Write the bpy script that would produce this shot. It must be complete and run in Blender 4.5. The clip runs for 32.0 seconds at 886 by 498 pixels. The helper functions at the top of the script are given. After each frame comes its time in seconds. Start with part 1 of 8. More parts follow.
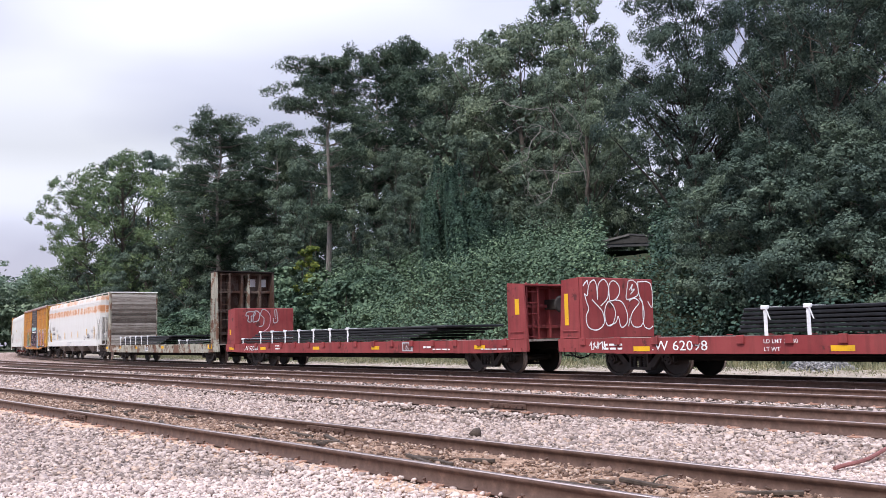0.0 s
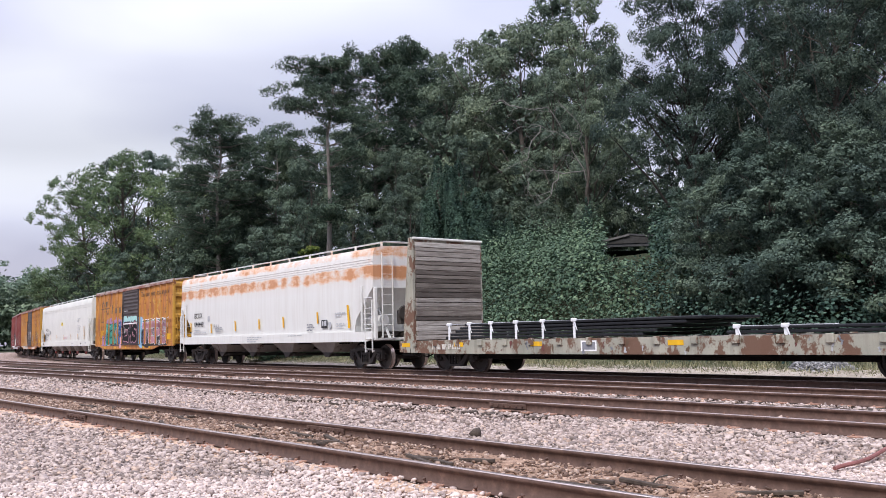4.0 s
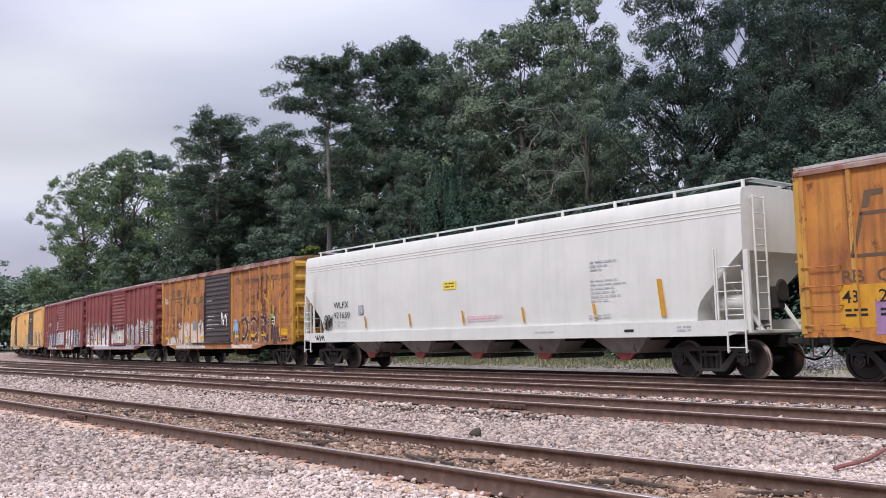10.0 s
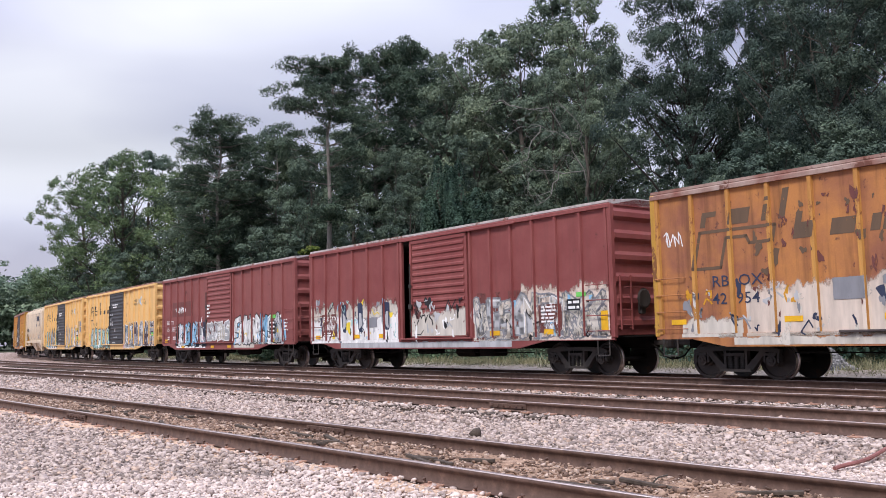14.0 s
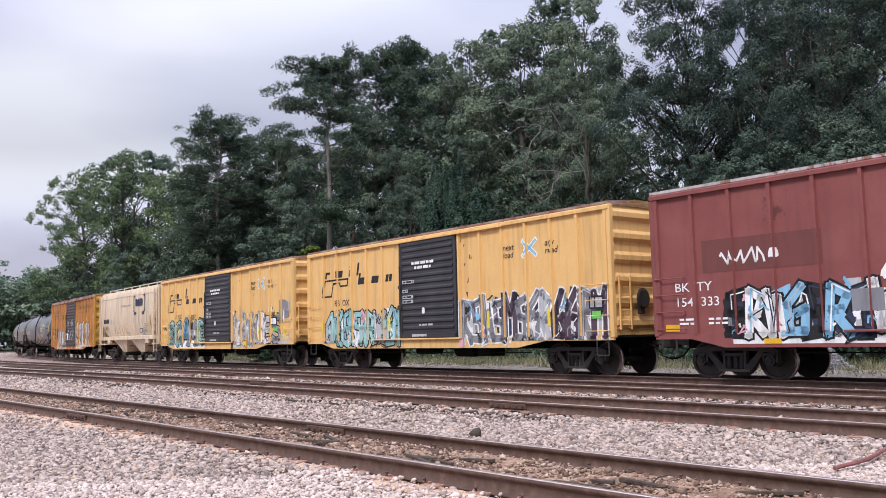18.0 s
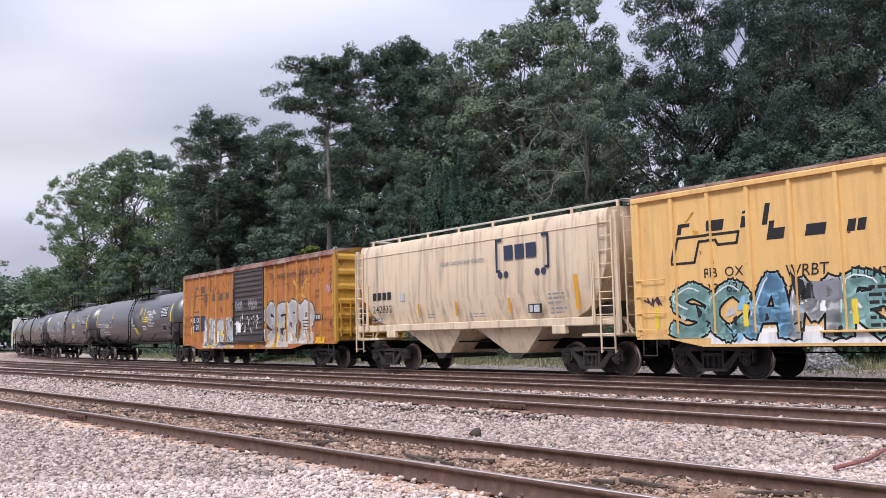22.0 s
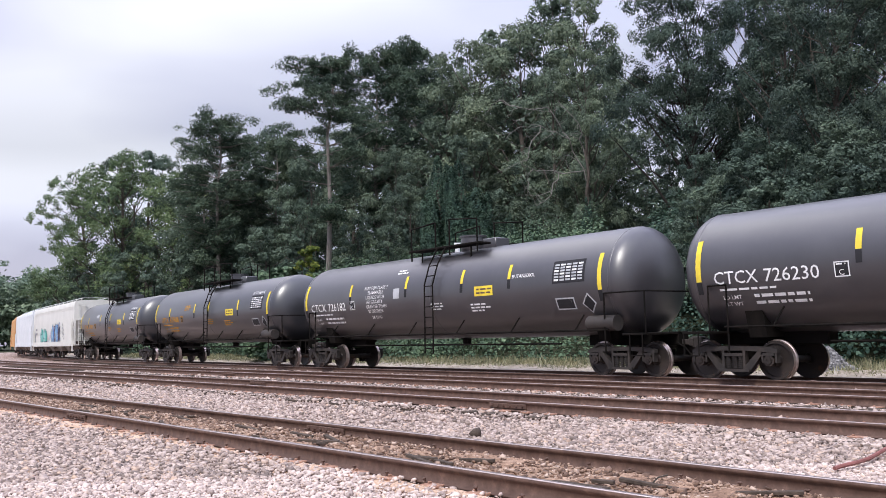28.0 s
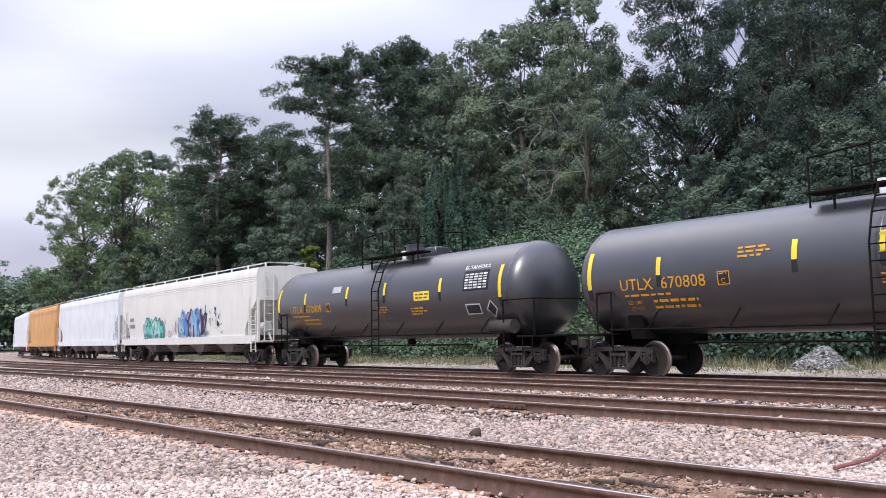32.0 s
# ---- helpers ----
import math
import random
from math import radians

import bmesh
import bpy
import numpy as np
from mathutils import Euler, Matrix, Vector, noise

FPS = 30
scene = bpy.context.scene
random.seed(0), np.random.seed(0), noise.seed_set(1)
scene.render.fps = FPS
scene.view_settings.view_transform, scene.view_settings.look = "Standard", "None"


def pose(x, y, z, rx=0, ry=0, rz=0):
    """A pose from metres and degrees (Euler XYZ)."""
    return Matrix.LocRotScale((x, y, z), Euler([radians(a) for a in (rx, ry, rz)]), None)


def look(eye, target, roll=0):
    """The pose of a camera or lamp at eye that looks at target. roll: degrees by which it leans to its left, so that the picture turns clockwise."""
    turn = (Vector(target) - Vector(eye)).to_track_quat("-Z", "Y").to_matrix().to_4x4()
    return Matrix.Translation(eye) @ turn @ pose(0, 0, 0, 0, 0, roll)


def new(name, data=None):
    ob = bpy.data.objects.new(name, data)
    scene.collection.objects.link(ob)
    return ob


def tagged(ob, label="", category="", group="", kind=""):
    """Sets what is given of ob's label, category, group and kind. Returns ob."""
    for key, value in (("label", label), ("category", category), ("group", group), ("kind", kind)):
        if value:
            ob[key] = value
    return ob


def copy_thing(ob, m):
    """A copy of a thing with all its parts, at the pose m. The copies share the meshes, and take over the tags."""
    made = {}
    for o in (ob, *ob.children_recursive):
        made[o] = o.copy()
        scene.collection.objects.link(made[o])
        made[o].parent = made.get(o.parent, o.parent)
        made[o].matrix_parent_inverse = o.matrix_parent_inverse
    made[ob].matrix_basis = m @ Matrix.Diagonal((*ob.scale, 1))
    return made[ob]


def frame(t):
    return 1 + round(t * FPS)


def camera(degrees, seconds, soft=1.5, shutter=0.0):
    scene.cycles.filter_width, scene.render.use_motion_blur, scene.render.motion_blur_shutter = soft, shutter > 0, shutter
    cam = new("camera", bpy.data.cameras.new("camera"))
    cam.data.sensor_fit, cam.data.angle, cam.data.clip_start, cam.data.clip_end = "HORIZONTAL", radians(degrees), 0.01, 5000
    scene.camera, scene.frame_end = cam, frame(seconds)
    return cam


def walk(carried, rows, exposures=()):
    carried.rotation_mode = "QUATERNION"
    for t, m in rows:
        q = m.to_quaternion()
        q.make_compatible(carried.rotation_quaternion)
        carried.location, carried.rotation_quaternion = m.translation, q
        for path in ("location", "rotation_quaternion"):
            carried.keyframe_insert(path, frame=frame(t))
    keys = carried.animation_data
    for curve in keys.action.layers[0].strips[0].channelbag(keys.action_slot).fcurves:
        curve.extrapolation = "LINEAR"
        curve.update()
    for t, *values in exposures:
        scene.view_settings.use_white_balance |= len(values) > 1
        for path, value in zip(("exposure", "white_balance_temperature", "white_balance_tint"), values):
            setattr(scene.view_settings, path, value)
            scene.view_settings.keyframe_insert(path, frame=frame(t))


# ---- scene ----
# One fixed camera at a trackside, low over the rails. World: x to the right, y away from the camera, z = 0 at rail top.
EYE = (0.0, 0.0, 1.16)
cam = camera(53.5, 32.0, soft=0.5, shutter=0.0)
HOLD = look(EYE, (0.0, 10.0, 1.16 + 10.0 * math.tan(radians(5.61))), -1.332)
walk(cam, [(0.0, HOLD), (32.0, HOLD)], exposures=[(0.0, 0.05), (3.0, -0.02), (6.0, -0.13), (9.0, -0.24), (12.0, -0.26), (14.0, -0.1), (19.0, -0.15), (25.0, -0.1), (28.0, -0.02), (32.0, 0.0)])

# ---- light: a bright overcast sky with one wide, weak sun ----
world = bpy.data.worlds.new("overcast_sky")
scene.world = world
world.use_nodes = True
wn, wl = world.node_tree.nodes, world.node_tree.links
wn.clear()
w_out = wn.new("ShaderNodeOutputWorld")
w_sky = wn.new("ShaderNodeTexSky")
w_sky.sky_type, w_sky.sun_disc = "NISHITA", False
w_sky.sun_elevation, w_sky.sun_rotation = radians(50), radians(-35)
w_sky.dust_density, w_sky.ozone_density = 3.0, 2.0
w_coord = wn.new("ShaderNodeTexCoord")
w_map = wn.new("ShaderNodeMapping")
w_map.inputs["Scale"].default_value = (1.0, 1.0, 2.2)
w_map.inputs["Location"].default_value = (0.10, 0.1, 0.02)
w_noise = wn.new("ShaderNodeTexNoise")
w_noise.inputs["Scale"].default_value = 1.9
w_noise.inputs["Detail"].default_value = 4.0
w_noise.inputs["Roughness"].default_value = 0.42
w_noise.inputs["Distortion"].default_value = 0.3
w_ramp = wn.new("ShaderNodeValToRGB")
w_ramp.color_ramp.elements[0].position = 0.42
w_ramp.color_ramp.elements[0].color = (0.49, 0.50, 0.71, 1)
w_ramp.color_ramp.elements[1].position = 0.68
w_ramp.color_ramp.elements[1].color = (1.05, 1.07, 1.17, 1)
w_mid = w_ramp.color_ramp.elements.new(0.5)
w_mid.color = (0.74, 0.76, 0.97, 1)
w_bg1 = wn.new("ShaderNodeBackground")
w_bg1.inputs["Strength"].default_value = 0.03
w_bg2 = wn.new("ShaderNodeBackground")
w_add = wn.new("ShaderNodeAddShader")
wl.new(w_coord.outputs["Generated"], w_map.inputs["Vector"])
wl.new(w_map.outputs["Vector"], w_noise.inputs["Vector"])
wl.new(w_noise.outputs["Fac"], w_ramp.inputs["Fac"])
w_sep = wn.new("ShaderNodeSeparateXYZ")
w_up = wn.new("ShaderNodeMapRange")  # an overcast sky is brighter overhead than at the horizon
w_up.inputs["From Min"].default_value, w_up.inputs["From Max"].default_value = 0.3, 1.0
w_up.inputs["To Min"].default_value, w_up.inputs["To Max"].default_value = 0.76, 2.6
w_mul = wn.new("ShaderNodeMath")
w_mul.operation = "MULTIPLY"
w_mul.inputs[1].default_value = 0.9
wl.new(w_coord.outputs["Generated"], w_sep.inputs[0])
wl.new(w_sep.outputs["Z"], w_up.inputs["Value"])
wl.new(w_up.outputs["Result"], w_mul.inputs[0])
wl.new(w_mul.outputs[0], w_bg2.inputs["Strength"])
# layers of cloud: a greyer one low over the wood, a brighter one above it
w_wob = wn.new("ShaderNodeMath")
w_wob.operation = "MULTIPLY_ADD"
w_wob.inputs[1].default_value = 0.14
w_lay = wn.new("ShaderNodeMath")
w_lay.operation = "ADD"
w_lay.inputs[1].default_value = -0.07
w_band = wn.new("ShaderNodeValToRGB")
for pos, v in ((0.16, 1.06), (0.20, 0.92), (0.235, 0.76), (0.285, 0.93), (0.335, 1.06)):
    w_band.color_ramp.elements.new(pos).color = (v * 0.985, v * 0.985, v + 0.012, 1)
w_band.color_ramp.elements[0].color = (1.10, 1.10, 1.13, 1)
w_band.color_ramp.elements[-1].color = (1.10, 1.11, 1.12, 1)
w_mixc = wn.new("ShaderNodeMix")
w_mixc.data_type, w_mixc.blend_type = "RGBA", "MULTIPLY"
w_mixc.inputs[0].default_value = 1.0
wl.new(w_noise.outputs["Fac"], w_wob.inputs[0])
wl.new(w_sep.outputs["Z"], w_wob.inputs[2])
wl.new(w_wob.outputs[0], w_lay.inputs[0])
wl.new(w_lay.outputs[0], w_band.inputs["Fac"])
wl.new(w_ramp.outputs["Color"], w_mixc.inputs[6])
wl.new(w_band.outputs["Color"], w_mixc.inputs[7])
wl.new(w_mixc.outputs[2], w_bg2.inputs["Color"])
wl.new(w_sky.outputs["Color"], w_bg1.inputs["Color"])
wl.new(w_bg1.outputs[0], w_add.inputs[0])
wl.new(w_bg2.outputs[0], w_add.inputs[1])
wl.new(w_add.outputs[0], w_out.inputs["Surface"])

sun_data = bpy.data.lights.new("sun", "SUN")
sun_data.energy, sun_data.angle, sun_data.color = 2.9, radians(13), (1.0, 0.955, 0.91)
sun = new("sun", sun_data)
sun.matrix_world = look((-16, -16, 44), (0, 20, 0))

# ---- materials ----
def mat_base(name, rough=0.7, metal=0.0, spec=0.22):
    m = bpy.data.materials.new(name)
    m.use_nodes = True
    n, l = m.node_tree.nodes, m.node_tree.links
    b = n["Principled BSDF"]
    b.inputs["Roughness"].default_value = rough
    b.inputs["Metallic"].default_value = metal
    b.inputs["Specular IOR Level"].default_value = spec
    return m, n, l, b


def ramp(n, stops):
    r = n.new("ShaderNodeValToRGB")
    e = r.color_ramp.elements
    e[0].position, e[0].color = stops[0][0], (*stops[0][1], 1)
    e[1].position, e[1].color = stops[-1][0], (*stops[-1][1], 1)
    for p, c in stops[1:-1]:
        x = e.new(p)
        x.color = (*c, 1)
    return r


def tex(n, l, kind, scale, detail=4.0, rough=0.55, stretch=(1, 1, 1), shift=(0, 0, 0)):
    """A noise, in the object's own metres, stretched if asked."""
    co = n.new("ShaderNodeTexCoord")
    mp = n.new("ShaderNodeMapping")
    mp.inputs["Scale"].default_value = stretch
    mp.inputs["Location"].default_value = shift
    l.new(co.outputs["Object"], mp.inputs["Vector"])
    t = n.new("ShaderNodeTexNoise" if kind == "noise" else "ShaderNodeTexVoronoi")
    t.inputs["Scale"].default_value = scale
    if kind == "noise":
        t.inputs["Detail"].default_value = detail
        t.inputs["Roughness"].default_value = rough
    l.new(mp.outputs["Vector"], t.inputs["Vector"])
    return t


def mixc(n, l, fac, a, b, mode="MIX"):
    m = n.new("ShaderNodeMix")
    m.data_type, m.blend_type = "RGBA", mode
    for sock, v in ((m.inputs[0], fac), (m.inputs[6], a), (m.inputs[7], b)):
        if isinstance(v, (int, float)):
            sock.default_value = v
        elif isinstance(v, tuple):
            sock.default_value = (*v, 1)
        else:
            l.new(v, sock)
    return m.outputs[2]


def bump(n, l, b, height, strength=0.3, dist=0.02):
    k = n.new("ShaderNodeBump")
    k.inputs["Strength"].default_value = strength
    k.inputs["Distance"].default_value = dist
    l.new(height, k.inputs["Height"])
    l.new(k.outputs["Normal"], b.inputs["Normal"])


def mat_plain(name, color, rough=0.6, metal=0.0, vary=0.25, scale=6.0, stretch=(1, 1, 1), bump_s=0.1):
    m, n, l, b = mat_base(name, rough, metal)
    t = tex(n, l, "noise", scale, 5.0, 0.6, stretch)
    dark = tuple(c * (1 - vary) for c in color)
    lite = tuple(min(1, c * (1 + vary)) for c in color)
    r = ramp(n, [(0.3, dark), (0.7, lite)])
    l.new(t.outputs["Fac"], r.inputs["Fac"])
    l.new(r.outputs["Color"], b.inputs["Base Color"])
    if bump_s:
        bump(n, l, b, t.outputs["Fac"], bump_s, 0.01)
    return m


def mat_island(name, stops, rough=0.8, grain=30.0, spec=0.3):
    """Colour by piece, with grain on it."""
    m, n, l, b = mat_base(name, rough, 0.0, spec)
    g = n.new("ShaderNodeNewGeometry")
    r = ramp(n, stops)
    l.new(g.outputs["Random Per Island"], r.inputs["Fac"])
    t = tex(n, l, "noise", grain, 3.0)
    k = ramp(n, [(0.25, (0.72, 0.72, 0.72)), (0.75, (1.15, 1.15, 1.15))])
    l.new(t.outputs["Fac"], k.inputs["Fac"])
    l.new(mixc(n, l, 1.0, r.outputs["Color"], k.outputs["Color"], "MULTIPLY"), b.inputs["Base Color"])
    return m


def mat_leaf(name, stops, patch=0.25):
    m, n, l, b = mat_base(name, 0.7, 0.0, 0.14)
    g = n.new("ShaderNodeNewGeometry")
    r = ramp(n, stops)
    l.new(g.outputs["Random Per Island"], r.inputs["Fac"])
    t = tex(n, l, "noise", patch, 2.0)
    k = ramp(n, [(0.3, (0.58, 0.64, 0.66)), (0.7, (1.34, 1.28, 1.08))])
    l.new(t.outputs["Fac"], k.inputs["Fac"])
    o = n.new("ShaderNodeObjectInfo")
    k2 = ramp(n, [(0.0, (0.78, 0.85, 0.86)), (1.0, (1.08, 1.08, 1.0))])
    l.new(o.outputs["Random"], k2.inputs["Fac"])
    c = mixc(n, l, 1.0, r.outputs["Color"], k.outputs["Color"], "MULTIPLY")
    l.new(mixc(n, l, 1.0, c, k2.outputs["Color"], "MULTIPLY"), b.inputs["Base Color"])
    tr = n.new("ShaderNodeBsdfTranslucent")
    l.new(c, tr.inputs["Color"])
    mx = n.new("ShaderNodeMixShader")
    mx.inputs["Fac"].default_value = 0.10
    l.new(b.outputs[0], mx.inputs[1])
    l.new(tr.outputs[0], mx.inputs[2])
    l.new(mx.outputs[0], n["Material Output"].inputs["Surface"])
    return m


M = {}
M["ballast"] = mat_island("fresh_ballast_stone", [(0.0, (0.27, 0.215, 0.195)), (0.15, (0.43, 0.345, 0.31)), (0.5, (0.60, 0.485, 0.435)), (0.9, (0.72, 0.61, 0.56)), (1.0, (0.62, 0.45, 0.34))], 0.85, 22.0)
M["old_ballast"] = mat_island("ballast_stone", [(0.0, (0.17, 0.135, 0.12)), (0.22, (0.31, 0.245, 0.215)), (0.5, (0.47, 0.375, 0.33)), (0.9, (0.60, 0.49, 0.44)), (1.0, (0.56, 0.40, 0.30))], 0.85, 22.0)
M["dark_ballast"] = mat_island("dirty_ballast", [(0.0, (0.09, 0.058, 0.045)), (0.35, (0.20, 0.128, 0.095)), (0.7, (0.36, 0.245, 0.18)), (1.0, (0.55, 0.42, 0.34))], 0.9, 25.0)
M["pile"] = mat_island("crushed_rock", [(0.0, (0.08, 0.08, 0.085)), (0.6, (0.24, 0.235, 0.24)), (1.0, (0.46, 0.45, 0.45))], 0.85, 22.0)


def mat_bed():
    m, n, l, b = mat_base("ballast_bed", 0.95, 0.0, 0.1)
    v = tex(n, l, "voronoi", 17.0)
    t = tex(n, l, "noise", 1.2, 6.0, 0.65)
    r = ramp(n, [(0.0, (0.62, 0.52, 0.48)), (0.4, (0.47, 0.38, 0.345)), (0.75, (0.22, 0.17, 0.145))])
    l.new(v.outputs["Distance"], r.inputs["Fac"])
    k = ramp(n, [(0.35, (0.75, 0.70, 0.66)), (0.65, (1.05, 1.0, 1.0))])
    l.new(t.outputs["Fac"], k.inputs["Fac"])
    l.new(mixc(n, l, 1.0, r.outputs["Color"], k.outputs["Color"], "MULTIPLY"), b.inputs["Base Color"])
    bump(n, l, b, v.outputs["Distance"], 0.8, -0.04)
    return m


M["bed"] = mat_bed()


def mat_soil(name, c1, c2, c3, scale=2.0, fine=40.0):
    m, n, l, b = mat_base(name, 0.95, 0.0, 0.1)
    t = tex(n, l, "noise", scale, 6.0, 0.65)
    u = tex(n, l, "noise", fine, 4.0, 0.7)
    r = ramp(n, [(0.3, c1), (0.5, c2), (0.7, c3)])
    l.new(t.outputs["Fac"], r.inputs["Fac"])
    k = ramp(n, [(0.3, (0.55, 0.55, 0.55)), (0.7, (1.3, 1.3, 1.3))])
    l.new(u.outputs["Fac"], k.inputs["Fac"])
    l.new(mixc(n, l, 1.0, r.outputs["Color"], k.outputs["Color"], "MULTIPLY"), b.inputs["Base Color"])
    bump(n, l, b, u.outputs["Fac"], 0.7, 0.03)
    return m


M["soil"] = mat_soil("woodland_soil", (0.035, 0.032, 0.022), (0.045, 0.052, 0.030), (0.040, 0.062, 0.032))
M["dirt"] = mat_soil("track_dirt", (0.20, 0.125, 0.088), (0.36, 0.235, 0.165), (0.52, 0.365, 0.27), 2.5, 30.0)
M["sand"] = mat_soil("rusty_sand", (0.50, 0.34, 0.24), (0.64, 0.45, 0.33), (0.70, 0.53, 0.42), 3.0, 45.0)
M["verge"] = mat_soil("pale_gravel_verge", (0.26, 0.215, 0.17), (0.40, 0.345, 0.285), (0.50, 0.44, 0.38), 2.0, 30.0)


def mat_rail():
    m, n, l, b = mat_base("rusty_rail", 0.68, 0.15, 0.4)
    t = tex(n, l, "noise", 9.0, 6.0, 0.65)
    r = ramp(n, [(0.3, (0.072, 0.040, 0.031)), (0.55, (0.124, 0.074, 0.056)), (0.75, (0.20, 0.122, 0.092))])
    l.new(t.outputs["Fac"], r.inputs["Fac"])
    l.new(r.outputs["Color"], b.inputs["Base Color"])
    bump(n, l, b, t.outputs["Fac"], 0.2, 0.004)
    return m


M["rail"] = mat_rail()
M["railhead"] = mat_plain("worn_rail_head", (0.56, 0.47, 0.44), 0.32, 0.9, 0.2, 12.0)
M["tie"] = mat_plain("creosoted_tie", (0.075, 0.058, 0.047), 0.9, 0.0, 0.45, 14.0, (1, 6, 1), 0.5)
M["plate"] = mat_plain("rusty_tie_plate", (0.40, 0.235, 0.17), 0.75, 0.3, 0.3, 20.0)
M["bark_dark"] = mat_plain("dark_oak_bark", (0.035, 0.030, 0.027), 0.9, 0.0, 0.4, 5.0, (2, 2, 0.4), 0.6)
M["bark"] = mat_plain("grey_brown_bark", (0.075, 0.064, 0.055), 0.9, 0.0, 0.45, 5.0, (2, 2, 0.4), 0.6)
M["bark_pine"] = mat_plain("pine_bark", (0.20, 0.18, 0.165), 0.9, 0.0, 0.4, 4.0, (2, 2, 0.5), 0.6)
M["dead"] = mat_plain("bleached_dead_branch", (0.20, 0.19, 0.175), 0.85, 0.0, 0.25, 6.0)
M["leaf_oak"] = mat_leaf("oak_foliage", [(0.0, (0.050, 0.073, 0.062)), (0.5, (0.084, 0.120, 0.102)), (1.0, (0.165, 0.212, 0.182))])
# the oak leaves at about three quarters: shade painted into the right-hand crowns
M["leaf_shade"] = mat_leaf("shaded_oak_foliage", [(0.0, (0.036, 0.054, 0.049)), (0.5, (0.062, 0.090, 0.080)), (1.0, (0.128, 0.165, 0.148))])
M["leaf_light"] = mat_leaf("light_green_foliage", [(0.0, (0.070, 0.108, 0.060)), (0.5, (0.120, 0.172, 0.098)), (1.0, (0.225, 0.285, 0.165))])
# lightened leaf green, with the haze of distance put into the colour
M["leaf_far"] = mat_leaf("hazed_far_foliage", [(0.0, (0.13, 0.18, 0.14)), (0.5, (0.19, 0.25, 0.20)), (1.0, (0.28, 0.34, 0.28))], 0.05)
M["leaf_pine"] = mat_leaf("pine_needles", [(0.0, (0.040, 0.062, 0.050)), (0.5, (0.070, 0.104, 0.083)), (1.0, (0.140, 0.180, 0.140))])
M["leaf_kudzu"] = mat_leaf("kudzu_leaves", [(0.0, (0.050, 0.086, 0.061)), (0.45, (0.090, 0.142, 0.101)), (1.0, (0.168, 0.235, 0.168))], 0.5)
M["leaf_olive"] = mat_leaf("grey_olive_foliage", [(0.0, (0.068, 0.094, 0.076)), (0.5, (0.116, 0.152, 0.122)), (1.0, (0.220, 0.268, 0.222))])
M["leaf_vine"] = mat_leaf("ivy_and_shaded_vine_leaves", [(0.0, (0.022, 0.042, 0.034)), (0.5, (0.044, 0.080, 0.066)), (1.0, (0.100, 0.158, 0.132))], 0.6)
M["leaf_yellow"] = mat_leaf("yellowing_leaves", [(0.0, (0.090, 0.125, 0.030)), (0.6, (0.160, 0.190, 0.045)), (1.0, (0.300, 0.300, 0.080))], 0.8)
M["grass"] = mat_leaf("dry_grass", [(0.0, (0.10, 0.11, 0.06)), (0.5, (0.25, 0.235, 0.155)), (1.0, (0.44, 0.39, 0.29))], 1.0)


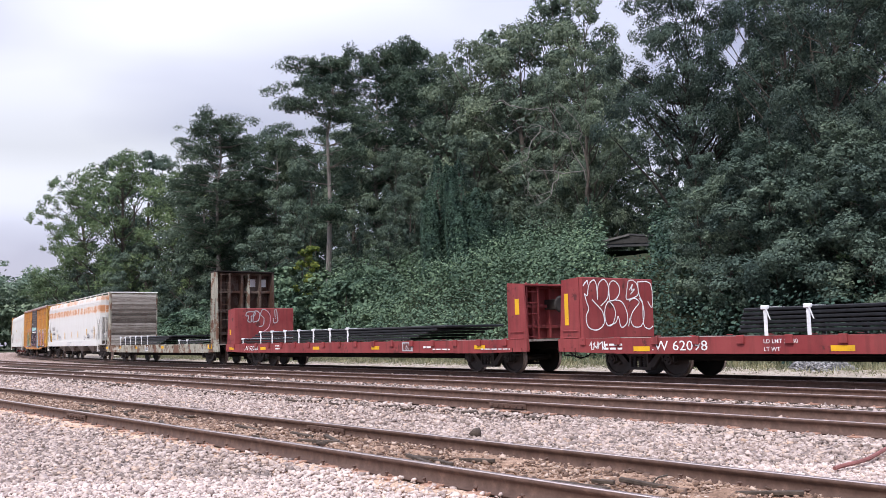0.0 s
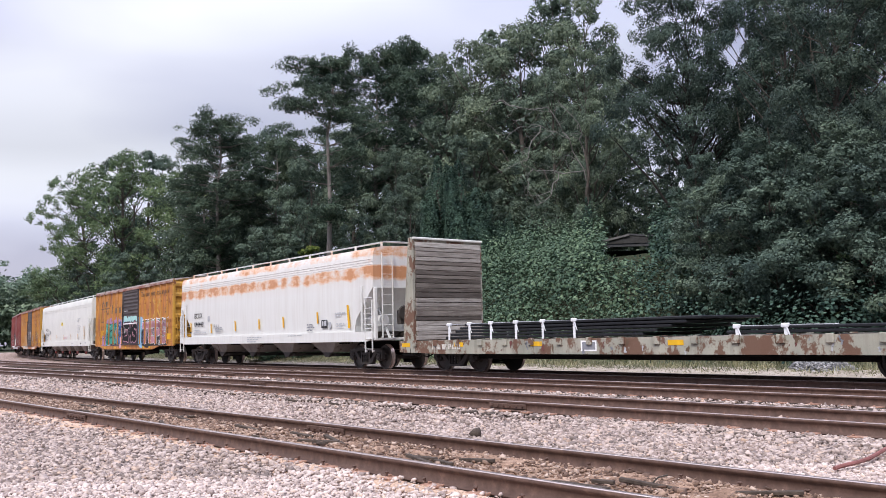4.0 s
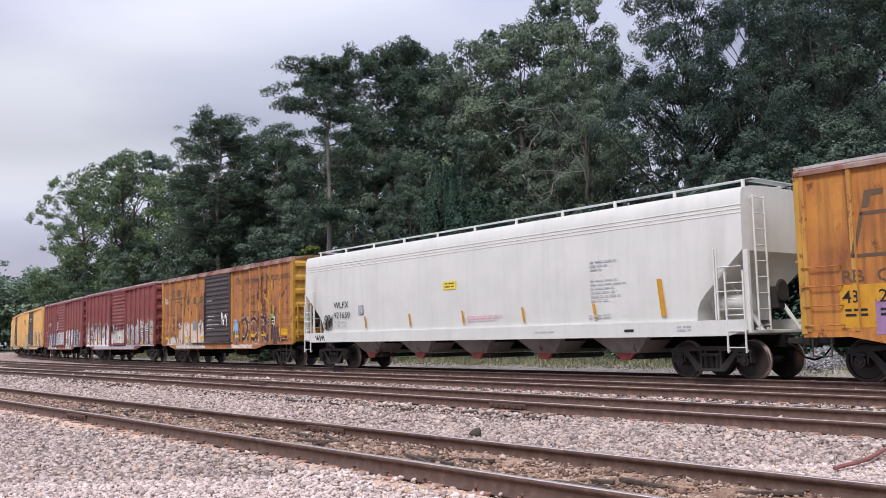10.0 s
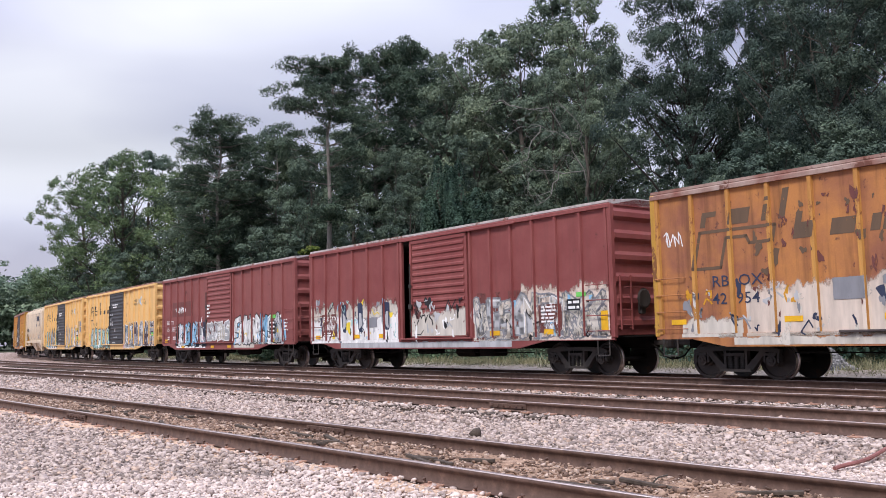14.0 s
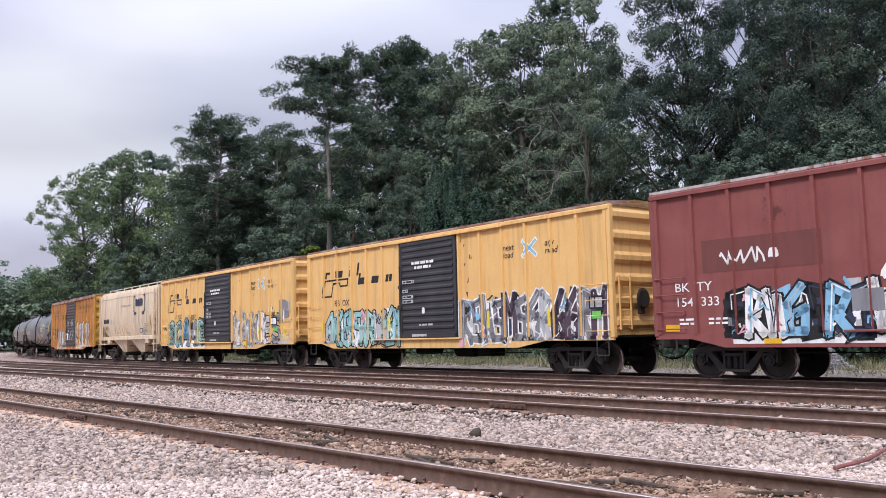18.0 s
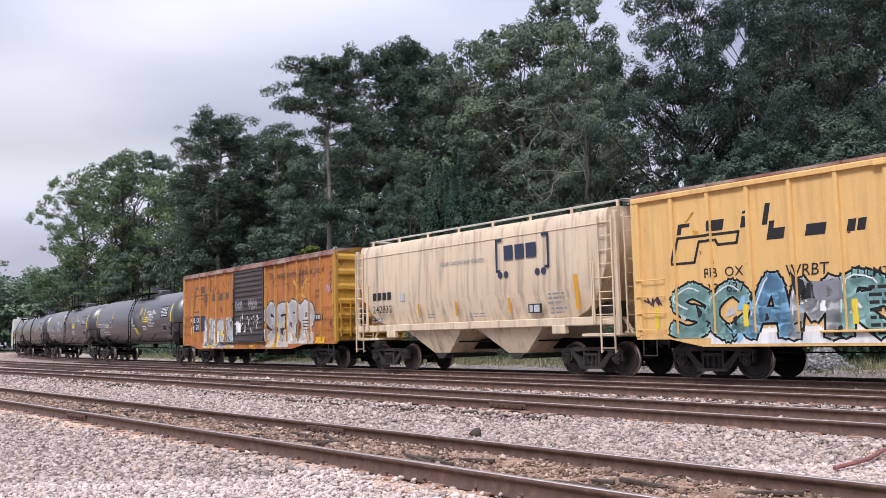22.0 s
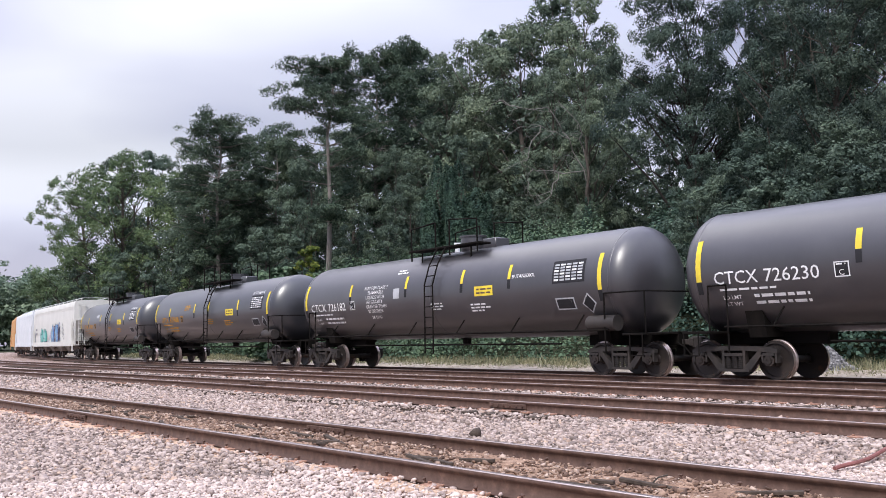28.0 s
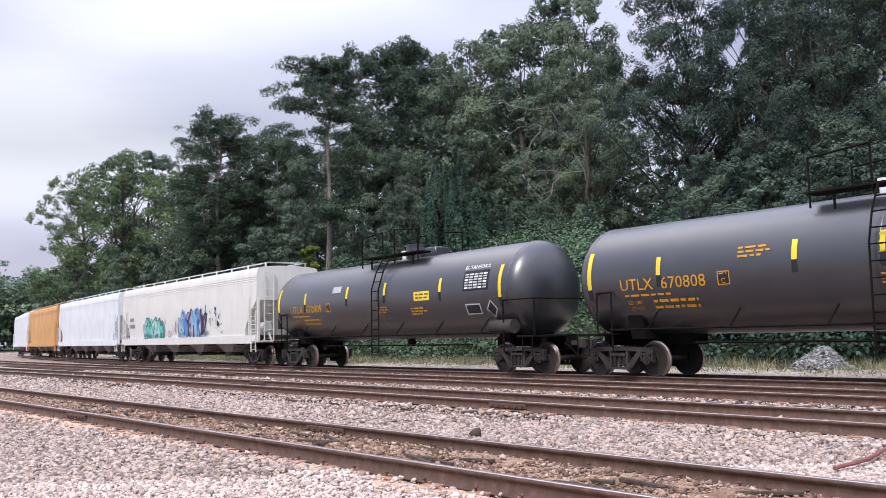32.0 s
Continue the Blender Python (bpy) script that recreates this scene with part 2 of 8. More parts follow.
# ---- mesh builder ----
class B:
    """Gathers faces for one mesh."""

    def __init__(self):
        self.v, self.f = [], []

    def add(self, vs, fs):
        k = len(self.v)
        self.v += [tuple(p) for p in vs]
        self.f += [tuple(i + k for i in q) for q in fs]
        return self

    def box(self, x0, x1, y0, y1, z0, z1):
        return self.add([(x, y, z) for z in (z0, z1) for y in (y0, y1) for x in (x0, x1)],
                        [(0, 2, 3, 1), (4, 5, 7, 6), (0, 1, 5, 4), (2, 6, 7, 3), (0, 4, 6, 2), (1, 3, 7, 5)])

    def cbox(self, x0, x1, y0, y1, z0, z1, c=0.01):
        """A box with its edges cut off."""
        vs, fs = [], []
        bm = bmesh.new()
        bmesh.ops.create_cube(bm, size=1.0)
        for p in bm.verts:
            p.co = ((x0 + x1) / 2 + p.co.x * (x1 - x0), (y0 + y1) / 2 + p.co.y * (y1 - y0), (z0 + z1) / 2 + p.co.z * (z1 - z0))
        bmesh.ops.bevel(bm, geom=list(bm.edges), offset=c, segments=1, affect="EDGES", profile=0.5)
        bm.verts.index_update()
        vs = [tuple(p.co) for p in bm.verts]
        fs = [tuple(p.index for p in q.verts) for q in bm.faces]
        bm.free()
        return self.add(vs, fs)

    def cyl(self, p0, p1, r0, r1=None, n=10, caps=True):
        r1 = r0 if r1 is None else r1
        p0, p1 = Vector(p0), Vector(p1)
        q = (p1 - p0).to_track_quat("Z", "Y")
        ring = [q @ Vector((math.cos(2 * math.pi * i / n), math.sin(2 * math.pi * i / n), 0)) for i in range(n)]
        vs = [p0 + d * r0 for d in ring] + [p1 + d * r1 for d in ring]
        fs = [(i, (i + 1) % n, n + (i + 1) % n, n + i) for i in range(n)]
        if caps:
            fs += [tuple(range(n))[::-1], tuple(range(n, 2 * n))]
        return self.add(vs, fs)

    def pipe(self, pts, r, n=6):
        for a, b in zip(pts, pts[1:]):
            self.cyl(a, b, r, r, n)
        return self

    def extrude(self, prof, axis, a, b):
        """A closed outline (u, w) drawn out along one axis. x: (y, z); y: (x, z)."""
        k = len(prof)
        put = (lambda t, u, w: (t, u, w)) if axis == "x" else (lambda t, u, w: (u, t, w)) if axis == "y" else (lambda t, u, w: (u, w, t))
        vs = [put(a, *p) for p in prof] + [put(b, *p) for p in prof]
        fs = [(i, (i + 1) % k, k + (i + 1) % k, k + i) for i in range(k)] + [tuple(range(k))[::-1], tuple(range(k, 2 * k))]
        return self.add(vs, fs)

    def lathe(self, prof, n=24, axis="x", at=(0, 0, 0)):
        """(t, r) pairs turned round an axis."""
        vs, fs = [], []
        for t, r in prof:
            for i in range(n):
                a = 2 * math.pi * i / n
                c, s = r * math.cos(a), r * math.sin(a)
                vs.append((at[0] + t, at[1] + c, at[2] + s) if axis == "x" else (at[0] + c, at[1] + t, at[2] + s) if axis == "y" else (at[0] + c, at[1] + s, at[2] + t))
        for j in range(len(prof) - 1):
            for i in range(n):
                fs.append((j * n + i, j * n + (i + 1) % n, (j + 1) * n + (i + 1) % n, (j + 1) * n + i))
        fs += [tuple(range(n))[::-1], tuple(range((len(prof) - 1) * n, len(prof) * n))]
        return self.add(vs, fs)

    def mesh(self, name, mat=None, smooth=False):
        me = bpy.data.meshes.new(name)
        me.from_pydata(self.v, [], self.f)
        bm = bmesh.new()
        bm.from_mesh(me)
        bmesh.ops.recalc_face_normals(bm, faces=bm.faces)
        bm.to_mesh(me)
        bm.free()
        if mat:
            me.materials.append(mat)
        if smooth:
            me.shade_smooth()
            me.set_sharp_from_angle(angle=radians(38))
        return me


def part(name, b, mat, parent, label="", smooth=False):
    me = b if isinstance(b, bpy.types.Mesh) else b.mesh(name, mat, smooth)
    ob = new(name, me)
    ob.parent = parent
    if label:
        tagged(ob, label)
    return ob


def fast_mesh(name, V, F, mat):
    """A mesh from arrays: V (n, 3), F (m, k)."""
    me = bpy.data.meshes.new(name)
    m, k = F.shape
    me.vertices.add(len(V))
    me.vertices.foreach_set("co", np.ascontiguousarray(V, dtype=np.float32).ravel())
    me.loops.add(m * k)
    me.loops.foreach_set("vertex_index", np.ascontiguousarray(F, dtype=np.int32).ravel())
    me.polygons.add(m)
    me.polygons.foreach_set("loop_start", np.arange(0, m * k, k, dtype=np.int32))
    me.update(calc_edges=True)
    me.materials.append(mat)
    return me


# ---- the lines of the tracks ----
STEP = 0.5
S_ALL = np.arange(-420.0, 420.01, STEP)


def line_of(d, th, k0, k1, lo=-110.0, hi=40.0):
    """Places and headings along a track that crosses the view axis d metres out."""
    k = k0 + k1 * np.clip(S_ALL, lo, hi)
    i0 = int(np.argmin(np.abs(S_ALL)))
    h = np.concatenate([[0], np.cumsum((k[1:] + k[:-1]) / 2 * STEP)])
    h = h - h[i0] + th
    x = np.concatenate([[0], np.cumsum((np.cos(h[1:]) + np.cos(h[:-1])) / 2 * STEP)])
    y = np.concatenate([[0], np.cumsum((np.sin(h[1:]) + np.sin(h[:-1])) / 2 * STEP)])
    return x - x[i0], y - y[i0] + d, h


LINES = {
    "near": line_of(9.14, -0.8599, 0.00009, 0.0),
    "second": line_of(17.98, -0.8765, -0.0007, 0.0),
    "third": line_of(24.34, -0.8798, -0.0005, -6.54e-05, -60.0, 20.0),
    "main": line_of(30.36, radians(-51.99), 0.0012, -1.664e-05),
}


def on_line(key, s, lat=0.0):
    x, y, h = LINES[key]
    px, py, a = np.interp(s, S_ALL, x), np.interp(s, S_ALL, y), np.interp(s, S_ALL, h)
    return px - np.sin(a) * lat, py + np.cos(a) * lat, a


def lat_of(key, X, Y):
    """Signed distance from a track, + is away from the camera; and how far along."""
    x, y, h = (q[::4] for q in LINES[key])
    X, Y = np.asarray(X, float), np.asarray(Y, float)
    lat, s = np.empty(X.size), np.empty(X.size)
    fx, fy = X.ravel(), Y.ravel()
    for i in range(0, X.size, 4000):
        dx, dy = fx[i:i + 4000, None] - x, fy[i:i + 4000, None] - y
        j = np.argmin(dx * dx + dy * dy, axis=1)
        r = np.arange(len(j))
        lat[i:i + 4000] = -np.sin(h[j]) * dx[r, j] + np.cos(h[j]) * dy[r, j]
        s[i:i + 4000] = S_ALL[::4][j] + np.cos(h[j]) * dx[r, j] + np.sin(h[j]) * dy[r, j]
    return lat.reshape(X.shape), s.reshape(X.shape)


def smooth01(t):
    t = np.clip(t, 0, 1)
    return t * t * (3 - 2 * t)


def hill(lat, s):
    """Height of the ground by its distance beyond the main track."""
    top = 5.6 * smooth01((s + 75) / 50)
    bank = smooth01((lat - 6.0) / 12.0)
    return -0.42 + bank * top + smooth01((lat - 18) / 60) * 2.5


# ---- ground ----
gx = np.unique(np.concatenate([np.linspace(-2500, -140, 24), np.arange(-140, 80, 1.6), np.linspace(80, 2500, 24)]))
gy = np.unique(np.concatenate([np.linspace(-2500, -12, 16), np.arange(-12, 200, 1.6), np.linspace(200, 2800, 26)]))
GX, GY = np.meshgrid(gx, gy)
g_lat, g_s = lat_of("main", GX, GY)
GZ = np.where(g_lat > 3, hill(g_lat, g_s), -0.45)
GZ = GZ + np.where(g_lat > 8, 0.25 * np.sin(GX * 0.35) * np.cos(GY * 0.31), 0)
GZ = np.where((np.abs(GX) > 300) | (GY > 420) | (GY < -60), -0.45, GZ)
nx, ny = len(gx), len(gy)
ii = (np.arange(ny - 1)[:, None] * nx + np.arange(nx - 1)).ravel()
ground = new("ground", fast_mesh("ground", np.stack([GX.ravel(), GY.ravel(), GZ.ravel()], 1), np.stack([ii, ii + 1, ii + nx + 1, ii + nx], 1), M["soil"]))
tagged(ground, "dark woodland soil with sparse weeds rising to a bank", "ground", kind="structure")


def ribbon(name, key, lats, zs, s0, s1, ds, mat, wob=0.0):
    ss = np.arange(s0, s1 + ds / 2, ds)
    V = []
    for lt, z in zip(lats, zs):
        x, y, _ = on_line(key, ss, lt)
        V.append(np.stack([x, y, np.full(len(ss), z) + wob * np.random.uniform(-1, 1, len(ss))], 1))
    V = np.concatenate(V)
    n = len(ss)
    ii = (np.arange(len(lats) - 1)[:, None] * n + np.arange(n - 1)).ravel()
    return new(name, fast_mesh(name, V, np.stack([ii, ii + 1, ii + n + 1, ii + n], 1), mat))


bed = ribbon("ballast_bed", "main", list(np.arange(-48, 2.6, 0.8)) + [3.2, 4.2], [-0.30] * 20 + [-0.235] * 44 + [-0.3, -0.47], -170, 70, 1.0, M["bed"], 0.015)
tagged(bed, "pale pinkish crushed granite ballast around the tracks", "ballast", kind="structure")


# ---- tracks ----
def sweep(key, prof, lat, s0, s1, ds, mat, name, parent):
    """A closed outline (u across, w up) drawn along a track."""
    ss = np.arange(s0, s1 + ds / 2, ds)
    k, n = len(prof), len(ss)
    V = []
    for u, w in prof:
        x, y, _ = on_line(key, ss, lat + u)
        V.append(np.stack([x, y, np.full(n, w)], 1))
    V = np.concatenate(V)
    F = []
    for j in range(k):
        a, b = j * n, ((j + 1) % k) * n
        i = np.arange(n - 1)
        F.append(np.stack([a + i, a + i + 1, b + i + 1, b + i], 1))
    ob = new(name, fast_mesh(name, V, np.concatenate(F), mat))
    ob.parent = parent
    return ob


RAIL_PROF = [(-0.070, -0.172), (0.070, -0.172), (0.070, -0.158), (0.014, -0.140), (0.009, -0.050), (0.034, -0.036), (0.036, -0.006),
             (-0.036, -0.006), (-0.034, -0.036), (-0.009, -0.050), (-0.014, -0.140), (-0.070, -0.158)]
HEAD_PROF = [(-0.034, -0.0065), (0.034, -0.0065), (0.030, 0.0), (-0.030, 0.0)]
TIE_MESH = B().cbox(-0.115, 0.115, -1.3, 1.3, -0.18, 0.0, 0.012).mesh("tie", M["tie"])
PLATE_MESH = B().cbox(-0.095, 0.095, -0.19, 0.19, -0.012, 0.012, 0.004).cbox(-0.07, -0.045, -0.12, -0.085, 0.01, 0.03, 0.003).cbox(0.045, 0.07, 0.085, 0.12, 0.01, 0.03, 0.003).mesh("tie_plate", M["plate"])


def railway(key, s0, s1, t0, t1, tie_z, label, plates=True):
    root = new("railway_track")
    root.location = (0, 0, 0)
    for lat in (-0.7525, 0.7525):
        r = sweep(key, RAIL_PROF, lat, s0, s1, 1.0, M["rail"], "rail", root)
        sweep(key, HEAD_PROF, lat, s0, s1, 1.0, M["railhead"], "rail_head", r)
    rng = random.Random(len(key))
    for i in range(int((t1 - t0) / 0.56)):
        s = t0 + i * 0.56 + rng.uniform(-0.04, 0.04)
        x, y, h = on_line(key, s, rng.uniform(-0.06, 0.06))
        t = new("tie", TIE_MESH)
        t.parent = root
        t.matrix_basis = pose(float(x), float(y), tie_z + rng.uniform(-0.012, 0.006), 0, 0, math.degrees(float(h)) + rng.uniform(-2, 2))
        if plates and -18 < s < 14:
            for lat in (-0.7525, 0.7525):
                x, y, h = on_line(key, s, lat)
                p = new("tie_plate", PLATE_MESH)
                p.parent = t
                p.matrix_basis = t.matrix_basis.inverted() @ pose(float(x), float(y), -0.165, 0, 0, math.degrees(float(h)))
    tagged(root, label, "railway track", kind="structure")
    return root


TRACKS = {}
JOINTS = [("third", -11.6, -0.7525), ("third", -22.0, -0.7525), ("second", 2.6, -0.7525), ("second", -9.3, 0.7525), ("near", -3.4, 0.7525), ("near", -8.9, -0.7525)]
TRACKS["near"] = railway("near", -70, 30, -30, 12, -0.305, "rusty steel rails on ties half buried in brown dirt")
TRACKS["second"] = railway("second", -80, 40, -45, 16, -0.172, "brown rusted rails on dark creosoted wooden ties")
TRACKS["third"] = railway("third", -110, 45, -45, 22, -0.172, "brown rusted rails beside the moving freight train")
TRACKS["main"] = railway("main", -330, 90, -45, 25, -0.172, "rails under the moving freight train", False)

def rail_joint(key, sj, lat):
    """A bolted joint bar on the near side of a rail."""
    x, y, h = on_line(key, sj, lat - 0.030)
    j = new("joint_bar", JOINT_MESH)
    j.parent = TRACKS[key]
    j.matrix_basis = pose(float(x), float(y), 0, 0, 0, math.degrees(float(h)))


JOINT = B().cbox(-0.46, 0.46, -0.014, 0.014, -0.128, -0.045, 0.006)
for k in range(6):
    JOINT.cyl((-0.38 + 0.152 * k, -0.012, -0.088), (-0.38 + 0.152 * k, -0.045, -0.088), 0.020, n=6)
JOINT_MESH = JOINT.mesh("joint_bar", M["rail"])
for key, sj, lat in JOINTS:
    rail_joint(key, sj, lat)

# spikes standing along the feet of the near track's rails
SPIKE_MESH = B().cyl((0, 0, -0.06), (0, 0, 0.030), 0.011, n=6).cbox(-0.020, 0.020, -0.017, 0.017, 0.026, 0.042, 0.006).mesh("rail_spike", M["rail"])
spikes = random.Random(12)
for i in range(52):
    for lat in (-0.7525, 0.7525):
        for side in (-1, 1):
            if spikes.random() < 0.15:
                continue
            x, y, h = on_line("near", -20.0 + i * 0.56 + spikes.uniform(-0.06, 0.06), lat + side * spikes.uniform(0.085, 0.12))
            q = new("rail_spike", SPIKE_MESH)
            q.parent = TRACKS["near"]
            q.matrix_basis = pose(float(x), float(y), -0.128 if lat * side < 0 else -0.15, spikes.uniform(-12, 12), spikes.uniform(-12, 12), math.degrees(float(h)))

# dirt between and beside the rails of the near track
dirt = ribbon("track_dirt", "near", [-0.86, -0.76, -0.62, -0.3, 0.0, 0.3, 0.62, 0.76, 0.84], [-0.235, -0.17, -0.135, -0.128, -0.135, -0.128, -0.132, -0.17, -0.235], -60, 25, 0.25, M["dirt"], 0.018)
tagged(dirt, "packed brown dirt with chips between the near rails", "dirt", kind="structure")

# rusty sand spilled along the near side of the near track, and the pale verge beyond the main track
sand = ribbon("rusty_sand", "near", [-0.86, -0.95, -1.08, -1.22, -1.38], [-0.17, -0.168, -0.178, -0.20, -0.30], -40, 20, 0.2, M["sand"], 0.014)
tagged(sand, "rusty sand spilled beside the near rail", "sand", kind="structure")
verge = ribbon("verge", "main", [2.9, 3.6, 4.4, 5.4, 6.6, 7.6], [-0.36, -0.26, -0.13, -0.07, -0.06, -0.20], -140, 40, 0.6, M["verge"], 0.02)
tagged(verge, "pale gravel verge with short dry grass", "verge", kind="structure")

# ---- ballast stones ----
PHI = (1 + 5 ** 0.5) / 2
ICO_V = np.array([(-1, PHI, 0), (1, PHI, 0), (-1, -PHI, 0), (1, -PHI, 0), (0, -1, PHI), (0, 1, PHI), (0, -1, -PHI), (0, 1, -PHI), (PHI, 0, -1), (PHI, 0, 1), (-PHI, 0, -1), (-PHI, 0, 1)]) / 1.902
ICO_F = np.array([(0, 11, 5), (0, 5, 1), (0, 1, 7), (0, 7, 10), (0, 10, 11), (1, 5, 9), (5, 11, 4), (11, 10, 2), (10, 7, 6), (7, 1, 8), (3, 9, 4), (3, 4, 2), (3, 2, 6), (3, 6, 8), (3, 8, 9), (4, 9, 5), (2, 4, 11), (6, 2, 10), (8, 6, 7), (9, 8, 1)])
CUBE_V = np.array([(x, y, z) for z in (-1, 1) for y in (-1, 1) for x in (-1, 1)]) * 0.62
CUBE_F = np.array([(0, 2, 3), (0, 3, 1), (4, 5, 7), (4, 7, 6), (0, 1, 5), (0, 5, 4), (2, 6, 7), (2, 7, 3), (0, 4, 6), (0, 6, 2), (1, 3, 7), (1, 7, 5)])


def rot_many(n, rng, tilt=math.pi):
    """Random turns as matrices (n, 3, 3)."""
    a = rng.uniform(0, 2 * math.pi, n)
    b = rng.uniform(-tilt, tilt, n)
    c = rng.uniform(0, 2 * math.pi, n)
    ca, sa, cb, sb, cc, sc = np.cos(a), np.sin(a), np.cos(b), np.sin(b), np.cos(c), np.sin(c)
    z, o = np.zeros(n), np.ones(n)
    ra = np.stack([ca, -sa, z, sa, ca, z, z, z, o], 1).reshape(n, 3, 3)
    rb = np.stack([o, z, z, z, cb, -sb, z, sb, cb], 1).reshape(n, 3, 3)
    rc = np.stack([cc, -sc, z, sc, cc, z, z, z, o], 1).reshape(n, 3, 3)
    return ra @ rb @ rc


OCTA_V = np.array([(1, 0, 0), (-1, 0, 0), (0, 1, 0), (0, -1, 0), (0, 0, 1), (0, 0, -1)], float)
OCTA_F = np.array([(0, 2, 4), (2, 1, 4), (1, 3, 4), (3, 0, 4), (2, 0, 5), (1, 2, 5), (3, 1, 5), (0, 3, 5)])
SHAPES = {"ico": (ICO_V, ICO_F), "cube": (CUBE_V * 1.2, CUBE_F), "octa": (OCTA_V, OCTA_F)}


def stones(name, P, size, mat, rng, shape="ico", flat=0.6):
    tv, tf = SHAPES[shape]
    n, k = len(P), len(tv)
    V = tv[None] * (1 + rng.uniform(-0.34, 0.34, (n, k, 1)))
    V = V * (np.stack([rng.uniform(0.8, 1.5, n), rng.uniform(0.65, 1.1, n), flat * rng.uniform(0.7, 1.35, n)], 1) * size[:, None])[:, None, :]
    V = np.einsum("nij,nkj->nki", rot_many(n, rng, 0.75), V) + P[:, None, :]
    F = (tf[None] + (np.arange(n) * k)[:, None, None]).reshape(-1, 3)
    return new(name, fast_mesh(name, V.reshape(-1, 3), F, mat))


def wedge(n, y0, y1, rng):
    """Places spread evenly over the ground in front of the camera."""
    y = np.sqrt(rng.uniform(y0 * y0, y1 * y1, n))
    return y * rng.uniform(-0.53, 0.53, n), y


rng = np.random.default_rng(5)


def near_lat(key, x, y):
    """Signed distance from a track for places close by."""
    s = (x - 0.0) * 0.64 - (y - 20.0) * 0.77
    for _ in range(4):
        px, py, h = on_line(key, s)
        dx, dy = x - px, y - py
        s = s + np.cos(h) * dx + np.sin(h) * dy
    px, py, h = on_line(key, s)
    return -np.sin(h) * (x - px) + np.cos(h) * (y - py)


def bed_z(x, y):
    lat = near_lat("main", x, y)
    return np.where(lat < -32.4, -0.30, -0.235)


def clear_of(x, y, gap1=0.86, others=0.80):
    keep = np.abs(near_lat("near", x, y)) > gap1
    for k in ("second", "third", "main"):
        keep &= np.abs(np.abs(near_lat(k, x, y)) - 0.7525) > 0.09
    return keep


def bed_top(x, y):
    """The stones lie level with the ties between and beside the rails."""
    z = bed_z(x, y)
    for key in ("second", "third", "main"):
        z = z + 0.045 * (1 - smooth01((np.abs(near_lat(key, x, y)) - 1.15) / 0.5))
    return z + 0.062 * (1 - smooth01((np.abs(near_lat("near", x, y)) - 0.95) / 0.7))


for n, y0, y1, med, shape, what in ((50000, 5.5, 9.0, 0.0170, "ico", "in front of the near track"), (60000, 9.0, 14.0, 0.0185, "cube", "beside the near track"),
                                    (62000, 14.0, 27.0, 0.029, "octa", "between the tracks"), (34000, 27.0, 44.0, 0.046, "octa", "far down the line")):
    x, y = wedge(n, y0, y1, rng)
    k = clear_of(x, y, 0.83) & (near_lat("main", x, y) < 3.0)
    nl = near_lat("near", x, y)
    k &= (nl > 0) | (nl < -1.02 - 0.16 * np.sin(1.7 * x) * np.sin(2.3 * y) - np.abs(rng.normal(0, 0.12, n)) + 0.5 * (rng.uniform(0, 1, n) < 0.12))
    x, y = x[k], y[k]
    size = np.clip(rng.lognormal(math.log(med), 0.40, len(x)), med * 0.45, med * 2.4)
    heap = stones("ballast_stones", np.stack([x, y, bed_top(x, y) + rng.uniform(-0.010, 0.024, len(x))], 1), size, M["ballast" if y1 < 10 else "old_ballast"], rng, shape)
    tagged(heap, "angular pale pink and grey crushed granite stones " + what, "ballast stones", kind="stuff")
# chips in the dirt of the near track
n = 26000
ss, lt = rng.uniform(-22, 8, n), rng.uniform(-0.68, 0.68, n)
x, y, _ = on_line("near", ss, lt)
size = np.clip(rng.lognormal(math.log(0.0105), 0.55, n), 0.004, 0.036)
chips = stones("dirt_chips", np.stack([x, y, np.full(n, -0.128) + 0.3 * size], 1), size, M["dark_ballast"], rng, "cube", 0.5)
tagged(chips, "brown stone chips and clods between the near rails", "stone chips", kind="stuff")
# heap of crushed rock on the far side of the main track
n = 3600
u, v = rng.normal(0, 0.55, n), rng.normal(0, 0.5, n)
hx, hy, _ = on_line("main", 10.3, 5.9)
zz = 0.80 * np.exp(-((u / 0.95) ** 2 + (v / 0.8) ** 2) * 1.0) + 0.08 * np.sin(u * 5) * np.cos(v * 4) - 0.28
heap = stones("rock_heap", np.stack([hx + u * 0.78, hy + v * 1.0, zz], 1), rng.uniform(0.03, 0.07, n), M["pile"], rng)
tagged(heap, "small heap of grey crushed rock beside the track", "rock heap", kind="stuff")


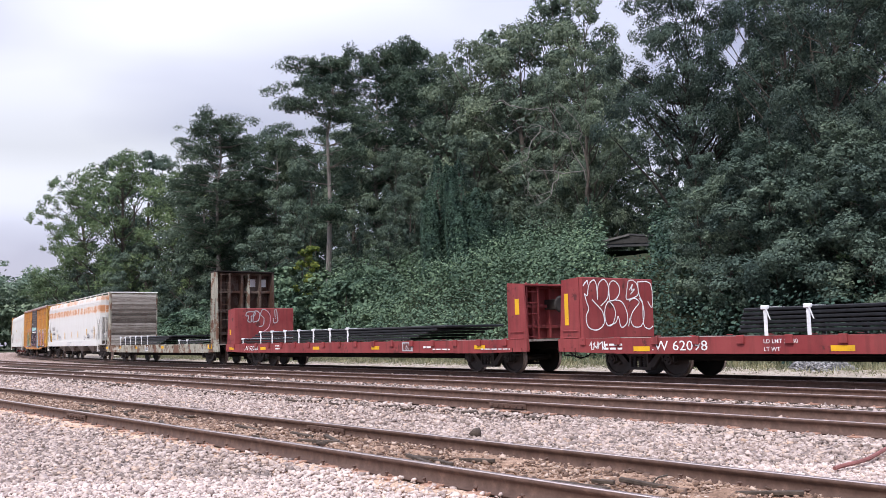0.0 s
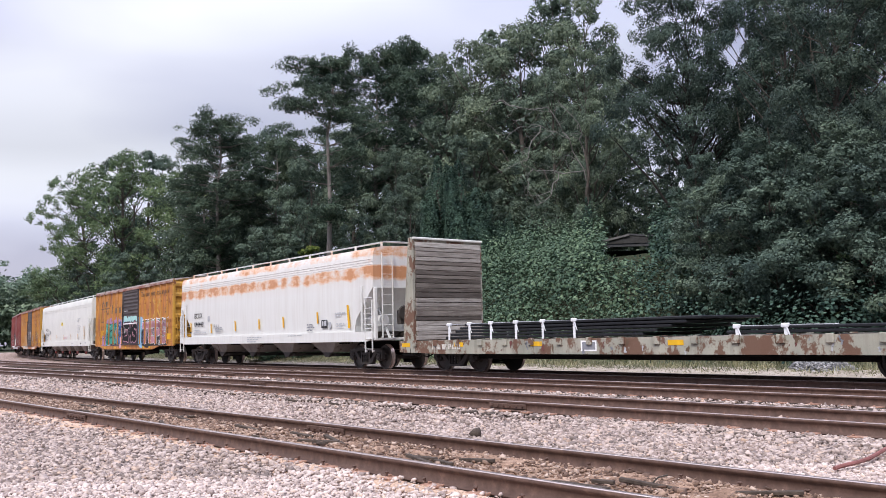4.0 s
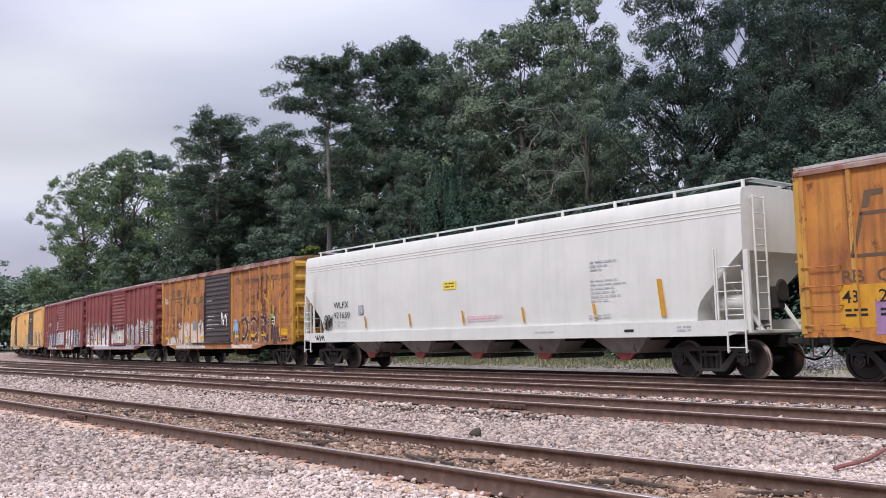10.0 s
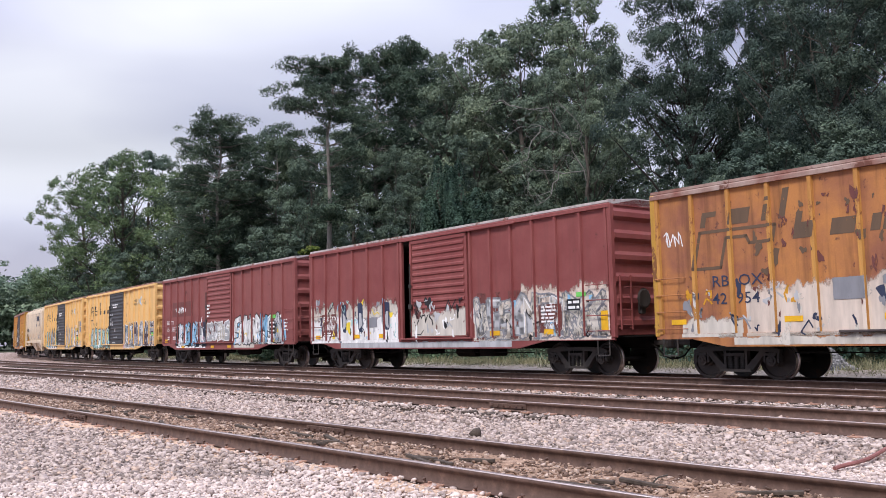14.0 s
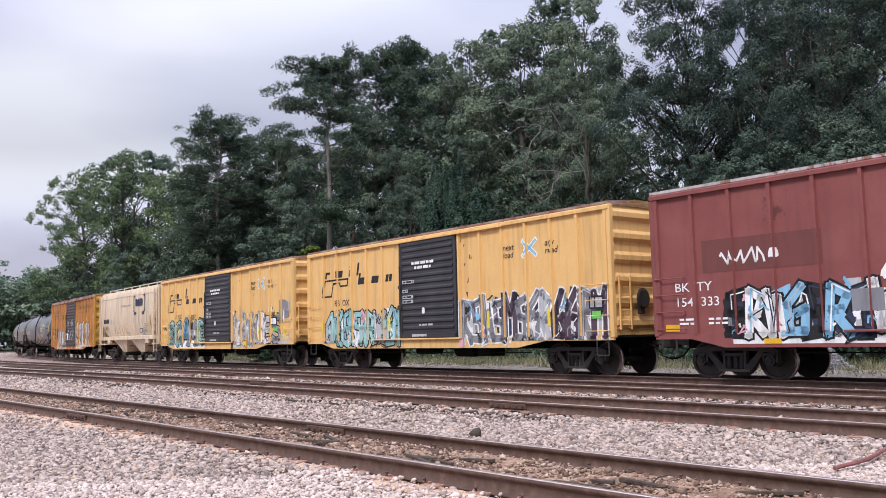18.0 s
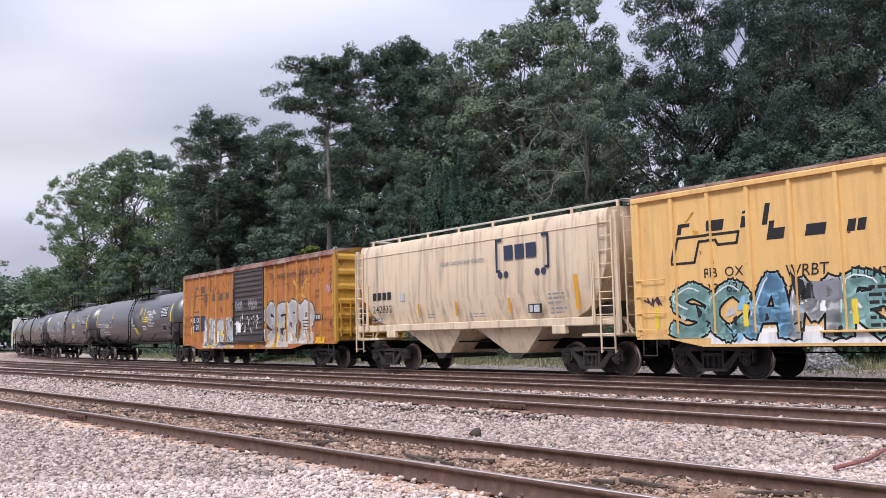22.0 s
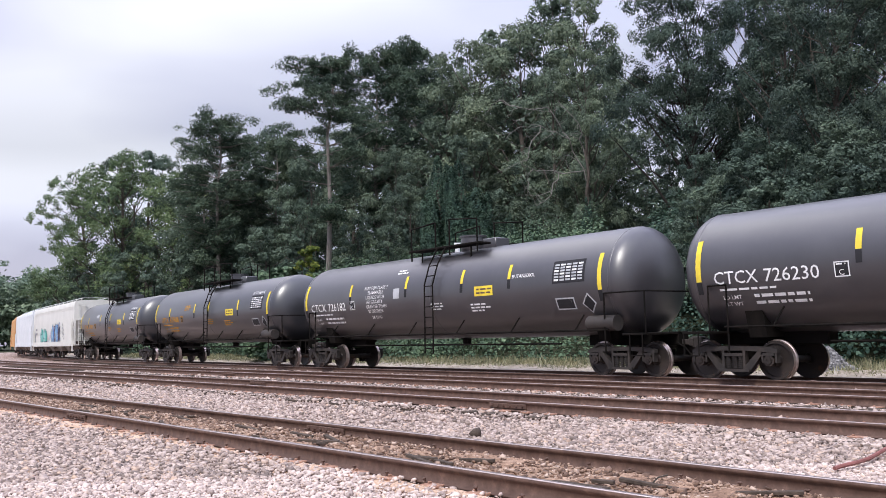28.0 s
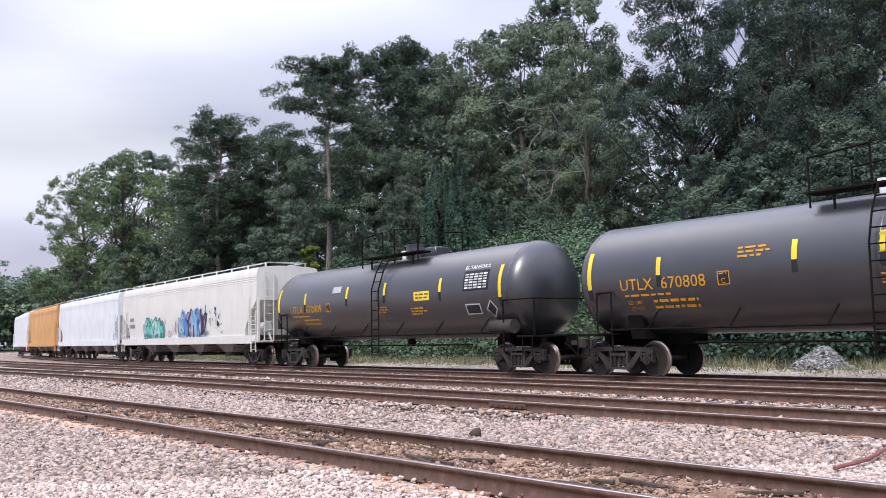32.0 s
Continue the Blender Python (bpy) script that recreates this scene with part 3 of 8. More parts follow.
# ---- foliage ----
def leaf_mesh(name, P, size, mat, rng, thin=0.62, up=0.5, facing=None, loose=0.34, broad=False):
    """Leaves: each a small blade at its own tilt, or facing roughly the way given; broad ones are folded along the middle."""
    n = len(P)
    if facing is None:
        R = rot_many(n, rng, math.pi * (1 - up))
        U, W = R[:, :, 0], R[:, :, 1]
    else:
        N = facing / (np.linalg.norm(facing, axis=1)[:, None] + 1e-6) + rng.normal(0, loose, (n, 3))
        N /= np.linalg.norm(N, axis=1)[:, None]
        U = np.cross(N, rng.normal(0, 1, (n, 3)))
        U /= np.linalg.norm(U, axis=1)[:, None] + 1e-6
        W = np.cross(N, U)
    s = size[:, None]
    if broad:
        N = np.cross(U, W)
        V = np.stack([P + U * s * 0.55, P + W * s * thin * 0.5 - U * s * 0.08 - N * s * 0.1, P - U * s * 0.42, P - W * s * thin * 0.5 - U * s * 0.08 - N * s * 0.1], 1)
        return fast_mesh(name, V.reshape(-1, 3), np.arange(n * 4).reshape(n, 4), mat)
    V = np.stack([P + U * s * 0.6, P - U * s * 0.4 + W * s * thin * 0.5, P - U * s * 0.4 - W * s * thin * 0.5], 1)
    return fast_mesh(name, V.reshape(-1, 3), np.arange(n * 3).reshape(n, 3), mat)


def clumps(C, Rr, leaves, rng, squash=0.6, under=0.35, inner=0.12, out=None):
    """Leaves over the shells of clumps, most on their tops and outsides: places and the ways they face."""
    w = Rr ** 2
    j = rng.choice(len(C), leaves, p=w / w.sum())
    d = rng.normal(0, 1, (leaves, 3))
    d /= np.linalg.norm(d, axis=1)[:, None]
    flip = rng.uniform(0, 1, leaves) > under
    if out is None:
        d[:, 2] = np.where((d[:, 2] < 0) & flip, -d[:, 2], d[:, 2])
    else:
        o = out[j]
        dot = (d * o).sum(1)
        d = np.where(((dot < 0) & flip)[:, None], d - 2 * dot[:, None] * o, d)
    r = np.where(rng.uniform(0, 1, leaves) < inner, rng.uniform(0.3, 0.9, leaves), rng.normal(0.97, 0.12, leaves))
    bumpy = 1 + 0.22 * np.sin(d[:, 0] * 5 + j) * np.sin(d[:, 1] * 5 + 2 * j) + 0.12 * np.sin(d[:, 2] * 9 + j)
    P = C[j] + d * (r * bumpy * Rr[j])[:, None] * np.array([1.12, 1.12, squash])
    P[:, 2] -= 0.14 * Rr[j] * (d[:, 0] ** 2 + d[:, 1] ** 2)
    N = d * np.array([0.75, 0.75, 1.0])
    if out is not None:
        N = N + 0.45 * out[j]
    N[:, 2] += 0.25
    return P, N


def limb(b, p, q, r0, r1, rng, bend=0.15, seg=3, n=6):
    """A tapering, slightly crooked branch."""
    p, q = np.array(p, float), np.array(q, float)
    L = np.linalg.norm(q - p)
    pts = [p + (q - p) * t + rng.normal(0, bend * L * 0.25, 3) * (0 < t < 1) for t in np.linspace(0, 1, seg + 1)]
    for i in range(seg):
        b.cyl(pts[i], pts[i + 1], r0 + (r1 - r0) * i / seg, r0 + (r1 - r0) * (i + 1) / seg, n, False)
    return pts


def broadleaf(h, spread, base, leaves, leaf, seed, boughs=30, ragged=0.3, squash=0.7, fat=(0.24, 0.36), stout=0.018, inside=0.3):
    """Trunk and crown of one broadleaved tree: boughs apart from one another, each heaped with smaller puffs of leaves."""
    rng = np.random.default_rng(seed)
    b = B()
    stem = np.array(limb(b, (0, 0, -0.6), (rng.normal(0, 0.4), rng.normal(0, 0.4), h * 0.74), h * stout, h * 0.005, rng, 0.05, 6, 8))

    def fork(z):
        return tuple(np.interp(z, stem[:, 2], stem[:, i]) for i in range(3))

    C, Rr, out = [], [], []
    for i in range(boughs):
        f = (i + 0.5) / boughs
        rb = spread * rng.uniform(*fat) * (1.08 - 0.40 * f)
        w = spread * math.sqrt(max(0.03, 1 - ((f - 0.38) / 0.66) ** 2))
        a = i * 2.399 + rng.normal(0, 0.45)
        d = max(0.0, w - rb * 0.75) * (rng.uniform(0.15, 0.6) if rng.uniform() < inside else rng.uniform(0.8, 1.05)) * (1 + rng.normal(0, ragged * 0.4))
        z = min(h - rb * squash, base + rb * 0.5 + (h - base - rb) * f + rng.normal(0, 0.03 * h))
        c = np.array([math.cos(a) * d, math.sin(a) * d, z])
        z0 = max(base * 0.5, z - d * 0.8 - 0.05 * h)
        limb(b, fork(z0), c, h * 0.0065 * (1.2 - f), h * 0.0014, rng, 0.22, 4, 5)
        for _ in range(9):
            u = rng.normal(0, 1, 3) + np.array([math.cos(a) * 0.55 * d / spread, math.sin(a) * 0.55 * d / spread, 0.55])
            u /= np.linalg.norm(u)
            C.append(c + u * rb * rng.uniform(0.55, 0.95) * np.array([1.1, 1.1, squash]))
            Rr.append(rb * rng.uniform(0.26, 0.46))
            out.append(u)
    P, N = clumps(np.array(C), np.array(Rr), leaves, rng, 0.8, 0.3, 0.14, np.array(out))
    return b, P, N, rng.uniform(0.65, 1.35, leaves) * leaf, rng


def pine(h, spread, base, leaves, leaf, seed, whorls=13, dome=0.62, bare=0.0):
    """A tall pine: a straight bare stem, thin boughs, and tufts of needles towards their ends. dome: where the crown is widest."""
    rng = np.random.default_rng(seed)
    b = B()
    stem = np.array(limb(b, (0, 0, -0.6), (rng.normal(0, 0.25), rng.normal(0, 0.25), h * 0.95), h * 0.0115, h * 0.0025, rng, 0.025, 7, 8))
    C, Rr = [], []
    for i in range(whorls):
        f = (i + rng.uniform(0.2, 0.8)) / whorls
        z = base + (h * 0.965 - base) * f
        w = spread * math.sqrt(max(0.02, 1 - ((f - dome) / (1.03 - dome if f > dome else dome * 1.12)) ** 2))
        for j in range(6):
            if rng.uniform() < bare * (1 - f):
                continue
            a = rng.uniform(0, 2 * math.pi)
            q = w * rng.uniform(0.5, 1.05)
            tip = np.array([math.cos(a) * q, math.sin(a) * q, z + q * rng.uniform(-0.05, 0.32)])
            p0 = np.array([np.interp(z - 0.2, stem[:, 2], stem[:, k]) for k in range(3)])
            limb(b, p0, tip, 0.055, 0.018, rng, 0.16, 3, 4)
            for t in (0.45, 0.7, 0.88, 1.0):
                if q * t < 0.5 and t < 0.8:
                    continue
                C.append(p0 + (tip - p0) * t + rng.normal(0, 0.28, 3) + np.array([0, 0, 0.22]))
                Rr.append(rng.uniform(0.34, 0.72) * (0.8 + 0.05 * spread))
    C += [np.array([rng.normal(0, 0.5), rng.normal(0, 0.5), h * rng.uniform(0.93, 0.985)]) for _ in range(5)]
    Rr += [0.6] * 5
    P, N = clumps(np.array(C), np.array(Rr), leaves, rng, 0.72, 0.3, 0.3)
    return b, P, N, rng.uniform(0.7, 1.3, leaves) * leaf, rng


def draped(h, wide, leaves, leaf, seed, cols=5):
    """A dead tree hung with vines: upright curtains of leaves round a stem, rounded off on top."""
    rng = np.random.default_rng(seed)
    b = B()
    limb(b, (0, 0, -0.6), (0.2, 0.1, h * 0.9), h * 0.022, h * 0.008, rng, 0.04, 5, 8)
    P, N = [], []
    for k in range(cols):
        a0 = 2 * math.pi * k / cols + rng.normal(0, 0.3)
        hk = h * rng.uniform(0.55, 1.0) if k else h
        ck = np.array([math.cos(a0), math.sin(a0)]) * wide * (rng.uniform(0.35, 0.7) if k else 0.15)
        rk = wide * rng.uniform(0.30, 0.5)
        n = leaves // cols
        z = hk * rng.uniform(0, 1, n) ** 0.8
        a = rng.uniform(0, 2 * math.pi, n)
        taper = np.sqrt(np.clip(1 - np.clip((z / hk - 0.72) / 0.28, 0, 1) ** 2, 0.02, 1)) * (0.75 + 0.35 * (1 - z / hk))
        ridge = 1 + 0.20 * np.sin(4 * a + 0.4 * z + k) + 0.15 * np.sin(1.7 * z + 2 * a + 3 * k)
        r = rk * taper * ridge * rng.normal(1, 0.06, n)
        P.append(np.stack([ck[0] + r * np.cos(a), ck[1] + r * np.sin(a), z], 1))
        N.append(np.stack([np.cos(a), np.sin(a), np.full(n, 0.45) + 1.5 * (z / hk > 0.85)], 1))
    P, N = np.concatenate(P), np.concatenate(N)
    return b, P, N, rng.uniform(0.7, 1.3, len(P)) * leaf, rng


def tree_kind(made, leafmat, barkmat, label, thin=0.8, name="tree", loose=0.34, broad=False):
    b, P, N, size, rng = made
    root = new(name)
    part("trunk", b, barkmat, root, smooth=True)
    part("crown", leaf_mesh("crown", P, size, leafmat, rng, thin, 0.5, N, loose, broad), None, root)
    tagged(root, label, "tree")
    return root


KINDS = {
    "oak_a": tree_kind(broadleaf(24, 7.0, 3.0, 30000, 0.235, 11, 34), M["leaf_oak"], M["bark"], "tall broadleaved tree with dense dark green crown"),
    "oak_b": tree_kind(broadleaf(24, 6.2, 4.0, 27000, 0.235, 12, 30, 0.45), M["leaf_oak"], M["bark"], "tall broadleaved tree with dark ragged crown"),
    "near_oak": tree_kind(broadleaf(24, 7.6, 3.0, 52000, 0.20, 13, 40, 0.45, 0.62), M["leaf_shade"], M["bark"], "large old oak with spreading crown in a shaded green"),
    "old_oak": tree_kind(broadleaf(24, 8.4, 7.0, 64000, 0.19, 29, 60, 0.5, 0.6, (0.19, 0.31), 0.030, 0.35), M["leaf_shade"], M["bark_dark"], "gnarled oak with a thick dark trunk and gaps in its crown"),
    "olive": tree_kind(broadleaf(24, 6.6, 4.0, 34000, 0.22, 24, 34, 0.5, 0.6), M["leaf_olive"], M["bark"], "tall broadleaved tree with greyish olive crown"),
    "light": tree_kind(broadleaf(22, 6.4, 1.0, 36000, 0.20, 14, 70, 0.25, 0.8, (0.20, 0.30)), M["leaf_light"], M["bark"], "broadleaved tree with light green airy crown"),
    "pine_a": tree_kind(pine(24, 5.0, 8.0, 30000, 0.34, 15, 13, 0.62, 0.35), M["leaf_pine"], M["bark_pine"], "tall pine with bare trunk and open tufted crown", 0.26, loose=0.7),
    "pine_b": tree_kind(pine(24, 4.8, 8.0, 36000, 0.34, 16, 15, 0.70), M["leaf_pine"], M["bark_pine"], "tall pine with rounded dark green crown", 0.26, loose=0.7),
    "under": tree_kind(broadleaf(11, 4.2, 0.6, 18000, 0.19, 17, 24, 0.4), M["leaf_oak"], M["bark"], "low dark green understory tree on the bank"),
    "bright": tree_kind(broadleaf(9, 3.4, 0.6, 14000, 0.17, 18, 22, 0.4), M["leaf_light"], M["bark"], "bushy light green young tree on the bank"),
    "yellow": tree_kind(broadleaf(6, 1.6, 0.5, 5000, 0.16, 19, 14, 0.4), M["leaf_yellow"], M["bark"], "small shrub with yellowing green leaves"),
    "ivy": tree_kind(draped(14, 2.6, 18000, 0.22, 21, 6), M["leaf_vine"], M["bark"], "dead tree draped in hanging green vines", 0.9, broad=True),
    "dark": tree_kind(broadleaf(9, 3.6, 0.2, 32000, 0.125, 27, 30, 0.45, 0.75), M["leaf_oak"], M["bark"], "low dark tree overgrown with vines on the bank", 0.9),
    "bush": tree_kind(broadleaf(4.0, 2.6, 0.1, 8000, 0.17, 20, 16, 0.4, 0.75), M["leaf_kudzu"], M["bark"], "rounded bush smothered in green vines", 0.9, "bush", broad=True),
}
HEIGHT = {"dark": 9, "olive": 24, "oak_a": 24, "oak_b": 24, "near_oak": 24, "old_oak": 24, "light": 22, "pine_a": 24, "pine_b": 24, "under": 11, "bright": 9, "yellow": 6, "bush": 4.0, "ivy": 14}
used = set()


def plant(kind, x, y, h, wide=1.0, turn=0.0):
    """One tree of a kind, its top h metres over the rails, rooted in the ground at (x, y)."""
    la, s = lat_of("main", np.array([x]), np.array([y]))
    z = float(hill(la, s)[0]) if la[0] > 3 else -0.45
    h = h - z
    k = h / HEIGHT[kind]
    m = Matrix.Translation((x, y, z - 0.1)) @ Matrix.Rotation(turn, 4, "Z") @ Matrix.Diagonal((k * wide, k * wide, k, 1))
    if kind in used:
        q = KINDS[kind].scale
        return copy_thing(KINDS[kind], m @ Matrix.Diagonal((1 / q[0], 1 / q[1], 1 / q[2], 1)))
    used.add(kind)
    KINDS[kind].matrix_basis = m
    return KINDS[kind]


# kind, bearing (x over y), distance, height of its top over the rails, width
FOREST = [
    ("light", -0.418, 142, 29.7, 0.9), ("light", -0.364, 128, 29.9, 1), ("oak_b", -0.334, 135, 30.8, 0.9), ("light", -0.298, 118, 25.1, 0.95),
    ("pine_b", -0.259, 92, 25.2, 1.1), ("pine_b", -0.272, 98, 21.0, 0.8), ("oak_b", -0.214, 112, 27.7, 0.85), ("oak_a", -0.287, 104, 19.6, 0.9), ("oak_a", -0.230, 96, 19.7, 0.85),
    ("pine_a", -0.191, 98, 24.2, 0.9), ("oak_b", -0.179, 88, 16.6, 0.8), ("pine_a", -0.1315, 64, 22.6, 1.05), ("oak_a", -0.159, 95, 23.4, 0.85),
    ("pine_b", -0.076, 86, 29.9, 1), ("pine_a", -0.029, 95, 34.1, 0.9), ("olive", -0.104, 82, 21.6, 0.75), ("olive", -0.051, 74, 17.6, 0.75),
    ("olive", 0.005, 82, 27.3, 0.85), ("olive", 0.047, 76, 27.5, 0.9), ("olive", 0.093, 72, 27.2, 0.95), ("olive", 0.132, 62, 20.3, 0.85),
    ("oak_b", 0.018, 61, 15.3, 0.7), ("olive", 0.165, 72, 30.1, 0.75), ("olive", 0.172, 58, 20.6, 0.7), ("old_oak", 0.288, 50, 22.0, 0.8),
    ("near_oak", 0.375, 52, 24.5, 0.62), ("near_oak", 0.405, 43, 19.7, 0.72), ("near_oak", 0.470, 38, 18.3, 0.8),
    ("oak_b", 0.429, 50, 23.0, 1), ("near_oak", 0.535, 42, 20.0, 0.85), ("near_oak", 0.590, 34, 17.5, 0.75), ("under", 0.300, 47, 9.8, 0.9),
    ("under", 0.314, 42, 9.1, 1), ("under", 0.369, 38, 8.1, 1), ("under", 0.426, 35, 7.2, 1), ("bright", 0.481, 31, 6.7, 1),
    ("under", 0.535, 30, 6.5, 1), ("under", 0.289, 52, 11.7, 1), ("under", 0.397, 44, 10.3, 1.1), ("yellow", -0.154, 60, 7.9, 0.9),
    ("under", -0.100, 70, 10.8, 0.8), ("under", -0.060, 61, 9.1, 0.85), ("under", 0.033, 56, 8.8, 0.8), ("under", 0.118, 58, 10.2, 0.85),
    ("under", -0.015, 62, 11.0, 0.8), ("bush", -0.182, 60, 6.4, 1.1), ("bush", -0.169, 53, 3.9, 1.2), ("bush", -0.118, 55, 5.0, 1.2),
    ("bush", -0.201, 64, 5.3, 1.2), ("bush", -0.239, 72, 5.0, 1.3), ("bush", -0.284, 82, 4.3, 1.3), ("bush", -0.319, 96, 3.9, 1.3),
    ("bush", -0.079, 57, 5.8, 1.2), ("under", -0.156, 80, 13.5, 0.9), ("under", -0.201, 84, 12.1, 1), ("under", -0.249, 94, 13.5, 1),
    ("under", -0.290, 100, 13.0, 1), ("under", -0.345, 114, 14.1, 1), ("under", -0.383, 127, 14.0, 1), ("under", -0.412, 138, 13.5, 0.9),
    ("oak_a", -0.358, 152, 34.0, 1), ("oak_b", -0.239, 130, 31.9, 1), ("oak_a", -0.169, 122, 31.0, 1), 
    ("oak_a", -0.009, 104, 33.9, 1), ("oak_b", 0.070, 94, 34.1, 1.1), ("olive", 0.120, 90, 35.6, 0.9), ("oak_b", 0.140, 80, 33.0, 0.8),
    ("oak_b", 0.445, 66, 29.0, 0.8), ("oak_a", 0.477, 64, 28.2, 1.1),
    ("ivy", -0.004, 57, 13.0, 0.9), ("ivy", 0.022, 55, 12.4, 1), ("ivy", 0.050, 55, 10.2, 1.1), ("ivy", 0.078, 56, 9.0, 0.8), ("ivy", 0.166, 50, 9.0, 0.6), ("olive", 0.198, 62, 14.5, 0.7), ("ivy", 0.272, 44, 8.4, 0.7), ("ivy", 0.295, 45, 7.1, 1), ("oak_b", -0.150, 84, 19.2, 0.6), ("under", 0.199, 74, 11.0, 0.8), ("under", 0.061, 66, 12.3, 1), ("oak_a", 0.087, 84, 25.4, 1), ("under", -0.041, 70, 13.2, 0.9), ("under", 0.113, 68, 13.9, 1), ("under", 0.343, 60, 10.9, 1.2), ("under", 0.458, 56, 10.1, 1.2),
]
FOREST += [("near_oak", 0.330, 58, 17.0, 0.6), ("oak_b", 0.262, 78, 21.0, 0.55), ("near_oak", 0.235, 66, 15.0, 0.5), ("under", 0.225, 76, 13.5, 0.9), ("dark", 0.300, 35.5, 7.2, 0.8), ("dark", 0.33, 33.5, 7.2, 1), ("dark", 0.38, 32, 7.8, 1), ("dark", 0.43, 30.5, 7.0, 1), ("dark", 0.485, 29, 7.4, 1.05),
           ("dark", 0.54, 27.5, 7.2, 1.05), ("dark", 0.36, 37, 9.5, 1.1), ("dark", 0.46, 34, 9.2, 1.1), ("dark", 0.300, 41, 9.6, 1), ("dark", 0.02, 62, 9.0, 0.9)]
turns = random.Random(3)
for kind, q, d, h, w in FOREST:
    tagged(plant(kind, q * d, d, h, w, turns.uniform(0, 6.28)), group="trees on the bank")

# far woods down the line: crowns heaped behind one another, haze painted into their leaf colour
rng = np.random.default_rng(31)
C, Rr = [], []
for i in range(150):
    d = rng.uniform(250, 335)
    top = rng.uniform(18, 25) + 3.0 * (i % 3 == 0) * rng.uniform(0, 1)
    cx = d * rng.uniform(-0.62, -0.385)
    for _ in range(7):
        C.append((cx + rng.normal(0, 2.4), d + rng.normal(0, 2.4), top * rng.uniform(0.15, 0.92)))
        Rr.append(rng.uniform(1.8, 3.4))
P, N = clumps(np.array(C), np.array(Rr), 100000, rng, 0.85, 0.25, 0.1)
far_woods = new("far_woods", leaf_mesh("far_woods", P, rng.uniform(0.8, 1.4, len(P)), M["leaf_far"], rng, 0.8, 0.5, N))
tagged(far_woods, "distant woods down the line in a green paled for haze", "woods", kind="stuff")

# the depth of the wood behind the first trees
n = 90000
ss, lt = rng.uniform(-150, 40, n), rng.uniform(26, 62, n)
x, y, _ = on_line("main", ss, lt)
z0 = hill(lt, ss)
cap = 1.2 + y * (0.25 + 0.26 * x / np.maximum(y, 20) - 0.16 * np.exp(-((x / np.maximum(y, 20) - 0.285) / 0.065) ** 4))
k = (y > 30) & (cap > z0 + 1)
x, y, z0, cap = x[k], y[k], z0[k], cap[k]
P = np.stack([x, y, z0 + (cap - z0) * rng.uniform(0, 1, len(x)) ** 1.2], 1)
back_woods = new("deep_woods", leaf_mesh("deep_woods", P, rng.uniform(0.35, 0.65, len(P)), M["leaf_oak"], rng))
tagged(back_woods, "dark foliage deep in the wood behind the bank", "woods", kind="stuff")

# vines over the bank: heaps of small leaves with dark hollows between, and dry weeds at its foot
n = 520
ss, lt = rng.uniform(-60, 14, n), 7.3 + 14.1 * rng.uniform(0, 1, n)
x, y, _ = on_line("main", ss, lt)
rad = rng.uniform(0.7, 2.5, n) * (0.5 + 0.5 * smooth01((lt - 5.5) / 4))
P, N = clumps(np.stack([x, y, hill(lt, ss) + rad * 0.3], 1), rad, 175000, rng, 0.85, 0.12, 0.05)
n = 60000
ss, lt = rng.uniform(-58, 14, n), 6.9 + 15.1 * rng.uniform(0, 1, n)
x, y, _ = on_line("main", ss, lt)
P = np.concatenate([P, np.stack([x, y, hill(lt, ss) + rng.uniform(0.1, 0.45, n)], 1)])
N = np.concatenate([N, np.tile([0.0, 0.0, 1.0], (n, 1))])
hollow = (np.abs(P[:, 0] / P[:, 1] - 0.211) < 0.027 + rng.normal(0, 0.003, len(P))) & (P[:, 2] > 1.16 + (0.080 + rng.normal(0, 0.002, len(P)) + 0.003 * np.sin(P[:, 0] * 6)) * P[:, 1])  # kept open before the carport
P, N = P[~hollow], N[~hollow]
# right of this bearing a darker leaf colour paints the shade under the trees
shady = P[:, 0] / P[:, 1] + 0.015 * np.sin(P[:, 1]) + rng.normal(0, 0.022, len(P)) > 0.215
for pick, key, what in ((~shady, "leaf_kudzu", "green kudzu vines heaped over the open bank"), (shady, "leaf_vine", "vines on the bank, their green darkened for the trees' shade")):
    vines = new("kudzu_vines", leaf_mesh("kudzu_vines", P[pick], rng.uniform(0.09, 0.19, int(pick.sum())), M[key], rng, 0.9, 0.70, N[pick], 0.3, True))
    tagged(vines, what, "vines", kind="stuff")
n = 36000
ss, lt = rng.uniform(-60, 16, n), rng.uniform(3.4, 7.6, n)
x, y, _ = on_line("main", ss, lt)
b_h = rng.uniform(0.04, 0.16, n) * smooth01((lt - 3.0) / 1.5) + rng.uniform(0, 0.34, n) ** 1.2 * smooth01((lt - 4.8) / 1.5)
a = rng.uniform(0, 6.28, n)
base = np.stack([x, y, -0.34 + 0.26 * smooth01((lt - 3.3) / 2.0)], 1)
wv = np.stack([np.cos(a), np.sin(a), np.zeros(n)], 1) * 0.02
tip = base + np.stack([rng.normal(0, 0.1, n), rng.normal(0, 0.1, n), b_h], 1)
V = np.stack([base - wv, base + wv, tip], 1).reshape(-1, 3)
weeds = new("dry_weeds", fast_mesh("dry_weeds", V, np.arange(n * 3).reshape(n, 3), M["grass"]))
tagged(weeds, "dry yellowish grass and weeds along the track", "grass", kind="stuff")


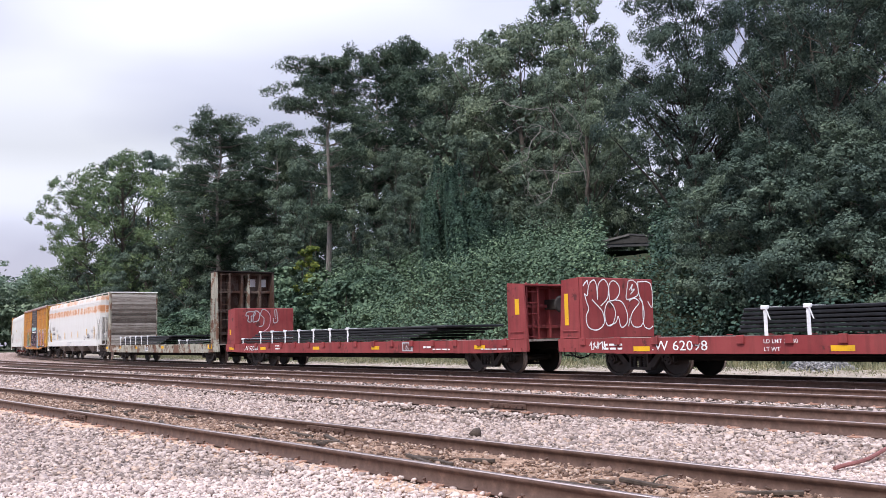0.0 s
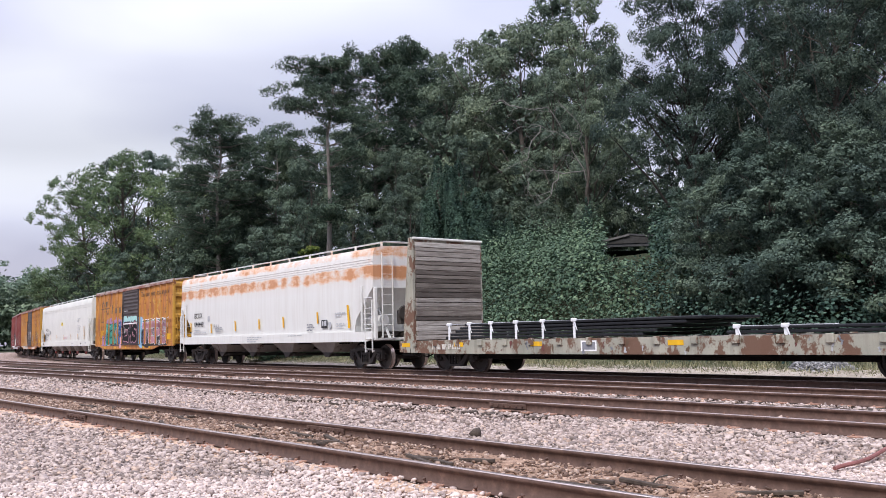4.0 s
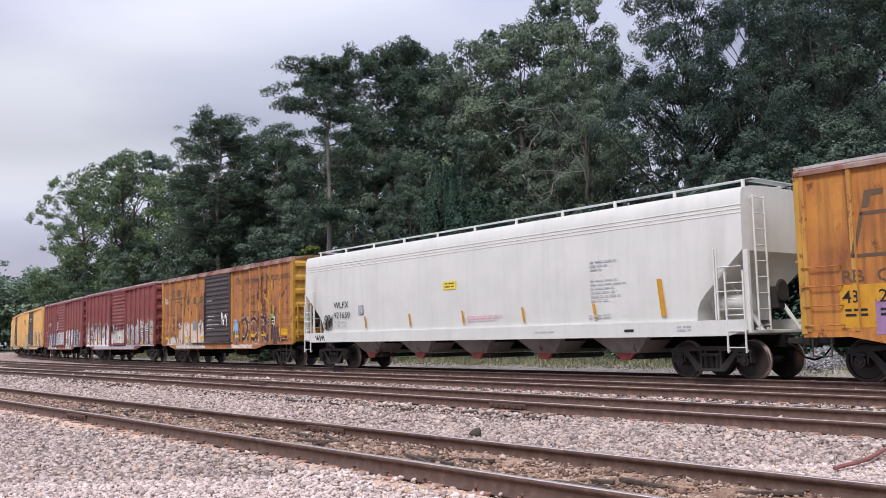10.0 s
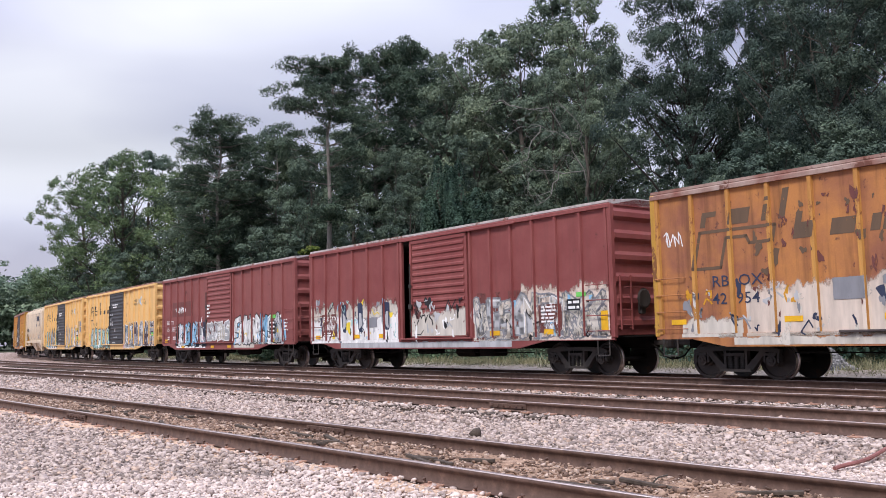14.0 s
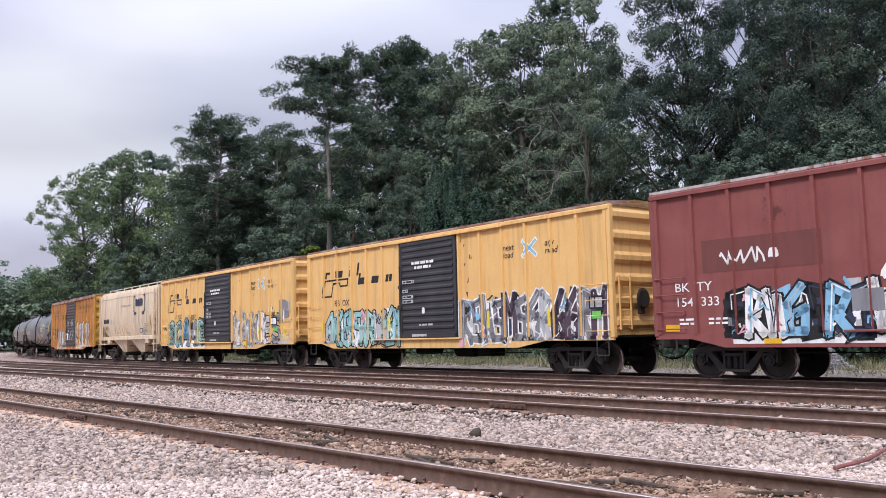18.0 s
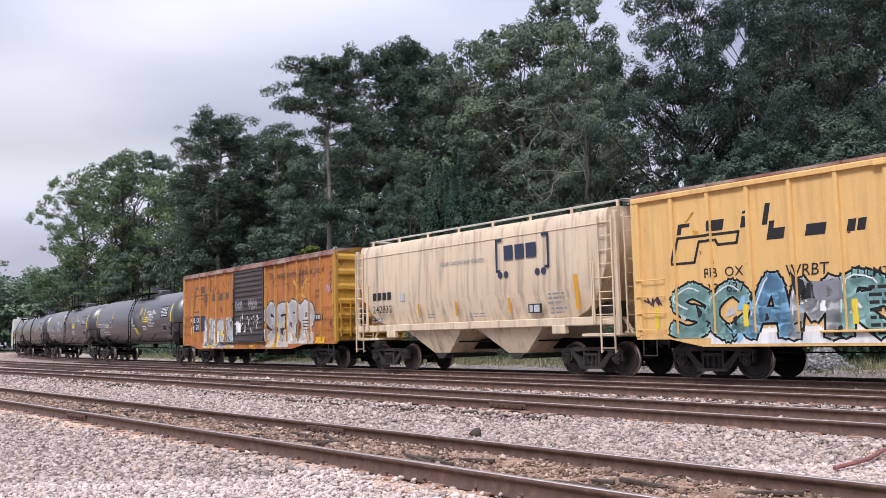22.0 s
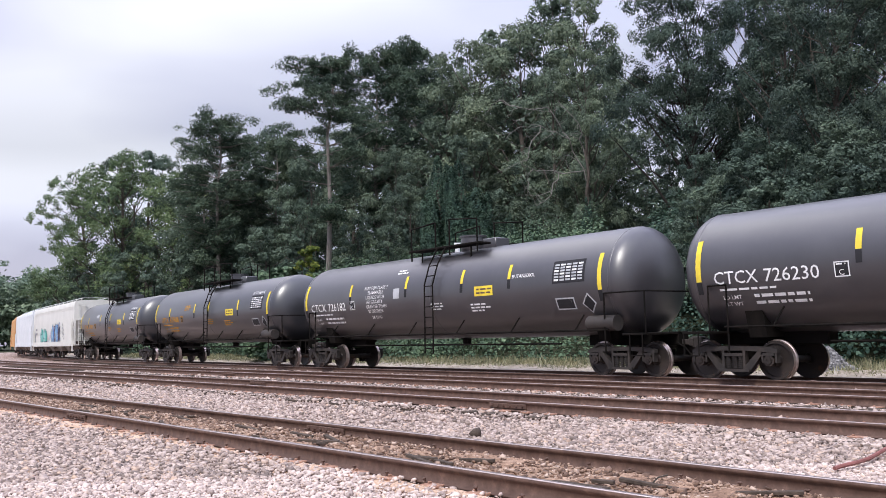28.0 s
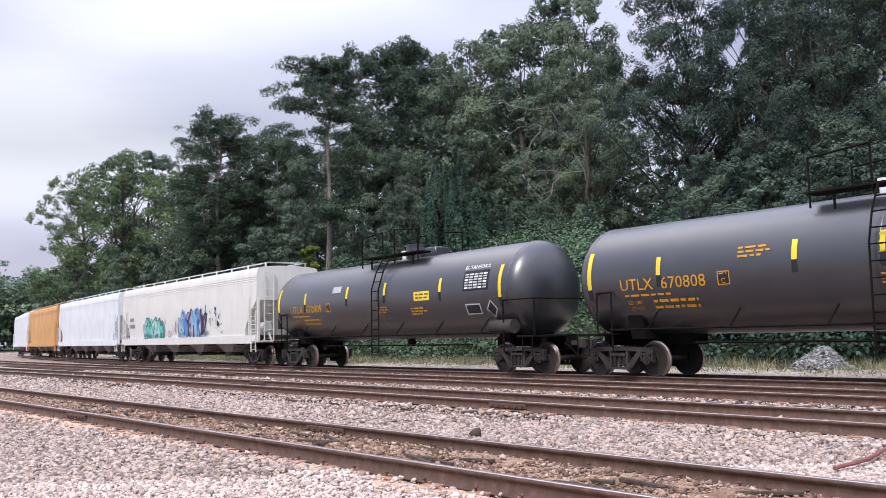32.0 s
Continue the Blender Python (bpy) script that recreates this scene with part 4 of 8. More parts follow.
# ---- the train ----
RUN = [(0.0, -148.97), (1.5, -135.84), (3.5, -118.93), (5.5, -101.88), (7.5, -84.62), (9.5, -67.47), (11.5, -50.61), (13.5, -33.75), (16.5, -8.53), (18.5, 8.21),
       (20.5, 24.85), (22.5, 41.44), (24.5, 57.85), (25.5, 65.95), (27.5, 82.28), (29.5, 98.85), (31.5, 115.25), (32.0, 119.33)]


def run(t):
    """How far along the main track the train's zero mark is."""
    ts, ps = np.array([r[0] for r in RUN]), np.array([r[1] for r in RUN])
    sl = np.gradient(ps, ts)
    i = int(np.clip(np.searchsorted(ts, t) - 1, 0, len(ts) - 2))
    w = ts[i + 1] - ts[i]
    u = (t - ts[i]) / w
    return float((2 * u ** 3 - 3 * u ** 2 + 1) * ps[i] + (u ** 3 - 2 * u ** 2 + u) * w * sl[i] + (3 * u ** 2 - 2 * u ** 3) * ps[i + 1] + (u ** 3 - u ** 2) * w * sl[i + 1])


CARS = []  # (car, its centre on the train, half the distance of its trucks)
AXLES = []  # (wheelset, its place on the truck)


def car_pose(mid, half, t):
    s = run(t) + mid
    xa, ya, _ = on_line("main", s - half)
    xb, yb, _ = on_line("main", s + half)
    return pose((float(xa) + float(xb)) / 2, (float(ya) + float(yb)) / 2, 0, 0, 0, math.degrees(math.atan2(float(yb - ya), float(xb - xa))))


def motions():
    times = [i * 0.5 for i in range(65)]
    for car, mid, half in CARS:
        walk(car, [(t, car_pose(mid, half, t)) for t in times])
    spins = [(t, run(t) / 0.44) for t in (i * 0.0666667 for i in range(481))]
    for wheels, x, y, z in AXLES:
        walk(wheels, [(t, Matrix.Translation((x, y, z)) @ Matrix.Rotation(a % (2 * math.pi), 4, "Y")) for t, a in spins])


# paints of the cars
def mat_paint(name, base, faded, rust, amount, streak=0.35, rough=0.55, dirt=(0.10, 0.075, 0.06), seed=0.0, patch=0.9):
    m, n, l, b = mat_base(name, rough, 0.0, 0.08 if rough > 0.65 else 1.0 if rough < 0.43 else 0.3)
    sh = (seed * 3.1, seed * 1.7, seed * 0.9)
    t1 = tex(n, l, "noise", patch, 7.0, 0.6, (1, 1, 1), sh)
    r1 = ramp(n, [(0.38, (0, 0, 0)), (0.66, (1, 1, 1))])
    l.new(t1.outputs["Fac"], r1.inputs["Fac"])
    c = mixc(n, l, r1.outputs["Color"], base, faded)
    t2 = tex(n, l, "noise", 5.0, 6.0, 0.6, (1, 1, 0.07), sh)
    r2 = ramp(n, [(0.48, (0, 0, 0)), (0.78, (streak, streak, streak))])
    l.new(t2.outputs["Fac"], r2.inputs["Fac"])
    c = mixc(n, l, r2.outputs["Color"], c, dirt)
    t3 = tex(n, l, "noise", 1.6, 12.0, 0.72, (1, 1, 0.75), sh)
    r3 = ramp(n, [(0.66 - amount * 0.4, (0, 0, 0)), (0.70 - amount * 0.4, (0.9, 0.9, 0.9))])
    l.new(t3.outputs["Fac"], r3.inputs["Fac"])
    c = mixc(n, l, r3.outputs["Color"], c, rust)
    t4 = tex(n, l, "noise", 45.0, 3.0)
    k = ramp(n, [(0.3, (0.94, 0.94, 0.94)), (0.7, (1.04, 1.04, 1.04))])
    l.new(t4.outputs["Fac"], k.inputs["Fac"])
    l.new(mixc(n, l, 1.0, c, k.outputs["Color"], "MULTIPLY"), b.inputs["Base Color"])
    bump(n, l, b, t3.outputs["Fac"], 0.12, 0.01)
    return m


RUST = (0.17, 0.065, 0.032)
DKRUST = (0.085, 0.045, 0.03)
M["truck"] = mat_paint("grimy_cast_steel", (0.026, 0.023, 0.022), (0.055, 0.048, 0.044), DKRUST, 0.0, 0.3, 0.6)
M["wheel"] = mat_paint("brown_black_wheel", (0.022, 0.018, 0.017), (0.044, 0.035, 0.031), DKRUST, 0.2, 0.2, 0.5)
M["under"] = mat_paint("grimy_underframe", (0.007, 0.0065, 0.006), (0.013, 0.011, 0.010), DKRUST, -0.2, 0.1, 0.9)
M["red_flat"] = mat_paint("faded_red_flatcar_paint", (0.235, 0.036, 0.039), (0.30, 0.062, 0.061), (0.09, 0.028, 0.026), 0.2, 0.6, 0.6, (0.05, 0.025, 0.022))
M["grey_flat"] = mat_paint("peeling_grey_green_paint", (0.30, 0.30, 0.25), (0.42, 0.40, 0.33), (0.15, 0.075, 0.05), 0.42, 0.5, 0.7)
M["brown_flat"] = mat_paint("weathered_brown_bulkhead", (0.085, 0.060, 0.050), (0.16, 0.125, 0.105), (0.075, 0.04, 0.03), 0.4, 0.5, 0.75)


def mat_rusting_white():
    """White paint with rust breaking out in a band under the roof."""
    m, n, l, b = mat_base("white_hopper_paint", 0.5, 0.0, 0.3)
    co, sp = n.new("ShaderNodeTexCoord"), n.new("ShaderNodeSeparateXYZ")
    l.new(co.outputs["Object"], sp.inputs[0])
    up = n.new("ShaderNodeMapRange")
    up.inputs["From Min"].default_value, up.inputs["From Max"].default_value = 2.0, 4.5
    l.new(sp.outputs["Z"], up.inputs["Value"])
    band = ramp(n, [(0.36, (0, 0, 0)), (0.45, (0.62, 0.62, 0.62)), (0.54, (1, 1, 1)), (0.66, (1.0, 1.0, 1.0)), (0.70, (0.66, 0.66, 0.66)), (0.80, (0.66, 0.66, 0.66)), (0.84, (0.88, 0.88, 0.88)), (0.97, (0.82, 0.82, 0.82))])
    l.new(up.outputs["Result"], band.inputs["Fac"])
    big = tex(n, l, "noise", 1.25, 1.5, 0.5, (1, 0, 0.5), (2.3, 0, 0))
    fine = tex(n, l, "noise", 3.6, 10.0, 0.68, (0.7, 1, 1.5))
    s1 = n.new("ShaderNodeMath")
    s1.operation = "MULTIPLY_ADD"
    s1.inputs[1].default_value = 0.86
    l.new(fine.outputs["Fac"], s1.inputs[0])
    l.new(big.outputs["Fac"], s1.inputs[2])
    s2 = n.new("ShaderNodeMath")
    s2.operation = "MULTIPLY"
    l.new(s1.outputs[0], s2.inputs[0])
    l.new(band.outputs["Color"], s2.inputs[1])
    c = ramp(n, [(0.0, (0.70, 0.70, 0.675)), (0.72, (0.69, 0.67, 0.64)), (0.83, (0.70, 0.55, 0.45)), (0.94, (0.66, 0.39, 0.24)), (1.0, (0.54, 0.26, 0.13))])
    l.new(s2.outputs[0], c.inputs["Fac"])
    t2 = tex(n, l, "noise", 5.0, 6.0, 0.6, (1, 1, 0.07))
    k = ramp(n, [(0.45, (1, 1, 1)), (0.8, (0.90, 0.88, 0.86))])
    l.new(t2.outputs["Fac"], k.inputs["Fac"])
    l.new(mixc(n, l, 1.0, c.outputs["Color"], k.outputs["Color"], "MULTIPLY"), b.inputs["Base Color"])
    return m


M["white_rust"] = mat_rusting_white()
M["white_hop"] = mat_paint("clean_white_grey_hopper_paint", (0.70, 0.70, 0.655), (0.64, 0.64, 0.60), RUST, -0.4, 0.10, 0.45)
M["pale_hop"] = mat_paint("pale_bluish_hopper_paint", (0.72, 0.75, 0.78), (0.64, 0.68, 0.71), RUST, -0.4, 0.15, 0.5)
M["orange_hop"] = mat_paint("stained_orange_hopper_paint", (0.66, 0.36, 0.13), (0.55, 0.30, 0.13), (0.25, 0.2, 0.17), 0.1, 0.5, 0.6)
M["tan_hop"] = mat_paint("tan_hopper_paint", (0.74, 0.60, 0.43), (0.69, 0.55, 0.40), (0.2, 0.17, 0.14), -0.06, 0.85, 0.5, (0.16, 0.13, 0.105))
M["orange_a"] = mat_paint("rust_stained_orange_paint", (0.56, 0.245, 0.055), (0.40, 0.145, 0.048), (0.17, 0.06, 0.035), 0.16, 1.0, 0.6, (0.14, 0.06, 0.03), 1.0)
M["orange_b"] = mat_paint("peeling_orange_paint", (0.48, 0.205, 0.066), (0.29, 0.115, 0.066), (0.12, 0.05, 0.042), 0.20, 0.9, 0.6, (0.14, 0.06, 0.03), 2.0)
M["orange_c"] = mat_paint("deep_rust_orange_paint", (0.40, 0.145, 0.048), (0.52, 0.20, 0.055), (0.15, 0.055, 0.035), 0.22, 0.8, 0.6, (0.12, 0.05, 0.03), 3.0)
M["brown_a"] = mat_paint("faded_boxcar_red_paint", (0.215, 0.056, 0.054), (0.255, 0.078, 0.072), (0.10, 0.035, 0.032), 0.02, 0.3, 0.6, (0.10, 0.04, 0.035), 4.0)
M["brown_b"] = mat_paint("dull_boxcar_red_paint", (0.225, 0.066, 0.062), (0.265, 0.088, 0.081), (0.11, 0.04, 0.036), 0.04, 0.35, 0.6, (0.11, 0.05, 0.04), 5.0)
M["yellow_a"] = mat_paint("bright_yellow_boxcar_paint", (0.79, 0.50, 0.195), (0.75, 0.46, 0.18), RUST, -0.08, 0.5, 0.5, (0.30, 0.15, 0.05), 6.0)
M["yellow_b"] = mat_paint("bright_yellow_boxcar_paint", (0.79, 0.50, 0.195), (0.73, 0.46, 0.18), RUST, 0.0, 0.5, 0.5, (0.32, 0.16, 0.06), 7.0)
M["rib_orange"] = mat_paint("bright_orange_post_paint", (0.60, 0.31, 0.08), (0.46, 0.21, 0.06), (0.22, 0.08, 0.04), 0.22, 0.6, 0.6, (0.16, 0.07, 0.03), 1.5)
M["door_dark"] = mat_paint("sooty_black_door_paint", (0.055, 0.046, 0.046), (0.085, 0.068, 0.066), DKRUST, 0.05, 0.3, 0.6, (0.12, 0.1, 0.09), 8.0)
M["door_black"] = mat_paint("black_door_paint", (0.035, 0.035, 0.040), (0.05, 0.05, 0.055), DKRUST, -0.1, 0.2, 0.5, (0.1, 0.09, 0.08), 9.0)
M["roof_rust"] = mat_paint("rusty_roof", (0.22, 0.09, 0.07), (0.42, 0.33, 0.29), (0.14, 0.06, 0.045), 0.2, 0.2, 0.7)
M["end_yellow"] = mat_paint("yellow_car_end", (0.55, 0.31, 0.05), (0.48, 0.26, 0.05), RUST, 0.2, 0.5, 0.6, (0.12, 0.07, 0.04))
M["tank_purple"] = mat_paint("faded_black_tank_paint", (0.030, 0.0285, 0.033), (0.042, 0.040, 0.045), (0.04, 0.036, 0.036), -0.2, 0.16, 0.40, (0.07, 0.066, 0.066))
M["tank_black"] = mat_paint("satin_black_tank_paint", (0.019, 0.020, 0.025), (0.027, 0.029, 0.035), (0.03, 0.028, 0.028), -0.3, 0.12, 0.36, (0.05, 0.051, 0.054))
for key in ("tank_purple", "tank_black"):
    M[key].node_tree.nodes["Principled BSDF"].inputs["Coat Weight"].default_value = 0.7
    M[key].node_tree.nodes["Principled BSDF"].inputs["Coat Roughness"].default_value = 0.34
M["wood"] = mat_paint("weathered_grey_planks", (0.26, 0.225, 0.20), (0.38, 0.34, 0.31), (0.12, 0.09, 0.075), 0.25, 0.2, 0.85)


def mat_planks():
    """Grey weathered boards, each with its own tone."""
    m, n, l, b = mat_base("weathered_boards", 0.88, 0.0, 0.2)
    o = n.new("ShaderNodeObjectInfo")
    r = ramp(n, [(0.0, (0.10, 0.085, 0.075)), (0.35, (0.24, 0.21, 0.185)), (0.75, (0.38, 0.35, 0.32)), (1.0, (0.52, 0.49, 0.45))])
    l.new(o.outputs["Random"], r.inputs["Fac"])
    t = tex(n, l, "noise", 9.0, 6.0, 0.7, (1, 0.12, 1.6))
    k = ramp(n, [(0.3, (0.45, 0.42, 0.40)), (0.65, (1.2, 1.2, 1.2))])
    l.new(t.outputs["Fac"], k.inputs["Fac"])
    l.new(mixc(n, l, 1.0, r.outputs["Color"], k.outputs["Color"], "MULTIPLY"), b.inputs["Base Color"])
    bump(n, l, b, t.outputs["Fac"], 0.5, 0.01)
    return m


M["boards"] = mat_planks()
M["roof_pale"] = mat_paint("weathered_pale_roof", (0.52, 0.49, 0.48), (0.42, 0.38, 0.37), (0.2, 0.09, 0.06), 0.3, 0.5, 0.6)
M["walkway"] = mat_plain("galvanised_walkway", (0.55, 0.57, 0.57), 0.5, 0.1, 0.15)
M["black_pipe"] = mat_plain("black_plastic", (0.016, 0.017, 0.02), 0.45, 0.0, 0.3)
M["strap"] = mat_plain("white_strap", (0.72, 0.73, 0.75), 0.6, 0.0, 0.1)
M["dark_gap"] = mat_plain("dark_interior", (0.02, 0.016, 0.015), 0.9)
PAINT = {"white": (0.82, 0.82, 0.82), "offwhite": (0.60, 0.56, 0.50), "black": (0.022, 0.022, 0.025), "teal": (0.10, 0.52, 0.44), "aqua": (0.36, 0.60, 0.58), "blue": (0.10, 0.24, 0.55),
         "navy": (0.035, 0.045, 0.085), "pink": (0.66, 0.36, 0.42), "lilac": (0.38, 0.22, 0.40), "mark": (0.75, 0.42, 0.02), "ylw": (0.78, 0.60, 0.06), "grey": (0.23, 0.235, 0.26), "lgrey": (0.45, 0.46, 0.48),
         "brown": (0.15, 0.055, 0.05), "green": (0.16, 0.55, 0.12), "sky": (0.24, 0.48, 0.68), "ghost": (0.13, 0.085, 0.055), "plum": (0.09, 0.06, 0.085), "amber": (0.58, 0.29, 0.03), "redmark": (0.45, 0.05, 0.05), "fadeylw": (0.56, 0.32, 0.07), "panel": (0.16, 0.055, 0.05), "cream": (0.68, 0.58, 0.50)}


WORN = ("offwhite", "cream", "brown", "fadeylw")


def mat_spray(key, color, gone):
    """Old spray paint: sooty in streaks, and flaked off in patches."""
    m, n, l, b = mat_base("paint_" + key, 0.6, 0.0, 0.25)
    t = tex(n, l, "noise", 4.0, 6.0, 0.65, (1, 1, 0.25))
    r = ramp(n, [(0.42, tuple(c * 1.08 for c in color)), (0.75, tuple(c * 0.74 + 0.012 for c in color))])
    l.new(t.outputs["Fac"], r.inputs["Fac"])
    l.new(r.outputs["Color"], b.inputs["Base Color"])
    u = tex(n, l, "noise", 7.0, 9.0, 0.75, (1, 1, 0.55))
    k = ramp(n, [(gone - 0.015, (0, 0, 0)), (gone + 0.015, (1, 1, 1))])
    l.new(u.outputs["Fac"], k.inputs["Fac"])
    l.new(k.outputs["Color"], b.inputs["Alpha"])
    return m


def paint(key):
    if "p_" + key not in M:
        M["p_" + key] = mat_spray(key, PAINT[key], 0.47 if key in WORN else 0.36)
    return M["p_" + key]


def wash(key, drip):
    """Old paint that thins out upwards over the patch that it covers."""
    name = "w_" + key + ("_torn" if drip > 0.42 else "")
    if name in M:
        return M[name]
    m, n, l, b = mat_base("wash_" + key, 0.65, 0.0, 0.2)
    color = PAINT[key]
    t = tex(n, l, "noise", 3.2, 7.0, 0.62, (1, 1, 0.16), (1.3 * len(key), 0, 0))
    f = tex(n, l, "noise", 6.5, 10.0, 0.72, (1, 1, 0.8), (0, 0, 2.1 * len(key)))
    h = tex(n, l, "noise", 1.1, 2.0, 0.5, (1, 0, 0), (0.7 * len(key), 0, 0))
    r = ramp(n, [(0.40, tuple(c * 1.05 for c in color)), (0.72, tuple(c * 0.62 + 0.01 for c in color))])
    l.new(t.outputs["Fac"], r.inputs["Fac"])
    l.new(r.outputs["Color"], b.inputs["Base Color"])
    co, sp = n.new("ShaderNodeTexCoord"), n.new("ShaderNodeSeparateXYZ")
    l.new(co.outputs["Generated"], sp.inputs[0])

    def sum_of(a, ka, c):
        q = n.new("ShaderNodeMath")
        q.operation = "MULTIPLY_ADD"
        q.inputs[1].default_value = ka
        l.new(a, q.inputs[0])
        if isinstance(c, float):
            q.inputs[2].default_value = c
        else:
            l.new(c, q.inputs[2])
        return q.outputs[0]

    tall = n.new("ShaderNodeMath")
    tall.operation = "POWER"
    tall.inputs[1].default_value = 1.5 if drip > 0.42 else 2.6
    l.new(sp.outputs["Z"], tall.inputs[0])
    v = sum_of(t.outputs["Fac"], 0.45, 0.0)
    v = sum_of(f.outputs["Fac"], 0.40, v)
    v = sum_of(h.outputs["Fac"], 0.55, v)
    v = sum_of(tall.outputs[0], -0.62, v)
    k = ramp(n, [(0.34, (0, 0, 0)), (0.43, (1, 1, 1))])
    l.new(v, k.inputs["Fac"])
    l.new(k.outputs["Color"], b.inputs["Alpha"])
    M[name] = m
    return m


# ---- running gear, shared by all cars ----
def lathe_wheel():
    b = B()
    for e in (-1, 1):
        b.lathe([(e * 0.60, 0.10), (e * 0.655, 0.13), (e * 0.672, 0.36), (e * 0.655, 0.40), (e * 0.655, 0.470), (e * 0.695, 0.462), (e * 0.705, 0.442), (e * 0.79, 0.434), (e * 0.79, 0.375), (e * 0.752, 0.355), (e * 0.745, 0.15), (e * 0.80, 0.12), (e * 0.80, 0.01)], 28, "y")
        b.cyl((0.0, e * 0.62, 0), (0.0, e * 1.10, 0), 0.075, n=10)
        b.cyl((0.0, e * 0.93, 0), (0.0, e * 1.08, 0), 0.125, n=12)
        for i in range(3):
            a = i * 2.094
            b.box(0.055 * math.cos(a) - 0.014, 0.055 * math.cos(a) + 0.014, e * 1.10 - 0.02, e * 1.10 + 0.02, 0.055 * math.sin(a) - 0.014, 0.055 * math.sin(a) + 0.014)
    b.cyl((0, -0.62, 0), (0, 0.62, 0), 0.085, n=10)
    me = b.mesh("wheelset", M["wheel"], True)
    me.materials.append(M["railhead"])  # the treads are worn bright
    for f in me.polygons:
        if min(math.hypot(me.vertices[i].co.x, me.vertices[i].co.z) for i in f.vertices) > 0.43:
            f.material_index = 1
    return me


def frame_mesh():
    """The cast side frame of a truck, its middle plane at y = 0."""
    b = B()
    for e in (-1, 1):
        b.extrude([(e * 1.10, 0.60), (e * 1.10, 0.68), (e * 0.95, 0.735), (e * 0.30, 0.76), (e * 0.30, 0.66), (e * 0.70, 0.63)], "y", -0.075, 0.075)
        b.extrude([(e * 0.78, 0.645), (e * 0.62, 0.645), (e * 0.30, 0.33), (e * 0.30, 0.19), (e * 0.42, 0.21)], "y", -0.07, 0.07)
        b.extrude([(e * 1.08, 0.62), (e * 1.03, 0.62), (e * 1.03, 0.40), (e * 1.08, 0.38)], "y", -0.07, 0.07)
        b.extrude([(e * 0.75, 0.63), (e * 0.70, 0.63), (e * 0.71, 0.40), (e * 0.75, 0.38)], "y", -0.07, 0.07)
        b.box(e * 0.89 - 0.13, e * 0.89 + 0.13, -0.09, 0.09, 0.545, 0.60)
        b.extrude([(e * 0.30, 0.66), (e * 0.24, 0.66), (e * 0.24, 0.24), (e * 0.30, 0.24)], "y", -0.07, 0.07)
    b.box(-0.31, 0.31, -0.075, 0.075, 0.66, 0.76)
    b.box(-0.40, 0.40, -0.11, 0.11, 0.18, 0.245)
    return b.mesh("side_frame", M["truck"], False)


def spring_mesh():
    b = B()
    for x in (-0.16, 0.0, 0.16):
        for k in range(6):
            z = 0.27 + k * 0.045
            b.cyl((x, 0, z), (x, 0, z + 0.024), 0.072, 0.072, 10)
        b.cyl((x, 0, 0.25), (x, 0, 0.54), 0.045, n=8)
    b.box(-0.24, 0.24, -0.09, 0.09, 0.53, 0.60)
    return b.mesh("spring_nest", M["truck"], False)


WHEELSET, SIDE_FRAME, SPRINGS = lathe_wheel(), frame_mesh(), spring_mesh()
BOLSTER = B().cbox(-0.2, 0.2, -0.98, 0.98, 0.46, 0.66, 0.02).cyl((0, 0, 0.6), (0, 0, 0.80), 0.2, n=12).mesh("truck", M["under"])


def truck(car, x):
    t = new("truck", BOLSTER)
    t.parent, t.location = car, (x, 0, 0)
    for y in (-1.0, 1.0):
        f = part("side_frame", SIDE_FRAME, None, t)
        f.location = (0, y, 0)
        s = part("spring_nest", SPRINGS, None, t)
        s.location = (0, y, 0)
    for dx in (-0.89, 0.89):
        w = part("wheelset", WHEELSET, None, t)
        w.location = (dx, 0, 0.434)
        AXLES.append((w, dx, 0.0, 0.434))


COUPLER = (B().cbox(-0.1, 0.55, -0.07, 0.07, 0.78, 0.92, 0.015).cbox(0.45, 0.72, -0.14, 0.10, 0.70, 0.99, 0.03).cbox(0.6, 0.74, 0.08, 0.17, 0.74, 0.95, 0.02)).mesh("coupler", M["truck"])
HOSE = B().pipe([(0.1, -0.3, 0.85), (0.35, -0.3, 0.72), (0.5, -0.22, 0.5), (0.68, -0.12, 0.42), (0.8, -0.05, 0.46)], 0.022, 6).mesh("air_hose", M["under"])


def gear(car, L, half, sill_mat=None):
    """Trucks, couplers, hoses and the centre sill."""
    for e in (-1, 1):
        truck(car, e * half)
        for me, nm in ((COUPLER, "coupler"), (HOSE, "air_hose")):
            c = part(nm, me, None, car)
            c.matrix_basis = pose(e * L / 2, 0, 0, 0, 0, 0 if e > 0 else 180)
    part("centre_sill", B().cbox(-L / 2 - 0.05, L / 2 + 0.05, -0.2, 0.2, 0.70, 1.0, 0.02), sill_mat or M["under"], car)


def start_car(name, lo, hi, half, label, category="freight car"):
    root = new(name)
    tagged(root, label, category, group="cars of the train")
    CARS.append((root, (lo + hi) / 2, half))
    return root, hi - lo


LADDERS = {}


